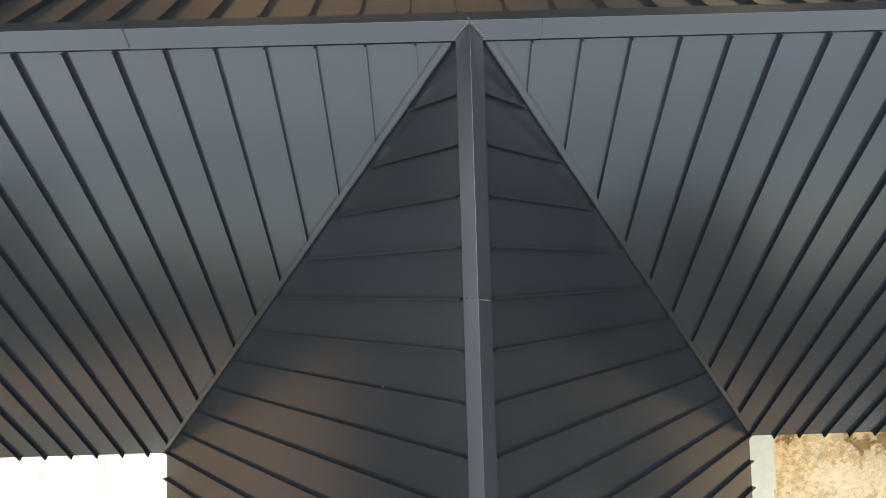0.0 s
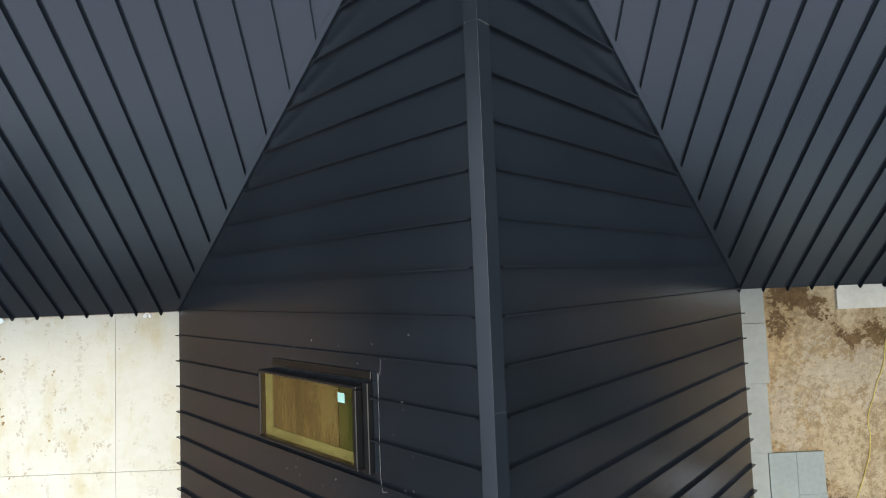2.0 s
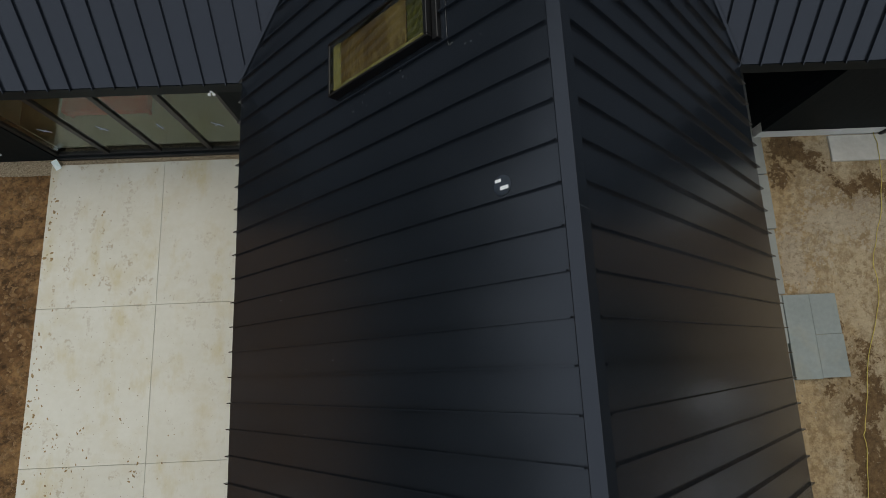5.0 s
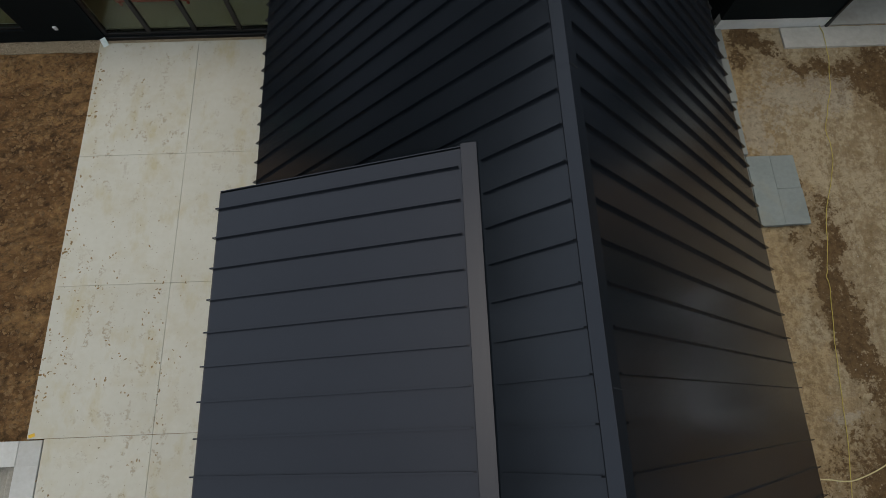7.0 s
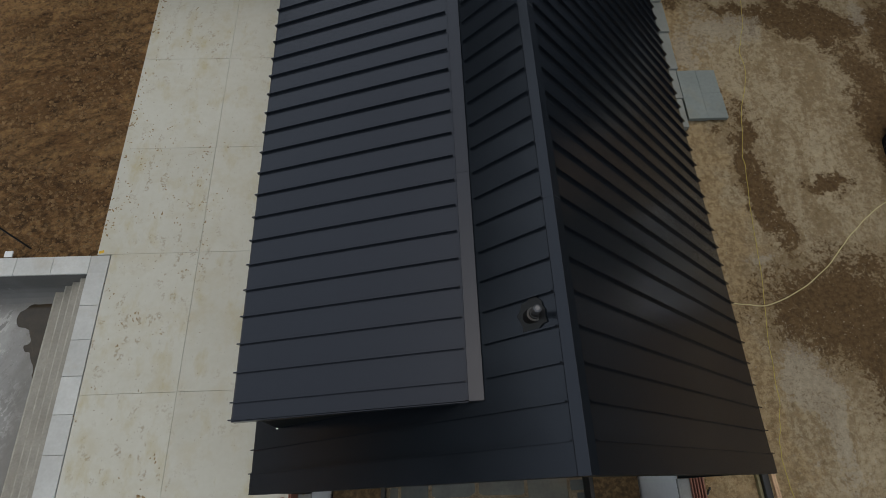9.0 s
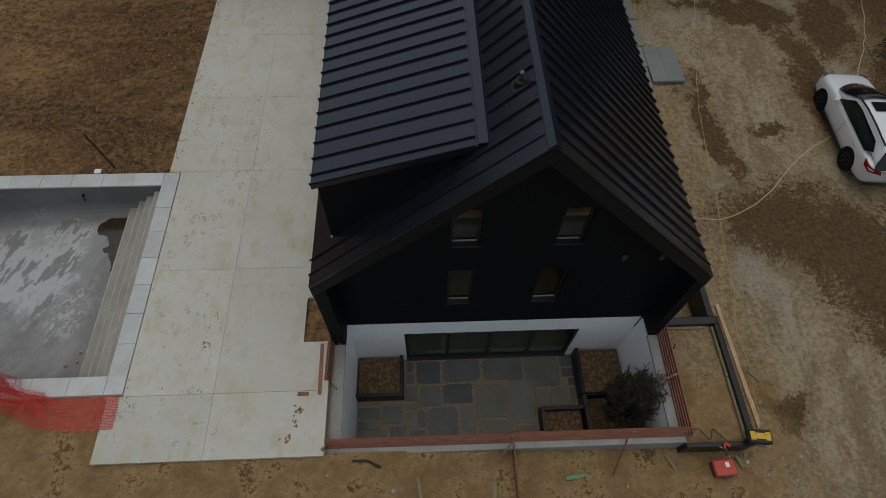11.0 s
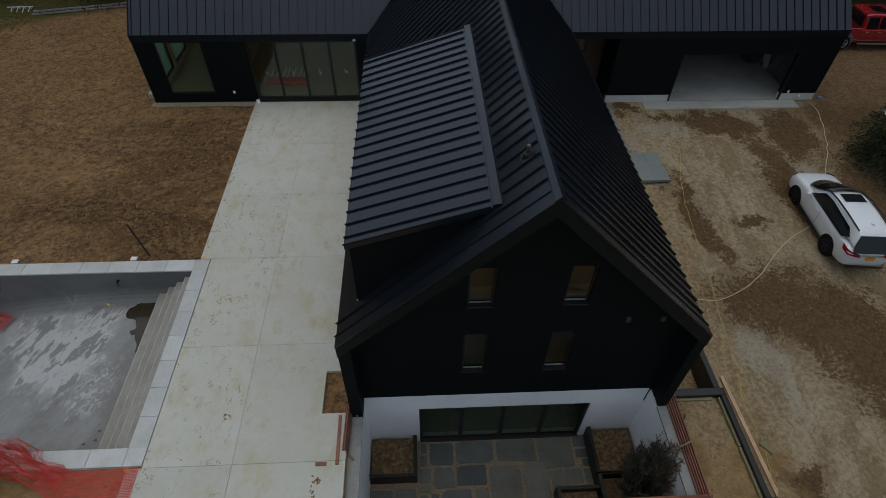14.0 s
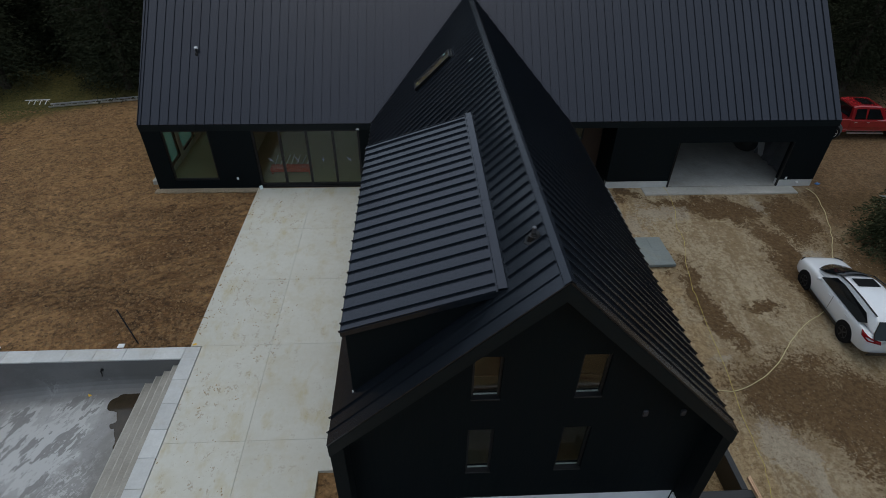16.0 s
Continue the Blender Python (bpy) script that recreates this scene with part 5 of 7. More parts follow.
# ---- walkway, stepping pavers and garage apron on the east side ----
walkway = thing("walkway", "grey concrete walkway slabs beside the wing", "walkway", kind="structure")
for k, (ya, yb, x1, z) in enumerate(((-0.75, -2.2, 6.44, -0.27), (-2.2, -3.4, 6.62, -0.31), (-3.4, -4.7, 6.66, -0.36), (-4.7, -6.2, 6.64, -0.43), (-6.2, -7.3, 6.58, -0.49), (-7.3, -8.35, 6.57, -0.54))):
    bm = bmesh.new()
    box(bm, XR, x1, yb + 0.006, ya - 0.006, z - 0.2, z, bevel=0.008)
    part("slab", bm, WALK, walkway)
pavers = thing("paver_pad", "pad of three bluestone pavers beside the walkway", "paving", (7.2, -7.15, -0.50))
for x0, x1, y0, y1 in ((6.60, 7.195, -8.08, -6.22), (7.20, 7.80, -7.12, -6.22), (7.20, 7.82, -8.06, -7.125)):
    bm = bmesh.new()
    box(bm, x0 - 7.2, x1 - 7.2, y0 + 7.15, y1 + 7.15, -0.12, 0.0 + random.uniform(-0.003, 0.003), bevel=0.005)
    part("paver", bm, PAVER, pavers)
bm = bmesh.new()
box(bm, 8.20, 15.58, -3.16, YE - 0.0, -0.6, -0.285, bevel=0.01)
tagged(part("garage_apron", bm, CONC), "grey concrete apron before the garage opening", "apron", kind="structure")
for x in GARAGE[:2]:
    part("door_track", boxes((x - 0.03, x + 0.03, YE - 0.03, YE + 0.06, -0.285, GARAGE[3])), BLACK, house)

# ---- fixtures on the roofs and walls (parts of the house) ----
def on_roof(x, y, h=0.0):
    """A point on the wing's west slope and the slope's frame: right is north, up is up the slope."""
    k = (ZR - ZE) / -XL
    v = Vector((-XL, 0, ZR - ZE)).normalized()
    u = Vector((0, -1, 0))
    n = u.cross(v).normalized()
    if n.z < 0:
        u, n = -u, -n
    p = Vector((x, y, ZR + x * k)) + n * h
    return Matrix(((u.x, v.x, n.x, p.x), (u.y, v.y, n.y, p.y), (u.z, v.z, n.z, p.z), (0, 0, 0, 1)))


sky_root = new("skylight")
sky_root.parent = house
sky_root.matrix_basis = on_roof(-1.735, -3.55)
sky_root["label"] = "black-framed skylight with timber lining"
GLOSSY = material("black_gloss_frame", ((0.004, 0.004, 0.0045), (0.007, 0.007, 0.0075)), 4, 0.3, 0, 0.02, 40, 0.2, spec=0.4)
SN = 1 if on_roof(0, 0).col[0].y > 0 else -1     # which way north lies along the first axis
SW, SH = 0.385, 0.93
for a, b, c, d, z in ((-SW, -SW + 0.032, -SH, SH, 0.145), (SW - 0.032, SW, -SH, SH, 0.145), (-SW + 0.032, SW - 0.032, -SH, -SH + 0.035, 0.142), (-SW + 0.032, SW - 0.032, SH - 0.055, SH, 0.150)):
    bm = bmesh.new()
    box(bm, a, b, c, d, -0.02, z, bevel=0.007)
    part("frame", bm, GLOSSY, sky_root)
bm = bmesh.new()
box(bm, -SW + 0.032, SW - 0.032, -SH + 0.035, SH - 0.055, 0.126, 0.134)
part("pane", bm, glass_material("skylight_glass", (0.80, 0.80, 0.66), 0.07), sky_root).visible_shadow = False
LINING = material("pale_skylight_lining", ((0.24, 0.22, 0.13), (0.33, 0.31, 0.19)), 5, 0.7)
for a, b, c, d in ((-SW + 0.033, SW - 0.033, -SH + 0.036, -SH + 0.19), (-SN * SW + SN * 0.033, -SN * SW + SN * 0.13, -SH + 0.192, SH - 0.057)):
    bm = bmesh.new()
    box(bm, min(a, b), max(a, b), c, d, 0.056, 0.076, bevel=0.003)
    part("lining", bm, LINING, sky_root, "pale timber lining")
u0, u1 = sorted((-SN * SW + SN * 0.132, SN * SW - SN * 0.034))
bm = bmesh.new()
box(bm, u0, u1, -SH + 0.192, 0.52, 0.054, 0.062)
part("shaft_cover", bm, material("brown_plywood_cover", ((0.085, 0.050, 0.024), (0.125, 0.078, 0.040), (0.21, 0.150, 0.085)), 4.5, 0.6, 0, 0.2, 40, 0.10, (1, 0.30, 1)), sky_root, "weathered brown plywood over the shaft")
# shade at the shaft's head is put into this flat board's olive colour
bm = bmesh.new()
box(bm, u0, u1, 0.53, SH - 0.057, 0.050, 0.056)
part("shaft_side", bm, material("olive_shaded_board", ((0.050, 0.055, 0.016), (0.075, 0.080, 0.024)), 5, 0.7), sky_root, "olive-tinted board at the head of the shaft")
verts, faces = [], []
for k in range(190):
    f = rnd.random()
    u = u0 + (u1 - u0) * rnd.random()
    v = (0.30 + 0.20 * rnd.random() ** 0.5 + 0.03 * math.sin(u * 14)) if k < 120 else (-0.66 + 1.1 * f)
    r = rnd.uniform(0.003, 0.010)
    b = len(verts)
    verts += [(u - r, v, 0.0625), (u, v - r * rnd.uniform(0.8, 3), 0.0625), (u + r, v, 0.0625), (u, v + r * rnd.uniform(0.8, 3), 0.0630)]
    faces.append((b, b + 1, b + 2, b + 3))
me = bpy.data.meshes.new("plaster_splashes")
me.from_pydata(verts, [], faces)
me.materials.append(material("dried_plaster", ((0.22, 0.17, 0.10), (0.34, 0.28, 0.18)), 20, 0.9))
ob = new("plaster_splashes", me)
ob.parent = sky_root
ob["kind"] = "stuff"
bm = bmesh.new()
box(bm, SN * 0.255 - 0.045, SN * 0.255 + 0.045, 0.635, 0.745, 0.136, 0.138)
part("sticker", bm, material("mint_sticker", ((0.26, 0.46, 0.42), (0.31, 0.52, 0.48)), 3, 0.5), sky_root, "pale mint paper sticker")
bm = bmesh.new()
box(bm, -SW - 0.03, SW + 0.03, SH + 0.004, SH + 0.085, 0.0, 0.075, bevel=0.008)
part("head_flashing", bm, GLOSSY, sky_root)
bm = bmesh.new()
box(bm, -SW - 0.12, SW + 0.12, SH + 0.09, SH + 0.17, 0.0, 0.017, bevel=0.004)
part("head_apron", bm, ROOF, sky_root)
bm = bmesh.new()
a, b = sorted((SN * (SW + 0.05), SN * (SW + 0.13)))
box(bm, a, b, -SH + 0.12, SH + 0.08, 0.012, 0.030, bevel=0.006)
part("side_flashing", bm, GLOSSY, sky_root)
BEAD = material("pale_sealant_bead", ((0.05, 0.05, 0.05), (0.13, 0.13, 0.125)), 20, 0.7)
hv = SH + 0.178
bead = [(-SN * (SW + 0.16), hv + 0.075), (-SN * (SW + 0.08), hv), (SN * (SW + 0.02), hv), (SN * (SW + 0.12), hv + 0.03), (SN * (SW + 0.26), hv + 0.04)]
bm = bmesh.new()
line = smoothed([(u, v, 0.0185) for u, v in bead], 12)
tube(bm, [p + 0.003 * Vector((noise.noise(p * 30), noise.noise(p * 31 + Vector((4, 0, 0))), 0)) for p in line], 0.0035, 5)
part("sealant", bm, BEAD, sky_root, "thin pale sealant bead")
bm = bmesh.new()
for k in range(26):
    u, v = rnd.choice(((rnd.uniform(-0.9, 0.9), rnd.uniform(1.2, 1.6)), (rnd.uniform(-0.8, -0.5) * SN, rnd.uniform(-0.7, 0.5)), (rnd.uniform(0.5, 0.8) * SN, rnd.uniform(-0.6, 1.3))))
    r = rnd.uniform(0.002, 0.006)
    box(bm, -r, r, -r * 2.2, r * 2.2, 0, 0.002, pose(u, v, 0.0145, 0, 0, rnd.uniform(0, 180)))
part("scuffs", bm, BEAD, sky_root, "small pale scuffs round the skylight")["kind"] = "stuff"

boot = new("vent_pipe")
boot.parent = house
boot.matrix_basis = Matrix.Translation(on_roof(-0.30, -16.40).translation)
boot["label"] = "plumbing vent with black rubber boot and steel cap"
bm = bmesh.new()
rnd = random.Random(4)
mr = on_roof(-0.30, -16.40).to_3x3().to_4x4()
ring = [(0.19 * rnd.uniform(0.8, 1.15) * math.cos(a), 0.19 * rnd.uniform(0.8, 1.15) * math.sin(a), 0.02) for a in (2 * math.pi * k / 18 for k in range(18))]
prism(bm, [mr @ Vector(p) for p in ring], (0, 0, 0.012))
disc_stack(bm, [(0.105, -0.06), (0.085, 0.06), (0.082, 0.08), (0.06, 0.085), (0.055, 0.105), (0.045, 0.11), (0.042, 0.15)], 18)
part("boot", bm, BLACK, boot)
bm = bmesh.new()
disc_stack(bm, [(0.036, 0.1), (0.036, 0.235), (0.044, 0.235), (0.044, 0.265), (0.025, 0.28)], 16)
part("cap", bm, material("dull_steel", ((0.07, 0.07, 0.075), (0.15, 0.15, 0.16)), 8, 0.45, 0.7), boot, "bare steel cap", smooth=False)

mv = new("roof_vent")
mv.parent = house
mv.location = (-11.83, -0.27, ZE + (-0.27 - YE))
mv["label"] = "small pale roof vent"
bm = bmesh.new()
disc_stack(bm, [(0.10, -0.08), (0.09, 0.03), (0.05, 0.05), (0.05, 0.2)], 14)
part("boot", bm, BLACK, mv)
bm = bmesh.new()
disc_stack(bm, [(0.05, 0.2), (0.075, 0.21), (0.075, 0.27), (0.02, 0.30)], 14)
part("cap", bm, WHITE, mv)
bm = bmesh.new()
disc_stack(bm, [(0.10, 0.012), (0.10, 0.020), (0.085, 0.024)], 28, on_roof(-0.526, -5.81))
disc = part("round_decal", bm, material("blue_grey_foil", ((0.014, 0.020, 0.030), (0.028, 0.038, 0.052)), 12, 0.5, 0, spec=0.3), wing_w, "round blue-grey foil disc")
# pale reflections on the disc, drawn as raised white bars
for a, b, c, d in ((-0.065, -0.035, -0.075, -0.005), (0.01, 0.045, -0.02, 0.075)):
    bm = bmesh.new()
    box(bm, a, b, c, d, 0.0245, 0.0265, on_roof(-0.526, -5.81))
    part("bar", bm, WHITE, disc)
# fasteners and scuffs on the west slope
bm = bmesh.new()
for k in range(24):
    x, y = rnd.uniform(-3.9, -0.4), rnd.uniform(-9.0, -0.6)
    r = rnd.uniform(0.003, 0.007)
    box(bm, -r, r, -r * 0.6, r * 0.6, 0.012, 0.0145, on_roof(x, y) @ pose(0, 0, 0, 0, 0, rnd.uniform(0, 180)))
part("paint_specks", bm, material("pale_speck", ((0.16, 0.16, 0.16), (0.25, 0.25, 0.24)), 30, 0.7), wing_w)["kind"] = "stuff"

# flood lamp under the eave, outlets, tap
lamp = new("flood_lamp")
lamp.parent = house
lamp.location = (-4.99, YE - 0.02, 2.86)
lamp["label"] = "white twin-head security lamp"
lamp.scale = (0.55, 0.55, 0.55)
bm = bmesh.new()
disc_stack(bm, [(0.05, 0), (0.05, 0.03)], 14, pose(0, 0, 0, 90, 0, 0))
part("base", bm, WHITE, lamp)
for sx in (-1, 1):
    bm = bmesh.new()
    disc_stack(bm, [(0.02, 0), (0.045, 0.03), (0.05, 0.09), (0.045, 0.10)], 14, pose(sx * 0.05, -0.04, -0.01, 115, 0, sx * 25))
    part("head", bm, WHITE, lamp)
for x, z in ((-10.58, 0.46), (15.15, 0.14)):
    bm = bmesh.new()
    box(bm, x - 0.045, x + 0.045, YE - 0.03, YE + 0.02, z - 0.06, z + 0.06, bevel=0.01)
    part("outlet_cover", bm, WHITE, house, "white weatherproof outlet cover")
for x, z in ((2.42, 3.14), (3.26, 3.12)):
    bm = bmesh.new()
    box(bm, x - 0.055, x + 0.055, YG - 0.06, YG, z - 0.09, z + 0.09, bevel=0.012)
    part("wall_box", bm, material("dark_grey_box", ((0.035, 0.035, 0.04), (0.05, 0.05, 0.055)), 5, 0.5), house, "small dark grey wall box")
tap = new("garden_tap")
tap.parent = house
tap.location = (15.72, YE - 0.02, -0.10)
bm = bmesh.new()
tube(bm, [(0, 0.04, 0), (0, -0.08, 0), (0, -0.12, -0.03), (0, -0.12, -0.09)], 0.02, 8)
part("spout", bm, ALU, tap)
bm = bmesh.new()
disc_stack(bm, [(0.055, -0.02), (0.06, 0.0), (0.055, 0.02)], 14, pose(0, -0.05, 0.05, 0, 0, 0))
part("handle", bm, WHITE, tap)

step_ = bmesh.new()
box(step_, -14.66, XW - 0.004, -2.05, -1.3, -0.3, 0.12, bevel=0.01)
tagged(part("door_step", step_, CONC), "pale concrete step outside the end wall", "step", kind="structure")

# ---- through the openings ----
bm = bmesh.new()
grid = []
for j in range(25):
    y = YE + 0.5 + 4.6 * j / 24
    grid.append([bm.verts.new((16.02 - 0.55 * f * f * (0.4 + 0.6 * abs(math.sin(j * 0.9))) - 0.12 * math.sin(j * 1.7 + f * 2), y, 2.75 - 3.02 * f)) for f in (k / 10 for k in range(11))])
for a, b in zip(grid, grid[1:]):
    for k in range(10):
        bm.faces.new((a[k], a[k + 1], b[k + 1], b[k]))
drape = part("plastic_drape", bm, material("dusty_plastic_sheeting", ((0.10, 0.105, 0.115), (0.20, 0.205, 0.22)), 2.5, 0.45, 0, 0.2, 10, 0.2), None, "", True)
thick = drape.modifiers.new("thick", "SOLIDIFY")
thick.thickness = 0.004
tagged(drape, "grey plastic sheeting hanging in folds in the garage", "plastic sheet")
RED = material("faded_red_paint", ((0.42, 0.045, 0.028), (0.55, 0.075, 0.045)), 4, 0.5, 0, 0.05, 40, 0.2)
rack = thing("storage_rack", "red steel rack with pale slanting bars", "rack", (-8.4, -1.35, 0.10))
part("tray", boxes((-0.95, 0.95, -0.22, 0.22, 0.12, 0.32), bevel=0.01), RED, rack)
for x in (-0.9, 0.84):
    for y in (-0.2, 0.14):
        part("leg", boxes((x, x + 0.06, y, y + 0.06, 0.0, 0.12)), RED, rack)
for k in range(7):
    bm = bmesh.new()
    box(bm, -0.02, 0.02, -0.015, 0.015, 0.0, 0.58, pose(-0.78 + 0.25 * k, 0.18, 0.30, 0, 24 + 3 * (k % 3), 0))
    part("bar", bm, ALU, rack)
STICKER = material("bluish_tape", ((0.40, 0.46, 0.62), (0.52, 0.58, 0.74)), 8, 0.5)
for k in range(4):
    bm = bmesh.new()
    x, lean = DOOR_A[0] + 0.62 + 1.16 * k, (40, 62, 85, 48)[k]
    box(bm, -0.13, 0.13, 0, 0.002, -0.011, 0.011, pose(x, YE + 0.074, 1.35, 0, lean, 0))
    box(bm, -0.07, 0.07, 0, 0.002, -0.008, 0.008, pose(x, YE + 0.070, 1.34, 0, lean - 75, 0))
    part("glass_sticker", bm, STICKER, house, "crossed bluish tape strips on the glass")
tarp = material("black_tarpaulin", ((0.025, 0.025, 0.025), (0.06, 0.06, 0.058)), 4, 0.8, 0, 0.3, 12, 0.2)
for at, s in (((13.6, 3.6, -0.29), (0.9, 0.6, 1.3)), ((15.2, 1.6, -0.29), (0.5, 0.8, 1.2))):
    bm = bmesh.new()
    bmesh.ops.create_icosphere(bm, subdivisions=3, radius=1)
    for v in bm.verts:
        k = 1 + 0.22 * noise.noise(v.co * 2.2 + Vector(at))
        v.co = Vector((v.co.x * s[0] * k, v.co.y * s[1] * k, max(0, (v.co.z + 0.55) / 1.55) * s[2] * k))
    t = part("tarpaulin_pile", bm, tarp, None, "", True)
    t.location = at
    tagged(t, "dark tarpaulin-covered pile on the garage floor", "pile")
for k in range(3):
    bm = bmesh.new()
    box(bm, -0.6, 0.6, 0, 0.013, 0, 2.1, bevel=0.003)
    t = part("plasterboard_sheet", bm, WHITE)
    t.matrix_world = Matrix.Translation((15.62 + 0.06 * k, 0.9 + 0.25 * k, -0.285)) @ pose(0, 0, 0, 0, 0, 90) @ pose(0, 0, 0, -11, 0, 0)
    tagged(t, "pale plasterboard sheet leaning on the garage wall", "board", "sheets in the garage")

# ---- boards and lumber round the courtyard ----
def board(name, label, a, b, w, h, mat, z_up=0.0, group="", tilt=0.0):
    """A sawn board from a to b: w thick, h high."""
    a, b = Vector(a), Vector(b)
    d = b - a
    bm = bmesh.new()
    box(bm, 0, d.length, -w / 2, w / 2, 0, h, bevel=0.003)
    ob = part(name, bm, mat)
    q = d.to_track_quat("X", "Z").to_matrix().to_4x4()
    ob.matrix_world = Matrix.Translation(a) @ q @ pose(0, 0, 0, tilt, 0, 0)
    return tagged(ob, label, "board", group)


CT = -0.22
for x0, x1, dz in ((-4.42, 0.02, 0.0), (0.04, 4.46, 0.01)):
    for k in range(2):
        board("guard_board", "red cedar board on edge along the courtyard wall", (x0 + 0.01 * k, -20.60 + 0.085 * k, CT + 0.012 + 0.116 * k), (x1, -20.62 + 0.085 * k, CT + 0.012 + 0.116 * k + dz), 0.03, 0.138, CEDAR, group="guard boards", tilt=-36)
for k in range(5):
    board("guard_board", "red cedar board stacked beside the courtyard wall", (4.24 + 0.045 * k, -17.72, CT), (4.20 + 0.045 * k, -20.60, CT), 0.03, 0.08 + 0.045 * k, CEDAR, group="guard boards")
for k in range(2):
    board("guard_board", "red cedar board beside the courtyard wall", (-4.33 - 0.05 * k, -17.80, CT + 0.10 - 0.06 * k), (-4.36 - 0.05 * k, -19.02, CT + 0.10 - 0.06 * k), 0.03, 0.28, CEDAR, group="guard boards", tilt=16)
board("loose_board", "red cedar board lying on the deck", (-4.62, -18.05, 0.0), (-4.60, -19.36, 0.0), 0.085, 0.03, CEDAR)
board("cut_block", "short cedar offcut on the deck", (-5.13, -19.33, 0.0), (-4.86, -19.33, 0.0), 0.09, 0.03, CEDAR)
for k in range(2):
    board("guard_board", "red cedar board standing out from the wall", (0.08, -20.63, CT - 0.20 + 0.142 * k), (0.10, -22.05, CT - 0.34 + 0.142 * k), 0.03, 0.138, CEDAR, group="guard boards")
for p, q in (((-4.36, -17.72, CT), (-4.20, -18.02, CT)), ((-4.42, -18.98, CT), (-4.22, -19.18, CT)), ((-4.46, -20.4, CT), (-4.30, -20.56, CT)), ((-4.40, -20.64, CT), (-4.38, -20.62, CT + 0.34)), ((4.10, -17.66, CT + 0.16), (4.36, -17.50, CT + 0.22)), ((4.0, -19.28, CT + 0.12), (4.44, -19.13, CT + 0.2)), ((-0.28, -20.95, -0.55), (0.05, -20.64, 0.12)), ((-0.24, -22.2, -0.5), (0.06, -22.04, -0.18))):
    board("stake", "treated lumber stake bracing the guard boards", p, q, 0.045, 0.09, TREATED, group="stakes")
for x in (-2.3, 0.0, 2.95):
    board("stake", "treated lumber stake bracing the guard boards", (x, -20.50, CT), (x + 0.10, -20.50, CT), 0.05, 0.20, TREATED, group="stakes")
board("brace", "red cedar brace leaning on the guard board", (2.52, -21.35, ground_z(2.5, -21.35)), (2.78, -20.66, 0.0), 0.03, 0.07, CEDAR)
for p, q, m, l in (((-2.22, -21.30, 0), (-2.10, -22.2, 0), TREATED, "pale stake lying on sand"), ((-0.42, -21.46, 0), (-0.46, -21.86, 0), TREATED, "short stake lying on sand"), ((1.30, -21.42, 0), (1.86, -21.34, 0), material("green_treated_offcut", ((0.10, 0.22, 0.10), (0.18, 0.32, 0.17)), 4, 0.7), "green-stained offcut lying on sand"), ((3.95, -20.95, 0), (4.10, -21.30, 0), TREATED, "short stake lying on sand"), ((5.72, -21.0, 0), (5.80, -21.3, 0), TREATED, "short stake lying on sand"), ((4.55, -19.28, 0.42), (4.75, -19.42, 0.42), PINE, "pale offcut in the planting bed"), ((6.92, -18.72, 0), (7.18, -19.02, 0), TREATED, "split treated offcut on the drive"), ((6.86, -18.78, 0), (7.12, -19.08, 0), TREATED, "split treated offcut on the drive")):
    z = lambda v: ground_z(v[0], v[1]) + 0.02 + (v[2] if v[2] else 0)
    board("offcut", l, (p[0], p[1], z(p)), (q[0], q[1], z(q)), 0.085, 0.045, m, group="lumber offcuts")

# black bed frame east of the courtyard
bed_frame = thing("bed_frame", "black-painted timber frame of a planting bed", "planting bed", (5.1, -19.2, -0.45))
bo = Vector(bed_frame.location)
for a in ((4.30, 6.03, -17.72, -17.50, -0.95, -0.24), (5.87, 6.03, -20.75, -17.72, -1.15, -0.24), (4.30, 5.98, -20.88, -20.76, -1.15, -0.30), (5.76, 5.94, -17.50, -15.6, -1.1, -0.24)):
    bm = bmesh.new()
    box(bm, a[0] - bo.x, a[1] - bo.x, a[2] - bo.y, a[3] - bo.y, a[4] - bo.z, a[5] - bo.z, bevel=0.012)
    part("beam", bm, BLACK, bed_frame)
for a in ((5.80, 5.867, -19.15, -17.75, -0.5, -0.33), (5.80, 5.867, -20.72, -19.17, -0.5, -0.34), (4.4, 5.66, -17.80, -17.725, -0.5, -0.36)):
    bm = bmesh.new()
    box(bm, a[0] - bo.x, a[1] - bo.x, a[2] - bo.y, a[3] - bo.y, a[4] - bo.z, a[5] - bo.z, bevel=0.004)
    part("ledger", bm, TREATED, bed_frame, "greenish treated ledger")
bm = bmesh.new()
g = [[bm.verts.new((4.28 + 1.59 * i / 12 - bo.x, -20.76 + 3.04 * j / 20 - bo.y, 0.02 + 0.035 * noise.noise((i * 0.6, j * 0.6, 3)))) for i in range(13)] for j in range(21)]
for j in range(20):
    for i in range(12):
        bm.faces.new((g[j][i], g[j][i + 1], g[j + 1][i + 1], g[j + 1][i]))
part("soil", bm, SOIL, bed_frame, "pale sandy soil", True)
for k in range(2):
    board("plank", "pale pine plank lying on the black frame", (6.09 - 0.05 * k, -17.18 - 0.03 * k, -0.236), (6.17 - 0.05 * k, -20.42 - 0.08 * k, -0.236), 0.045, 0.09, PINE, group="pine planks")


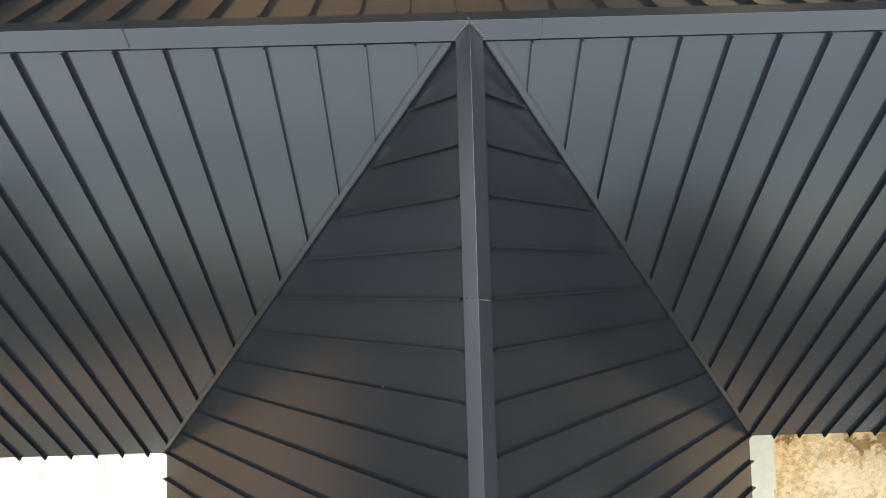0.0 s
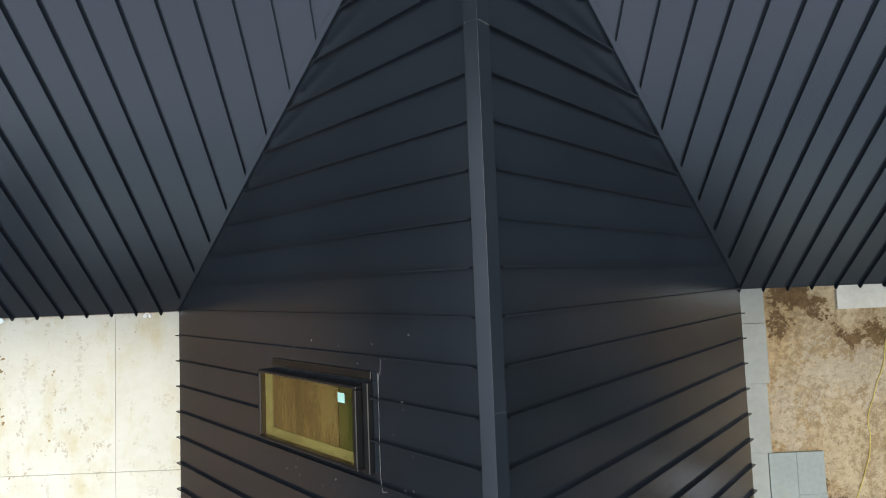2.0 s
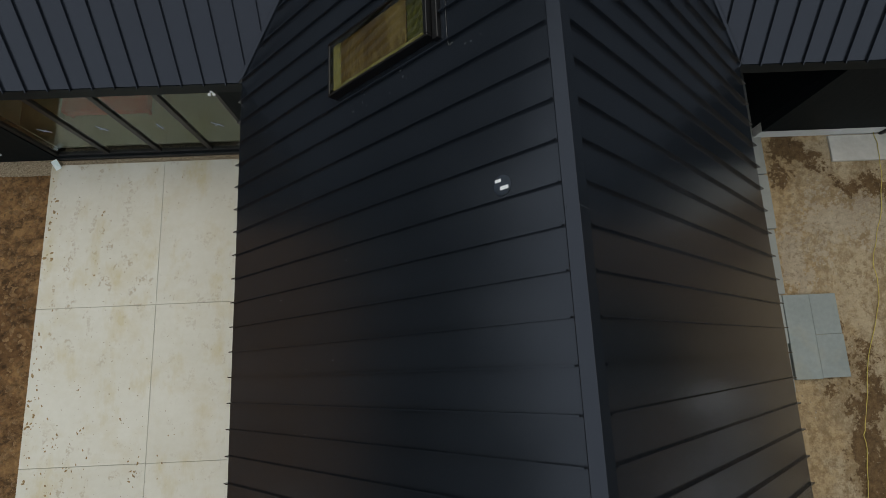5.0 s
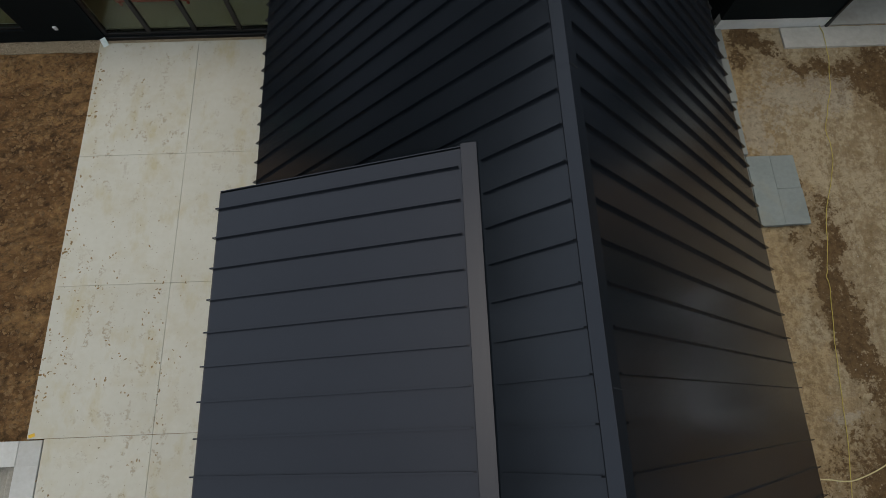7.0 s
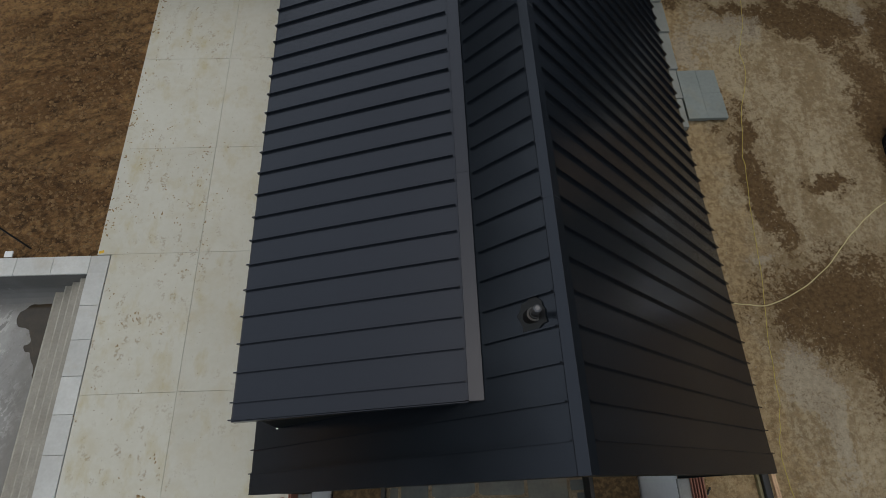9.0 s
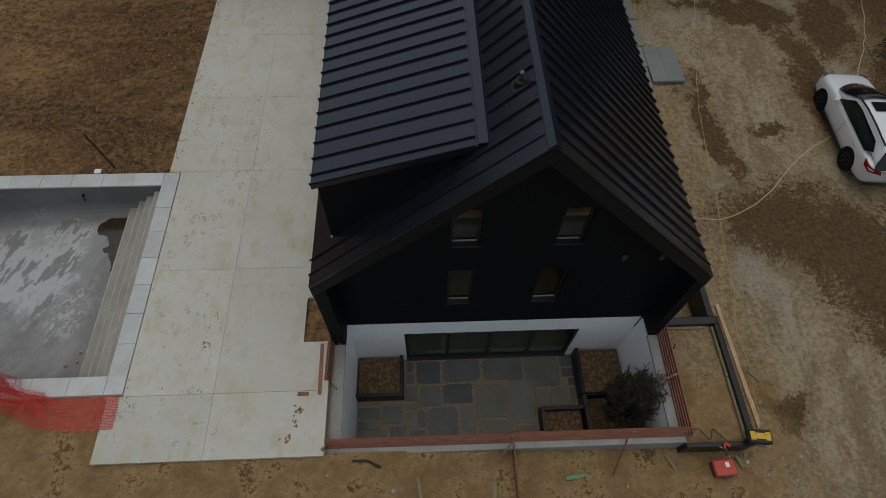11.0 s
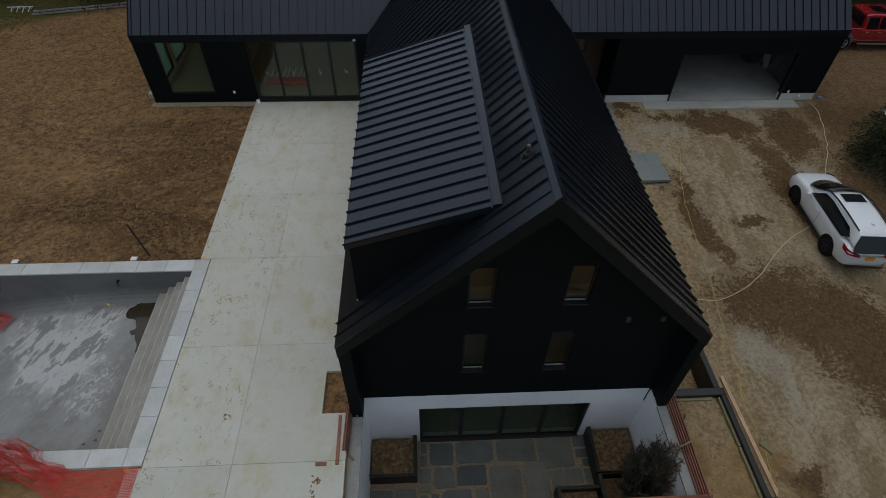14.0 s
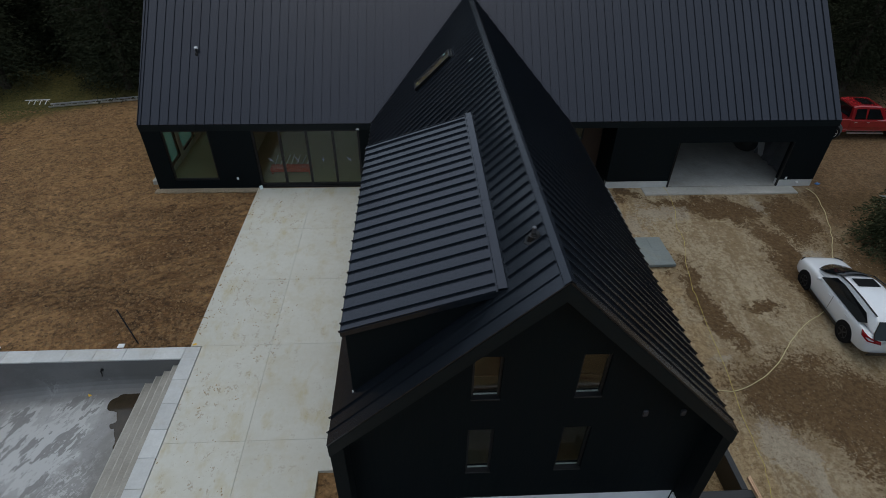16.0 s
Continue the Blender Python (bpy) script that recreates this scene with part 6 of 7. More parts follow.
# ---- tools ----
def tool_case(at, turn, size, body, lid, label, panel=None):
    c = thing("tool_case", label, "tool case", at)
    c.rotation_euler = (0, 0, radians(turn))
    w, d, h = size
    bm = bmesh.new()
    box(bm, -w / 2, w / 2, -d / 2, d / 2, 0, h * 0.6, bevel=0.02)
    part("body", bm, body, c)
    bm = bmesh.new()
    box(bm, -w / 2 - 0.008, w / 2 + 0.008, -d / 2 - 0.008, d / 2 + 0.008, h * 0.6 + 0.002, h, bevel=0.025)
    part("lid", bm, lid, c)
    bm = bmesh.new()
    tube(bm, [(-0.10, -d / 2 - 0.01, h * 0.55), (-0.10, -d / 2 - 0.05, h * 0.55), (0.10, -d / 2 - 0.05, h * 0.55), (0.10, -d / 2 - 0.01, h * 0.55)], 0.012)
    part("handle", bm, BLACK, c)
    for sx in (-0.3, 0.3):
        bm = bmesh.new()
        box(bm, sx * w - 0.03, sx * w + 0.03, -d / 2 - 0.018, -d / 2 - 0.006, h * 0.45, h * 0.75, bevel=0.004)
        part("latch", bm, BLACK, c)
    if panel:
        bm = bmesh.new()
        x0, x1, y0, y1 = panel[0]
        box(bm, x0 + panel[2], x1 - panel[2], y0, y1, h + 0.001, h + 0.008, bevel=0.003)
        if panel[2]:
            box(bm, x0, x0 + panel[2] - 0.004, y0 - 0.03, y1 + 0.03, h + 0.001, h + 0.010, bevel=0.003)
            box(bm, x1 - panel[2] + 0.004, x1, y0 - 0.03, y1 + 0.03, h + 0.001, h + 0.010, bevel=0.003)
        part("lid_panel", bm, panel[1], c)
    return c


YEL = material("tool_yellow", ((0.62, 0.36, 0.02), (0.74, 0.46, 0.03)), 5, 0.45)
TEAL = material("dark_teal_plastic", ((0.02, 0.045, 0.05), (0.03, 0.06, 0.065)), 5, 0.5)
tool_case((6.03, -20.72, -0.235), -6, (0.54, 0.32, 0.19), BLACK, BLACK, "black tool case with a yellow lid panel", ((-0.24, 0.24, -0.06, 0.08), YEL, 0.12))
tool_case((5.20, -21.32, ground_z(5.20, -21.32)), 3, (0.50, 0.36, 0.26), TEAL, RED, "red-lidded tool box standing on sand", ((0.02, 0.12, 0.0, 0.12), WHITE, 0.0))
drill = thing("drill", "red cordless drill lying on the black beam", "drill", (5.2, -20.80, -0.298))
bm = bmesh.new()
disc_stack(bm, [(0.03, 0), (0.035, 0.02), (0.035, 0.14), (0.02, 0.17)], 12, pose(0, 0, 0.036, 90, 0, 60))
part("motor", bm, RED, drill)
part("grip", boxes((-0.02, 0.02, -0.14, 0.0, 0.01, 0.05), bevel=0.006), RED, drill)
part("battery", boxes((-0.045, 0.045, -0.2, -0.13, 0.0, 0.06), bevel=0.006), BLACK, drill)
bm = bmesh.new()
disc_stack(bm, [(0.008, 0), (0.006, 0.13)], 8, pose(-0.13, -0.08, 0.036, 90, 0, 60))
part("bit", bm, ALU, drill)


# ---- cords and hoses ----
def cord(name, label, pts, r, mat, category="cord"):
    line = [Vector((x, y, max(ground_z(x, y) + r, z if z is not None else -9))) for x, y, z in ((p + (None,))[:3] for p in pts)]
    fine = smoothed(line, 8)
    for i, p in enumerate(fine):
        k = 0.05 * noise.noise((i * 0.35, r * 100, 1))
        p.x += k
        p.z = max(p.z, ground_z(p.x, p.y) + r * 0.8 + 0.012)
    bm = bmesh.new()
    tube(bm, fine, r, 6)
    ob = part(name, bm, mat, None, "", True)
    return tagged(ob, label, category)


YCORD = material("yellow_cord", ((0.42, 0.33, 0.06), (0.55, 0.44, 0.10)), 20, 0.5)
HOSE = material("pale_yellow_hose", ((0.50, 0.43, 0.22), (0.62, 0.54, 0.30)), 20, 0.5)
cord("extension_cord", "thin yellow extension cord winding over the drive", [(9.3, -2.2, -0.27), (9.3, -2.6, -0.27), (9.28, -3.35, -0.27), (9.2, -4.3), (8.85, -5.45), (8.82, -6.4), (8.4, -7.65), (8.1, -9.0), (8.02, -9.6), (7.8, -11.6), (7.65, -13.4), (7.4, -14.95), (7.28, -16.3), (7.0, -17.3), (6.95, -18.0), (7.0, -18.7), (6.8, -19.6), (6.75, -20.1), (6.6, -20.5), (6.3, -20.95)], 0.0085, YCORD)
cord("extension_cord", "loop of yellow cord beside the plank", [(6.4, -19.5), (6.65, -19.4), (6.75, -19.7), (6.5, -19.85), (6.35, -19.7)], 0.008, YCORD)
cord("garden_hose", "pale yellow hose curving across the drive", [(6.6, -13.75), (7.03, -13.8), (7.75, -13.82), (8.9, -13.3), (9.7, -12.7), (10.35, -12.05), (11.1, -11.4), (11.8, -10.95), (12.6, -10.5), (13.4, -9.6), (14.2, -8.4), (14.65, -7.5), (15.3, -6.4), (15.7, -5.5), (16.2, -4.0), (16.35, -3.1), (16.2, -2.75)], 0.014, HOSE, "hose")
cord("cable", "thin black cable lying in the bed", [(4.35, -18.42, -0.39), (4.6, -18.36, -0.39), (4.75, -18.2, -0.39)], 0.02, BLACK)
cord("cable", "black cable trailing over the bed", [(4.42, -20.6, -0.36), (4.7, -20.42, -0.38), (4.9, -20.7, -0.3), (5.1, -20.45, -0.38), (5.3, -20.75, -0.3)], 0.012, BLACK)
cord("pipe_stub", "bent black pipe stub on the sand", [(-3.75, -20.92), (-3.4, -20.93), (-3.1, -21.08)], 0.03, BLACK, "pipe")
cord("wire", "stiff wire sprouting beside the wing", [(4.3, -11.1, -0.2), (4.6, -10.95, 0.2), (4.95, -10.85, 0.25)], 0.012, BLACK, "wire")

# ---- by the pool ----
rod = bmesh.new()
tube(rod, [(-11.45, -12.05, -0.2), (-11.85, -11.75, 1.15)], 0.024)
tagged(part("steel_rod", rod, BLACK), "thin dark steel rod leaning out of the soil", "rod")
for x, y, w, h, m in ((-11.90, -12.22, 0.20, 0.16, WHITE), (-15.72, -12.22, 0.20, 0.16, WHITE)):
    bm = bmesh.new()
    box(bm, -w / 2, w / 2, -h / 2, h / 2, 0, 0.03, bevel=0.005)
    t = part("skimmer_lid", bm, m)
    t.location = (x, y, 0.013)
    tagged(t, "square white skimmer lid on the coping", "lid", "skimmer lids")
for x, y in ((-9.62, -12.22), (-9.72, -19.28)):
    bm = bmesh.new()
    box(bm, -0.06, 0.06, -0.035, 0.035, 0, 0.004, pose(0, 0, 0, 3, 4, 20))
    t = part("marker_flag", bm, YEL)
    t.location = (x, y, 0.014 if y > -19 else 0.004)
    tagged(t, "small yellow marker tag", "tag", "marker tags")
bm = bmesh.new()
box(bm, -0.075, 0.075, -0.11, 0.11, 0, 0.006, pose(0, 0, 0, 0, 0, 25))
for k in range(3):
    box(bm, -0.05, 0.05, -0.08 + 0.06 * k, -0.055 + 0.06 * k, 0.006, 0.007, pose(0, 0, 0, 0, 0, 25))
t = part("paper_tag", bm, material("pale_label", ((0.55, 0.66, 0.66), (0.72, 0.78, 0.78)), 8, 0.5))
t.matrix_world = pose(-9.58, -2.655, 0.050, 25, 0, 0)
tagged(t, "pale printed label on the deck corner", "label")


ORANGE = material("orange_mesh_plastic", ((0.52, 0.030, 0.022), (0.66, 0.060, 0.042)), 6, 0.45)


def netting(label, line, crumple, seed, cell=0.040):
    """Safety mesh of crossing strips. line: (x, y, z, half width, pile) along its middle; pile lifts and folds it."""
    verts, faces = [], []
    mid = smoothed([k[:3] for k in line], 10)
    extra = smoothed([(k[3], k[4], 0) for k in line], 10)
    dist = [0.0]
    for p, q in zip(mid, mid[1:]):
        dist.append(dist[-1] + (q - p).length)
    total = dist[-1]

    def lie(s, v):
        """s metres along, v from -1 to 1 across."""
        i = max(k for k in range(len(dist)) if dist[k] <= s + 1e-6)
        j = min(i + 1, len(dist) - 1)
        f = (s - dist[i]) / max(1e-6, dist[j] - dist[i])
        p, e = mid[i].lerp(mid[j], f), extra[i].lerp(extra[j], f)
        d = (mid[min(i + 1, len(mid) - 1)] - mid[max(i - 1, 0)])
        side = Vector((-d.y, d.x, 0)).normalized()
        fold = e.y * crumple
        w = noise.noise((s * 2.6, v * 2.2, seed))
        z = abs(noise.noise((s * 2.2, v * 2.6, seed + 4))) * (0.05 + fold) + 0.6 * e.y * (1 - v * v)
        return p + side * (v * e.x + 0.35 * fold * w) + Vector((0.3 * fold * noise.noise((s * 2, v * 3, seed + 8)), 0, z))

    def strip(pts, w):
        for p, q in zip(pts, pts[1:]):
            d = (q - p).cross(Vector((0, 0, 1)))
            d = d.normalized() * w if d.length > 1e-6 else Vector((w, 0, 0))
            b = len(verts)
            verts.extend([p - d, p + d, q + d, q - d])
            faces.append((b, b + 1, b + 2, b + 3))
    nx, ny = int(total / cell), 22
    grid = [[lie(total * i / nx, -1 + 2 * j / ny) for j in range(ny + 1)] for i in range(nx + 1)]
    for j in range(ny + 1):
        strip([grid[i][j] for i in range(nx + 1)], 0.0058)
    for i in range(nx + 1):
        strip([p + Vector((0, 0, 0.003)) for p in grid[i]], 0.0050)
    me = bpy.data.meshes.new("safety_netting")
    me.from_pydata([tuple(v) for v in verts], [], faces)
    me.materials.append(ORANGE)
    return tagged(new("safety_netting", me), label, "netting")


netting("crumpled orange safety netting lying by the pool", ((-9.42, -19.62, 0.012, 0.40, 0), (-10.2, -19.64, 0.0, 0.38, 0.0), (-11.0, -19.60, -0.04, 0.36, 0.06), (-11.7, -19.40, -0.02, 0.30, 0.25), (-12.2, -19.20, 0.0, 0.28, 0.55), (-12.7, -19.25, -0.02, 0.30, 0.40), (-13.2, -19.65, -0.06, 0.40, 0.12), (-14.2, -19.95, -0.07, 0.48, 0.05), (-16.0, -20.1, -0.07, 0.5, 0.03)), 1.3, 5)
netting("orange safety netting bunched in folds over the pool edge", ((-11.2, -19.45, -0.04, 0.22, 0.1), (-11.8, -19.2, 0.0, 0.24, 0.4), (-12.3, -18.98, 0.02, 0.26, 0.7), (-12.8, -19.0, 0.02, 0.24, 0.6), (-13.1, -19.3, -0.03, 0.22, 0.2)), 1.5, 17)
netting("orange safety netting heaped in the pool", ((-16.2, -13.5, -1.62, 0.25, 0.05), (-16.8, -13.4, -1.70, 0.4, 0.3), (-17.6, -13.3, -1.80, 0.45, 0.4), (-18.4, -13.3, -1.86, 0.35, 0.1)), 1.4, 9)
rod = bmesh.new()
tube(rod, [(-13.1, -18.75, 0.40), (-12.3, -19.1, 0.06)], 0.014)
tagged(part("steel_rod", rod, BLACK), "dark steel rod tangled in the netting", "rod")
for k in range(14):
    x, y = rnd.uniform(-8.0, 8.0), rnd.uniform(-22.6, -21.0)
    bm = bmesh.new()
    bmesh.ops.create_icosphere(bm, subdivisions=1, radius=rnd.uniform(0.025, 0.06))
    for v in bm.verts:
        v.co *= rnd.uniform(0.7, 1.2)
    s = part("stone", bm, CONC)
    s.location = (x, y, ground_z(x, y) + 0.02)
    tagged(s, "small pale stone lying on sand", "stone", "stones")


# ---- vehicles ----
RUBBER = material("matte_black_rubber", ((0.007, 0.007, 0.0075), (0.014, 0.014, 0.015)), 12, 0.9, 0, 0.1, 60, 0.2, spec=0.15)


def wheel(parent, at, r, w, rim_mat, side):
    tyre = bmesh.new()
    m = Matrix.Translation(at) @ pose(0, 0, 0, 0, 90 * side, 0)
    disc_stack(tyre, [(r * 0.66, -w / 2), (r * 0.94, -w / 2), (r, -w * 0.32), (r, w * 0.32), (r * 0.94, w / 2), (r * 0.66, w / 2)], 28, m)
    ty = part("wheel", tyre, RUBBER, parent, "black tyre and rim")
    rim = bmesh.new()
    disc_stack(rim, [(r * 0.64, w * 0.38), (r * 0.64, w * 0.52), (r * 0.58, w * 0.50), (r * 0.2, w * 0.44), (r * 0.1, w * 0.5)], 20, m)
    for k in range(5):
        box(rim, -r * 0.07, r * 0.07, r * 0.1, r * 0.60, w * 0.46, w * 0.55, m @ pose(0, 0, 0, 0, 0, 72 * k), bevel=0.004)
    part("rim", rim, rim_mat, ty)


def loft(bm, stations, close=True):
    rings = [[bm.verts.new(p) for p in s] for s in stations]
    n = len(rings[0])
    for a, c in zip(rings, rings[1:]):
        for k in range(n):
            bm.faces.new((a[k], a[(k + 1) % n], c[(k + 1) % n], c[k]))
    bm.faces.new(rings[0][::-1])
    bm.faces.new(rings[-1])


def car_ring(y, wb, zb, ws, zs, wt, zt):
    """A cross-section: bottom, shoulder and top half widths and heights."""
    half = [(wb * 0.9, zb), (wb, zb + 0.08), (ws, (zb + zs) / 2), (ws * 0.99, zs), (wt * 1.0, zt - 0.03), (wt * 0.75, zt)]
    return [(-a, y, z) for a, z in half] + [(a, y, z) for a, z in half[::-1]]


TAIL = material("dark_red_lens", ((0.16, 0.006, 0.008), (0.24, 0.012, 0.014)), 5, 0.15)


RIM = material("dark_alloy_rim", ((0.02, 0.02, 0.022), (0.035, 0.035, 0.038)), 6, 0.35, 0.6, 0, 20, 0.2)


def suv(at, turn):
    paint = material("white_car_paint", ((0.70, 0.72, 0.74), (0.76, 0.78, 0.80)), 1, 0.25, 0, 0, 20, 0.2, coat=1.0)
    dark = material("tinted_glass", ((0.006, 0.007, 0.008), (0.010, 0.011, 0.012)), 2, 0.06, 0, 0, 20, 0.2)
    car = thing("car", "white five-door sport utility car parked on the drive", "car", at)
    car.rotation_euler, car.scale = (0, 0, radians(turn)), (0.92, 1.03, 0.98)
    bm = bmesh.new()
    rows = [(2.28, 0.62, 0.36, 0.66, 0.62, 0.55, 0.72), (2.20, 0.80, 0.26, 0.82, 0.74, 0.68, 0.86), (1.95, 0.86, 0.22, 0.89, 0.84, 0.78, 0.96), (1.30, 0.86, 0.20, 0.905, 0.93, 0.80, 1.05), (0.85, 0.86, 0.20, 0.905, 0.98, 0.80, 1.09), (0.0, 0.86, 0.20, 0.905, 1.0, 0.82, 1.06), (-1.2, 0.86, 0.20, 0.905, 1.03, 0.82, 1.09), (-1.9, 0.86, 0.24, 0.90, 1.06, 0.80, 1.12), (-2.15, 0.82, 0.30, 0.86, 1.05, 0.76, 1.10), (-2.28, 0.70, 0.36, 0.78, 0.80, 0.70, 0.98)]
    loft(bm, [car_ring(*r) for r in rows])
    body = part("body", bm, paint, car, smooth=True)
    s = body.modifiers.new("round", "SUBSURF")
    s.levels = s.render_levels = 2
    # cabin
    bm = bmesh.new()
    def cab(y, w0, z0, w1, z1):
        half = [(w0, z0), ((w0 + w1) / 2 + 0.02, (z0 + z1) / 2), (w1, z1 - 0.05), (w1 * 0.86, z1)]
        return [(-a, y, z) for a, z in half] + [(a, y, z) for a, z in half[::-1]]
    loft(bm, [cab(1.34, 0.70, 0.95, 0.62, 1.02), cab(1.18, 0.76, 0.98, 0.66, 1.09), cab(0.32, 0.84, 0.98, 0.62, 1.60), cab(-0.2, 0.85, 0.98, 0.645, 1.675), cab(-1.0, 0.85, 0.98, 0.64, 1.68), cab(-1.65, 0.83, 1.0, 0.61, 1.64), cab(-1.98, 0.80, 1.02, 0.57, 1.50), cab(-2.16, 0.77, 1.02, 0.60, 1.14)])
    top = part("cabin", bm, paint, car, smooth=True)
    s = top.modifiers.new("round", "SUBSURF")
    s.levels = s.render_levels = 2
    def plate(name, pts, off, mat, parent, label=""):
        b = bmesh.new()
        prism(b, pts, off)
        return part(name, b, mat, parent, label)
    b = bmesh.new()
    rows = []
    for y0, z0, half, bow in ((1.44, 1.130, 0.72, 0.26), (1.05, 1.285, 0.73, 0.24), (0.66, 1.485, 0.69, 0.18), (0.27, 1.690, 0.61, 0.10)):
        rows.append([b.verts.new((half * s, y0 - bow * s * s, z0 - 0.03 * s * s)) for s in (-1, -0.75, -0.5, -0.25, 0, 0.25, 0.5, 0.75, 1)])
    for r0, r1 in zip(rows, rows[1:]):
        for k in range(8):
            b.faces.new((r0[k], r0[k + 1], r1[k + 1], r1[k]))
    screen = part("windscreen", b, dark, car, "dark curved windscreen", True)
    thick = screen.modifiers.new("thick", "SOLIDIFY")
    thick.thickness = 0.02
    plate("rear_window", [(-0.70, -2.24, 0.99), (0.70, -2.24, 0.99), (0.735, -2.16, 1.14), (0.59, -1.95, 1.54), (-0.59, -1.95, 1.54), (-0.735, -2.16, 1.14)], (0, -0.035, 0.02), dark, car, "dark rear window")
    for sx in (-1, 1):
        plate("side_window", [(sx * 0.862, 0.72, 1.08), (sx * 0.868, -1.55, 1.11), (sx * 0.80, -1.80, 1.32), (sx * 0.735, -1.50, 1.50), (sx * 0.715, -0.2, 1.55), (sx * 0.725, 0.22, 1.49)], (sx * 0.008, 0, 0.004), dark, car, "dark side windows")
        plate("door_seam", [(sx * 0.909, -0.20, 0.42), (sx * 0.909, -0.214, 0.42), (sx * 0.905, -0.214, 1.0), (sx * 0.905, -0.20, 1.0)], (sx * 0.004, 0, 0), BLACK, car)
        for y in (0.02, -1.05):
            b = bmesh.new()
            box(b, sx * 0.90 - 0.02, sx * 0.90 + 0.02, y - 0.11, y + 0.05, 0.88, 0.915, bevel=0.008)
            part("door_handle", b, ALU, car, "chrome door handle")
        b = bmesh.new()
        tube(b, [(sx * 0.63, 0.25, 1.60), (sx * 0.655, -0.3, 1.69), (sx * 0.65, -1.0, 1.69), (sx * 0.60, -1.78, 1.61)], 0.028, 8)
        part("roof_rail", b, BLACK, car)
        b = bmesh.new()
        bmesh.ops.create_icosphere(b, subdivisions=2, radius=0.1, matrix=Matrix.Translation((sx * 0.98, 0.66, 1.08)) @ Matrix.Diagonal((1.1, 0.7, 0.75, 1)))
        part("mirror", b, paint, car, smooth=True)
        plate("headlight", [(sx * 0.60, 2.215, 0.74), (sx * 0.84, 2.02, 0.80), (sx * 0.84, 2.0, 0.88), (sx * 0.62, 2.16, 0.86)], (sx * 0.01, 0.03, 0.01), dark, car, "dark headlight")
        plate("tail_light", [(sx * 0.86, -1.80, 1.05), (sx * 0.88, -1.86, 0.95), (sx * 0.80, -2.10, 0.89), (sx * 0.42, -2.26, 0.895), (sx * 0.42, -2.24, 0.935), (sx * 0.76, -2.10, 1.02)], (sx * 0.07, -0.12, 0.0), TAIL, car, "red tail light")
        plate("sill", [(sx * 0.86, 0.95, 0.20), (sx * 0.86, -0.85, 0.20), (sx * 0.905, -0.85, 0.34), (sx * 0.905, 0.95, 0.34)], (sx * 0.02, 0, 0), BLACK, car)
        for y in (1.36, -1.28):
            b = bmesh.new()
            disc_stack(b, [(0.40, -0.10), (0.40, 0.075)], 28, Matrix.Translation((sx * 0.83, y, 0.37)) @ pose(0, 0, 0, 0, 90 * sx, 0))
            part("wheel_arch", b, RUBBER, car)
            wheel(car, (sx * 0.80, y, 0.345), 0.345, 0.23, RIM, sx)
    plate("sunroof", [(-0.40, 0.02, 1.662), (0.40, 0.02, 1.662), (0.40, -0.40, 1.684), (-0.40, -0.40, 1.684)], (0, 0, 0.012), material("black_sunroof", ((0.003, 0.003, 0.004), (0.005, 0.005, 0.006)), 3, 0.5, 0, 0, 20, 0.2, spec=0.1), car, "dark glass sunroof")
    plate("bumper_insert", [(-0.70, -2.27, 0.30), (0.70, -2.27, 0.30), (0.66, -2.31, 0.44), (-0.66, -2.31, 0.44)], (0, -0.02, 0), BLACK, car)
    plate("chrome_bar", [(-0.40, -2.285, 0.90), (0.40, -2.285, 0.90), (0.40, -2.285, 0.94), (-0.40, -2.285, 0.94)], (0, -0.03, 0), ALU, car)
    plate("number_plate", [(-0.16, -2.30, 0.72), (0.16, -2.30, 0.72), (0.16, -2.29, 0.86), (-0.16, -2.29, 0.86)], (0, -0.02, 0), material("orange_plate", ((0.62, 0.26, 0.03), (0.70, 0.32, 0.05)), 3, 0.5), car, "orange plate")
    b = bmesh.new()
    prism(b, [(-0.015, -1.45, 1.66), (0.015, -1.45, 1.66), (0.008, -1.60, 1.74), (-0.008, -1.60, 1.74)], (0, -0.04, -0.02))
    part("antenna", b, paint, car)
    return car


suv((13.12, -10.64, ground_z(12.6, -10.6) + 0.005), -4.6)


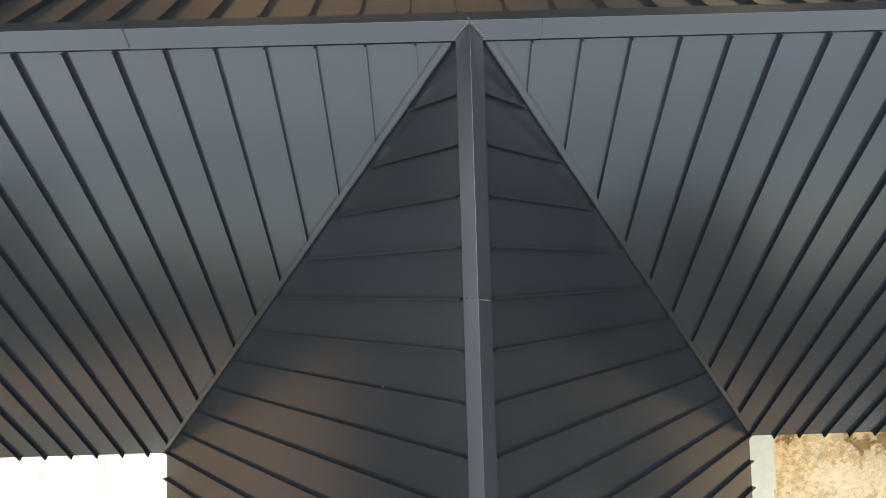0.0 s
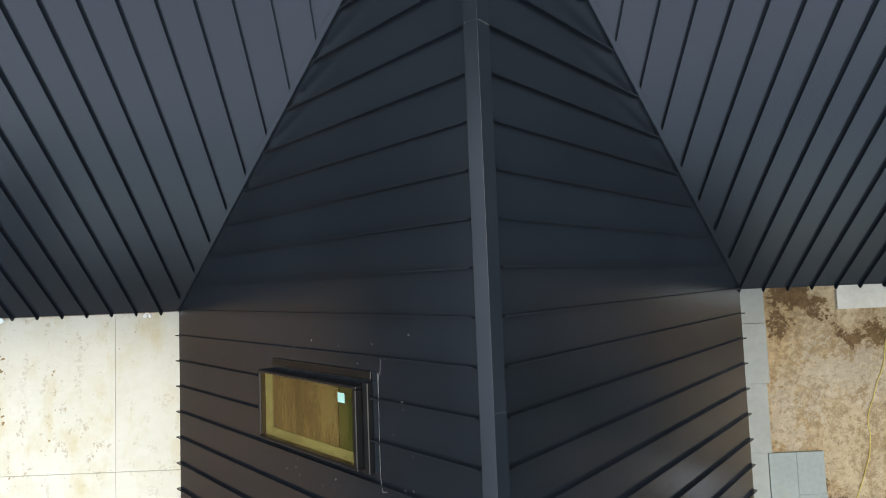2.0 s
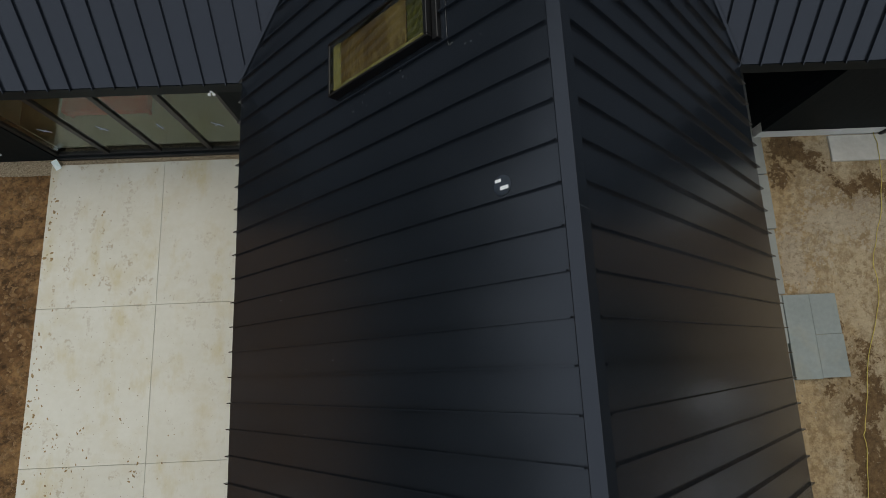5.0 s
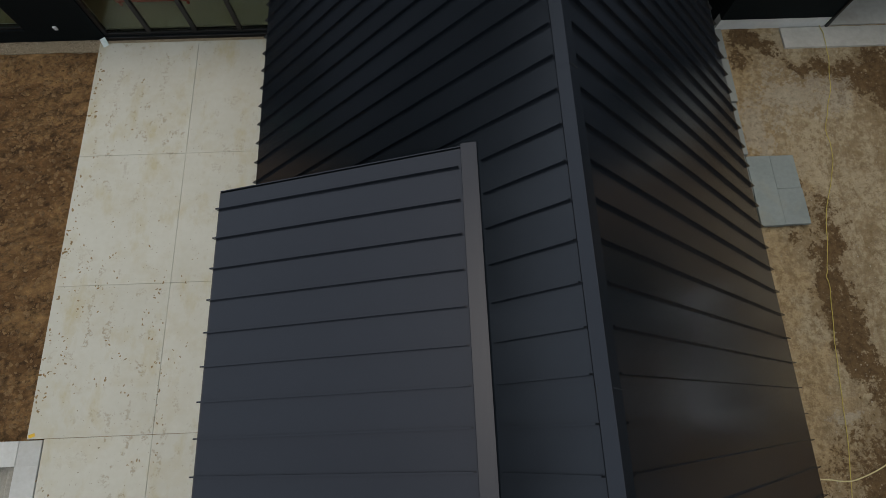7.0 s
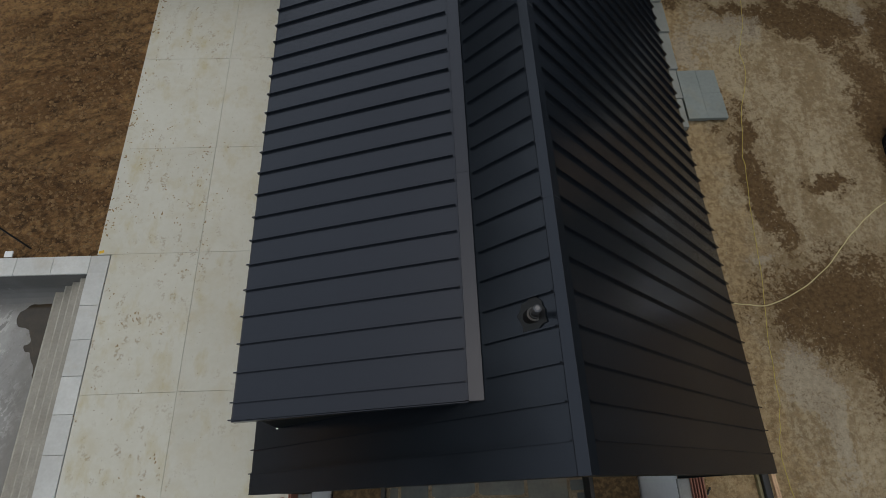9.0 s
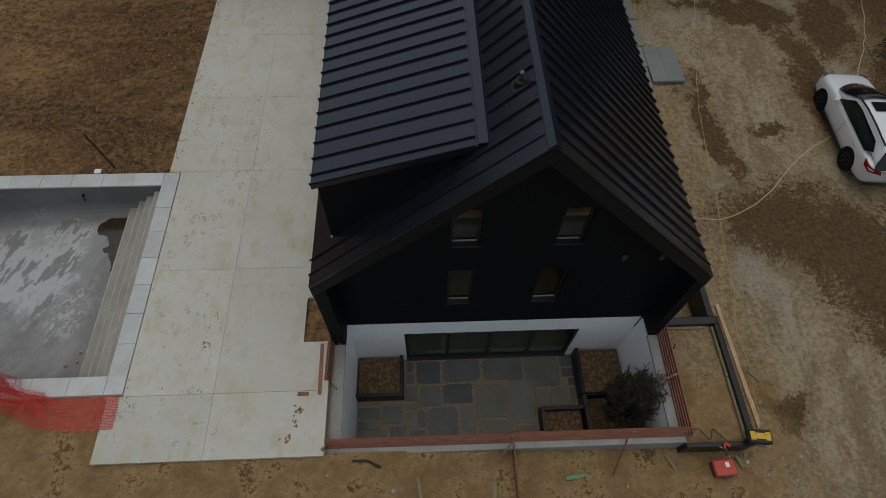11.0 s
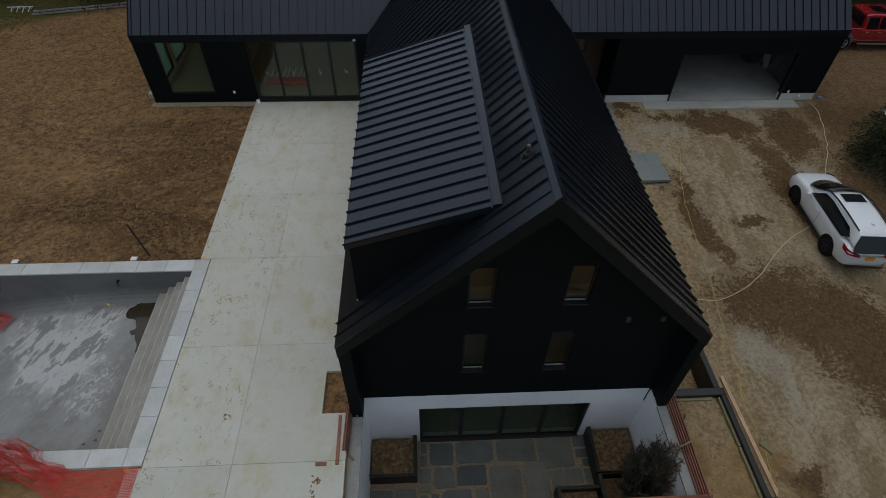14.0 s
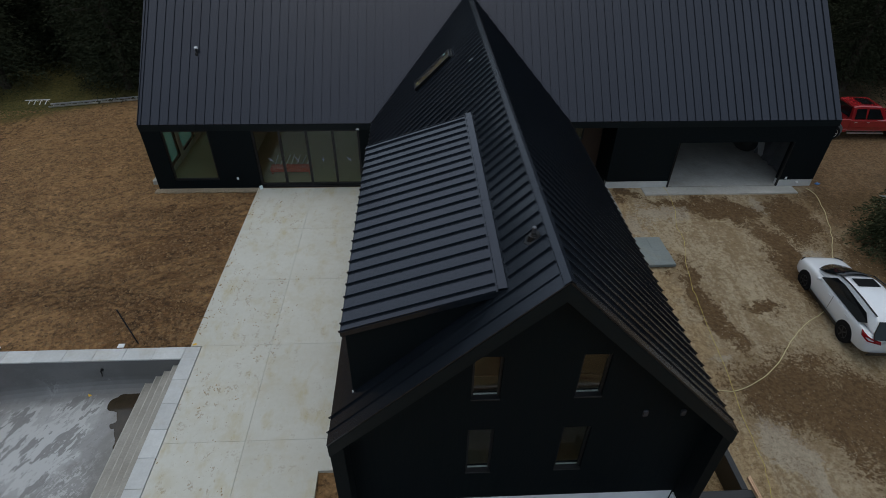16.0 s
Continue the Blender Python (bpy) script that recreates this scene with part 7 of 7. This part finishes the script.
def pickup(at, turn):
    paint = material("red_car_paint", ((0.26, 0.010, 0.014), (0.33, 0.016, 0.019)), 1, 0.25, 0, 0, 20, 0.2, coat=1.0)
    dark = material("truck_glass", ((0.006, 0.007, 0.008), (0.010, 0.011, 0.012)), 2, 0.06)
    t = thing("pickup_truck", "red crew-cab pickup truck parked behind the house", "pickup", at)
    t.rotation_euler = (0, 0, radians(turn))
    bm = bmesh.new()
    rows = [(2.75, 0.75, 0.45, 0.80, 0.95, 0.70, 1.05), (2.6, 0.86, 0.42, 0.92, 1.0, 0.80, 1.12), (1.3, 0.90, 0.42, 0.96, 1.08, 0.84, 1.18), (0.9, 0.90, 0.42, 0.96, 1.10, 0.86, 1.16), (-1.0, 0.90, 0.42, 0.96, 1.10, 0.88, 1.14)]
    loft(bm, [car_ring(*r) for r in rows])
    part("body", bm, paint, t, smooth=False)
    bm = bmesh.new()
    for a in ((-0.96, 0.96, -2.75, -1.0, 0.45, 0.62), (-0.96, -0.86, -2.75, -1.0, 0.62, 1.2), (0.86, 0.96, -2.75, -1.0, 0.62, 1.2), (-0.86, 0.86, -2.75, -2.67, 0.62, 1.2)):
        box(bm, *a, bevel=0.02)
    part("bed", bm, paint, t)
    part("bed_liner", boxes((-0.85, 0.85, -2.66, -1.01, 0.62, 0.66)), BLACK, t)
    bm = bmesh.new()
    def cab(y, w0, z0, w1, z1):
        return [(-w0, y, z0), (-w1, y, z1 - 0.05), (-w1 * 0.9, y, z1), (w1 * 0.9, y, z1), (w1, y, z1 - 0.05), (w0, y, z0)]
    loft(bm, [cab(1.25, 0.84, 1.12, 0.76, 1.2), cab(0.55, 0.88, 1.10, 0.70, 1.82), cab(-0.6, 0.88, 1.10, 0.70, 1.86), cab(-0.98, 0.88, 1.10, 0.70, 1.80)])
    part("cabin", bm, paint, t)
    for sx in (-1, 1):
        for y0, y1, s in ((0.50, -0.12, 0.30), (-0.20, -0.80, 0.0)):
            b = bmesh.new()
            prism(b, [(sx * 0.885, y0 + s, 1.18), (sx * 0.885, y1, 1.18), (sx * 0.735, y1, 1.70), (sx * 0.735, y0 - 0.06, 1.70)], (sx * 0.008, 0, 0))
            part("side_window", b, dark, t)
            b = bmesh.new()
            box(b, sx * 0.965 - 0.015, sx * 0.965 + 0.015, y1 + 0.02, y1 + 0.16, 1.0, 1.03)
            part("door_handle", b, ALU, t)
        part("running_board", boxes((sx * 0.95 - 0.05, sx * 0.95 + 0.05, -0.9, 1.1, 0.36, 0.42)), ALU, t)
        for y in (1.85, -1.75):
            b = bmesh.new()
            disc_stack(b, [(0.48, -0.06), (0.48, 0.09)], 24, Matrix.Translation((sx * 0.90, y, 0.50)) @ pose(0, 0, 0, 0, 90 * sx, 0))
            part("wheel_arch", b, material("grey_flare", ((0.10, 0.10, 0.10), (0.15, 0.15, 0.15)), 3, 0.6), t)
            wheel(t, (sx * 0.90, y, 0.40), 0.40, 0.26, ALU, sx)
    b = bmesh.new()
    prism(b, [(-0.40, 0.30, 1.845), (0.40, 0.30, 1.845), (0.40, -0.40, 1.868), (-0.40, -0.40, 1.868)], (0, 0, 0.01))
    part("sunroof", b, dark, t)
    b = bmesh.new()
    prism(b, [(-0.66, -0.985, 1.2), (0.66, -0.985, 1.2), (0.58, -0.985, 1.72), (-0.58, -0.985, 1.72)], (0, -0.012, 0))
    part("rear_window", b, dark, t)
    return t


pickup((22.35, 3.3, ground_z(22, 3.3)), -92)

# ---- ladders at the wood's edge ----
lad = thing("ladder", "long aluminium extension ladder lying on the grass", "ladder", (-24.0, 7.1, ground_z(-24.2, 7.1) + 0.04))
lad.rotation_euler = (0, 0, radians(13))
for y in (-0.2, 0.2):
    part("rail", boxes((0, 6.2, y - 0.03, y + 0.03, 0, 0.09), bevel=0.004), ALU, lad)
for k in range(19):
    part("rung", boxes((0.2 + 0.32 * k, 0.24 + 0.32 * k, -0.17, 0.17, 0.03, 0.06)), ALU, lad)
trestle = thing("trestle", "pale metal trestle standing on the grass", "trestle", (-24.9, 7.6, ground_z(-25, 7.6)))
for k in range(4):
    bm = bmesh.new()
    tube(bm, [(-0.5 + 0.32 * k, -0.25, 0), (-0.5 + 0.32 * k + 0.10, 0, 0.22), (-0.5 + 0.32 * k, 0.25, 0)], 0.022)
    part("leg", bm, WHITE, trestle)
bm = bmesh.new()
tube(bm, [(-0.7, 0, 0.21), (0.75, 0, 0.24)], 0.025)
part("beam", bm, WHITE, trestle)

# ---- trees ----
BARK = material("conifer_bark", ((0.03, 0.022, 0.016), (0.07, 0.052, 0.038)), 6, 0.9, 0, 0.4, 20)
NEEDLE = material("dark_conifer_needles", ((0.016, 0.020, 0.012), (0.036, 0.042, 0.024), (0.066, 0.070, 0.040)), 2.2, 0.95, 0, 0.3, 14, 0.2, vary=0.35, spec=0.05)


def conifer(seed, h, spread, levels=34, sprays=14, fine=1.0, needles=None, label="dark green spruce at the edge of the wood", bushy=15):
    """Trunk with limbs, and a crown of drooping boughs set with small sprays."""
    rnd = random.Random(seed)
    root = thing("conifer_tree", label, "tree")
    bm = bmesh.new()
    disc_stack(bm, [(h * 0.018, -0.3), (h * 0.014, h * 0.3), (h * 0.008, h * 0.7), (0.01, h * 0.98)], 8)
    for k in range(8):
        a, z = rnd.uniform(0, 6.28), h * rnd.uniform(0.08, 0.5)
        tube(bm, [(0, 0, z), (math.cos(a) * spread * 0.6, math.sin(a) * spread * 0.6, z - 0.15)], 0.03, 4)
    part("trunk", bm, BARK, root)
    bm = bmesh.new()
    for i in range(levels):
        f = i / (levels - 1)
        z = h * (0.06 + 0.93 * f)
        r = spread * (1 - f) ** 0.8 * rnd.uniform(0.75, 1.1) + 0.12
        n = max(5, int(bushy * (1 - 0.6 * f)))
        for k in range(n):
            a = 2 * math.pi * (k + rnd.uniform(-0.3, 0.3)) / n + i
            rr = r * rnd.uniform(0.6, 1.15)
            d = Vector((math.cos(a), math.sin(a), 0))
            s = Vector((-d.y, d.x, 0))
            for m in range(sprays):
                g = (m + 1.5) / (sprays + 1)
                c = d * rr * g + s * rnd.uniform(-0.5, 0.5) * (0.2 + rr * 0.28) + Vector((0, 0, z - rr * 0.28 * g * g + rnd.uniform(-0.16, 0.16)))
                w, ln = rnd.uniform(0.04, 0.09) * fine, rnd.uniform(0.22, 0.5) * fine
                e = (d + s * rnd.uniform(-0.9, 0.9) + Vector((0, 0, rnd.uniform(-0.7, 0.35)))).normalized()
                q = e.orthogonal().normalized()
                q.rotate(Matrix.Rotation(rnd.uniform(0, 6.28), 3, e))
                v = [bm.verts.new(c), bm.verts.new(c + e * ln * 0.5 + q * w), bm.verts.new(c + e * ln), bm.verts.new(c + e * ln * 0.45 - q * w)]
                bm.faces.new(v)
    part("crown", bm, needles or NEEDLE, root)
    return root


kinds = [conifer(11, 15.5, 2.9, 46, 48, 0.5), conifer(12, 13.0, 2.5, 42, 48, 0.5), conifer(13, 18.0, 3.2, 50, 48, 0.5)]
rnd = random.Random(21)
spots = []
for k in range(64):
    spots.append((rnd.uniform(-46, -15.5), 9.3 + rnd.uniform(0, 11)))
for k in range(30):
    spots.append((rnd.uniform(17.5, 44), 9.0 + rnd.uniform(0, 13)))
for k in range(14):
    spots.append((rnd.uniform(-14, 17), 17 + rnd.uniform(0, 8)))
spots = [(x, y) for x, y in spots if not (19 < x < 27 and y < 7)]
for i, (x, y) in enumerate(spots):
    s = rnd.uniform(0.8, 1.25)
    m = pose(x, y, ground_z(x, y) - 0.05, 0, 0, rnd.uniform(0, 360))
    if i < 3:
        kinds[i].matrix_basis = m
    else:
        copy_thing(kinds[i % 3], m @ Matrix.Scale(1, 4))
for ob in [o for o in scene.objects if o.name.startswith("conifer_tree")]:
    ob["group"] = "trees at the wood's edge"

# the wood that closes the view on all sides
verts, faces = [], []
for k in range(900):
    a = rnd.uniform(0, 2 * math.pi)
    deg = math.degrees(a) % 360
    south = 228 < deg < 318
    stand = 288 < deg < 303                  # a taller stand to the south-south-east
    d = rnd.uniform(44, 62) if stand else rnd.uniform(40, 70) if not south else rnd.uniform(50, 78)
    x, y = d * math.cos(a) * 1.1, d * math.sin(a) - 6
    h, r = rnd.uniform(14, 19) if stand else rnd.uniform(7, 11) if south else rnd.uniform(13, 20), rnd.uniform(1.9, 3.2)
    if 303 <= deg < 314:
        h *= 0.6
    z0 = ground_z(x, y)
    for i in range(9):
        f = i / 9
        for j in range(7):
            t = 2 * math.pi * j / 7 + i + rnd.uniform(-0.3, 0.3)
            rr = r * (1 - f) ** 0.7 * rnd.uniform(0.7, 1.2) + 0.1
            c = Vector((x, y, z0 + h * f))
            dd = Vector((math.cos(t), math.sin(t), 0))
            ss = Vector((-dd.y, dd.x, 0))
            b = len(verts)
            verts += [c + Vector((0, 0, h * 0.16)), c + dd * rr - ss * rr * 0.4 - Vector((0, 0, 0.4)), c + dd * rr + ss * rr * 0.4 - Vector((0, 0, 0.4))]
            faces.append((b, b + 1, b + 2))
me = bpy.data.meshes.new("far_wood")
me.from_pydata([tuple(v) for v in verts], [], faces)
me.materials.append(NEEDLE)
tagged(new("far_wood", me), "dark conifer wood all round the site", "woodland", kind="stuff")
young_pine = conifer(31, 5.0, 2.7, levels=30, sprays=190, fine=0.40, bushy=11, label="young ragged pine with drooping boughs beside the drive", needles=material("grey_green_pine_needles", ((0.016, 0.022, 0.012), (0.042, 0.048, 0.024), (0.085, 0.088, 0.046)), 2.2, 0.95, 0, 0.3, 14, 0.2, vary=0.35, spec=0.05))
young_pine.location = (17.9, -7.2, ground_z(17.9, -7.2))
bm = bmesh.new()
for k in range(10):
    w = 0.25
    p = Vector((rnd.uniform(-0.5, 0.5), rnd.uniform(-0.4, 0.4), rnd.uniform(0, 0.4)))
    prism(bm, [p + Vector((rnd.uniform(-w, w), rnd.uniform(-w, w), rnd.uniform(-0.1, 0.1))) for _ in range(4)], (0, 0, 0.01))
t = part("plastic_sheet", bm, WHITE)
t.location = (17.3, -6.3, 1.0)
tagged(t, "crumpled pale plastic caught in the shrub", "plastic sheet")
bm = bmesh.new()
box(bm, -0.10, 0.10, -0.08, 0.08, 0, 0.05, pose(0, 0, 0, 0, 0, 25), bevel=0.01)
t = part("plastic_scrap", bm, material("blue_plastic", ((0.03, 0.13, 0.36), (0.05, 0.18, 0.45)), 4, 0.4))
t.location = (17.0, -2.35, ground_z(17, -2.35) + 0.01)
tagged(t, "small scrap of bright blue plastic on soil", "scrap")


# ---- loose stones and clods ----
def scatter(name, label, count, area, size, mat, seed, keep=None):
    """Many small uneven lumps lying on the ground, as one object."""
    rnd = random.Random(seed)
    verts, faces = [], []
    while count:
        x, y = rnd.uniform(area[0], area[1]), rnd.uniform(area[2], area[3])
        if keep and not keep(x, y):
            continue
        count -= 1
        r = size[0] + (size[1] - size[0]) * rnd.random() ** 3
        z = ground_z(x, y) + ground_lumps(x, y)
        b, a0 = len(verts), rnd.uniform(0, 6.28)
        for k in range(5):
            a = a0 + 1.2566 * k
            q = r * rnd.uniform(0.7, 1.25)
            verts.append((x + q * math.cos(a), y + q * math.sin(a), z - 0.2 * r))
        verts.append((x + rnd.uniform(-0.3, 0.3) * r, y + rnd.uniform(-0.3, 0.3) * r, z + r * rnd.uniform(0.5, 0.9)))
        faces += [(b + k, b + (k + 1) % 5, b + 5) for k in range(5)]
    me = bpy.data.meshes.new(name)
    me.from_pydata(verts, [], faces)
    me.materials.append(mat)
    tagged(new(name, me), label, name.replace("_", " "), kind="stuff")


GREY_STONE = material("grey_tan_gravel", ((0.13, 0.09, 0.05), (0.27, 0.21, 0.14), (0.48, 0.43, 0.35)), 9, 0.85, 0, 0, 30, 0.2)
CLOD = material("dry_soil_clod", ((0.085, 0.049, 0.021), (0.190, 0.112, 0.050), (0.320, 0.200, 0.095)), 7, 0.95, 0, 0, 30, 0.18)
scatter("gravel", "loose grey and tan gravel on the drive", 7000, (6.7, 17.5, -23.5, -3.2), (0.006, 0.030), GREY_STONE, 31, lambda x, y: not (6.5 < x < 7.9 and -8.2 < y < -6.1) and not (11.9 < x < 14.4 and -13.2 < y < -8.1) and noise.noise((x * 0.5, y * 0.5, 4)) > -0.15)
scatter("gravel", "loose pebbles on the sand before the courtyard", 2200, (-13, 7.5, -24, -20.95), (0.006, 0.028), GREY_STONE, 32, lambda x, y: not (-9.8 < x < -4.3 and y > -20.85))
scatter("clods", "dry golden-brown clods over the bare soil", 30000, (-27, -9.85, -12.1, 6.5), (0.012, 0.085), CLOD, 33, lambda x, y: not (x > XW - 0.2 and y > -2.95) and noise.noise((x * 0.35, y * 0.5, 8)) > -0.25)


# ---- dried mud on the deck ----
MUD = material("dried_mud", ((0.15, 0.095, 0.042), (0.24, 0.160, 0.076), (0.36, 0.27, 0.15)), 14, 0.95, 0, 0.4, 60, 0.16)


def flake(verts, faces, rnd, x, y, r, turn, z=0.001):
    """A thin uneven flake of mud, longer one way."""
    b, n = len(verts), 9
    for h, q in ((z, 1.0), (z + 0.006, 0.75)):
        for k in range(n):
            a = 2 * math.pi * k / n
            s = r * q * rnd.uniform(0.55, 1.25)
            px, py = s * math.cos(a) * 0.55, s * math.sin(a)
            verts.append((x + px * math.cos(turn) - py * math.sin(turn), y + px * math.sin(turn) + py * math.cos(turn), h))
    faces += [(b + k, b + (k + 1) % n, b + n + (k + 1) % n, b + n + k) for k in range(n)]
    faces.append(tuple(b + n + k for k in range(n)))


verts, faces = [], []
rnd = random.Random(77)
for k in range(95):
    x = -9.6 + 2.9 * rnd.random() ** 1.5
    y = rnd.choice((rnd.uniform(-15.4, -7.4), rnd.uniform(-12.2, -8.2), rnd.uniform(-20.4, -3.0)))
    turn = rnd.gauss(0, 0.5)
    for m in range(rnd.randint(1, 5)):
        flake(verts, faces, rnd, x + rnd.gauss(0, 0.06), y + rnd.gauss(0, 0.10), rnd.uniform(0.006, 0.034), turn + rnd.gauss(0, 0.4))
for cx, cy, n in ((-5.1, -19.72, 7), (-5.1, -20.02, 6), (-5.3, -20.4, 4), (-7.6, -18.0, 6), (-8.4, -19.0, 2)):
    for m in range(n):
        flake(verts, faces, rnd, cx + rnd.gauss(0, 0.07), cy + rnd.gauss(0, 0.09), rnd.uniform(0.02, 0.08), rnd.uniform(0, 3))
for k in range(60):
    flake(verts, faces, rnd, rnd.uniform(-9.68, -9.5), rnd.uniform(-12.1, -2.9), rnd.uniform(0.01, 0.05), rnd.uniform(0, 3))
me = bpy.data.meshes.new("mud_flakes")
me.from_pydata(verts, [], faces)
me.materials.append(MUD)
tagged(new("mud_flakes", me), "dried brown mud trodden over the concrete deck", "mud", kind="stuff")
for k, (x, y) in enumerate(((-11.8, -18.0), (-11.5, -17.62), (-11.52, -17.9))):
    bm = bmesh.new()
    bmesh.ops.create_icosphere(bm, subdivisions=1, radius=0.05)
    for v in bm.verts:
        v.co = Vector((v.co.x * rnd.uniform(0.8, 1.5), v.co.y * rnd.uniform(0.7, 1.2), v.co.z * 0.7))
    s = part("rubble", bm, STEPC)
    s.location = (x, y, pool_floor(x) + 0.035)
    tagged(s, "pale rubble lump on the pool floor", "rubble", "rubble")
bm = bmesh.new()
box(bm, -0.10, 0.10, -0.06, 0.06, 0, 0.006, pose(0, 0, 0, 5, 0, 35))
t = part("marker_flag", bm, YEL)
t.location = (-12.9, -13.05, pool_floor(-12.9) + 0.02)
tagged(t, "small yellow marker tag", "tag", "marker tags")
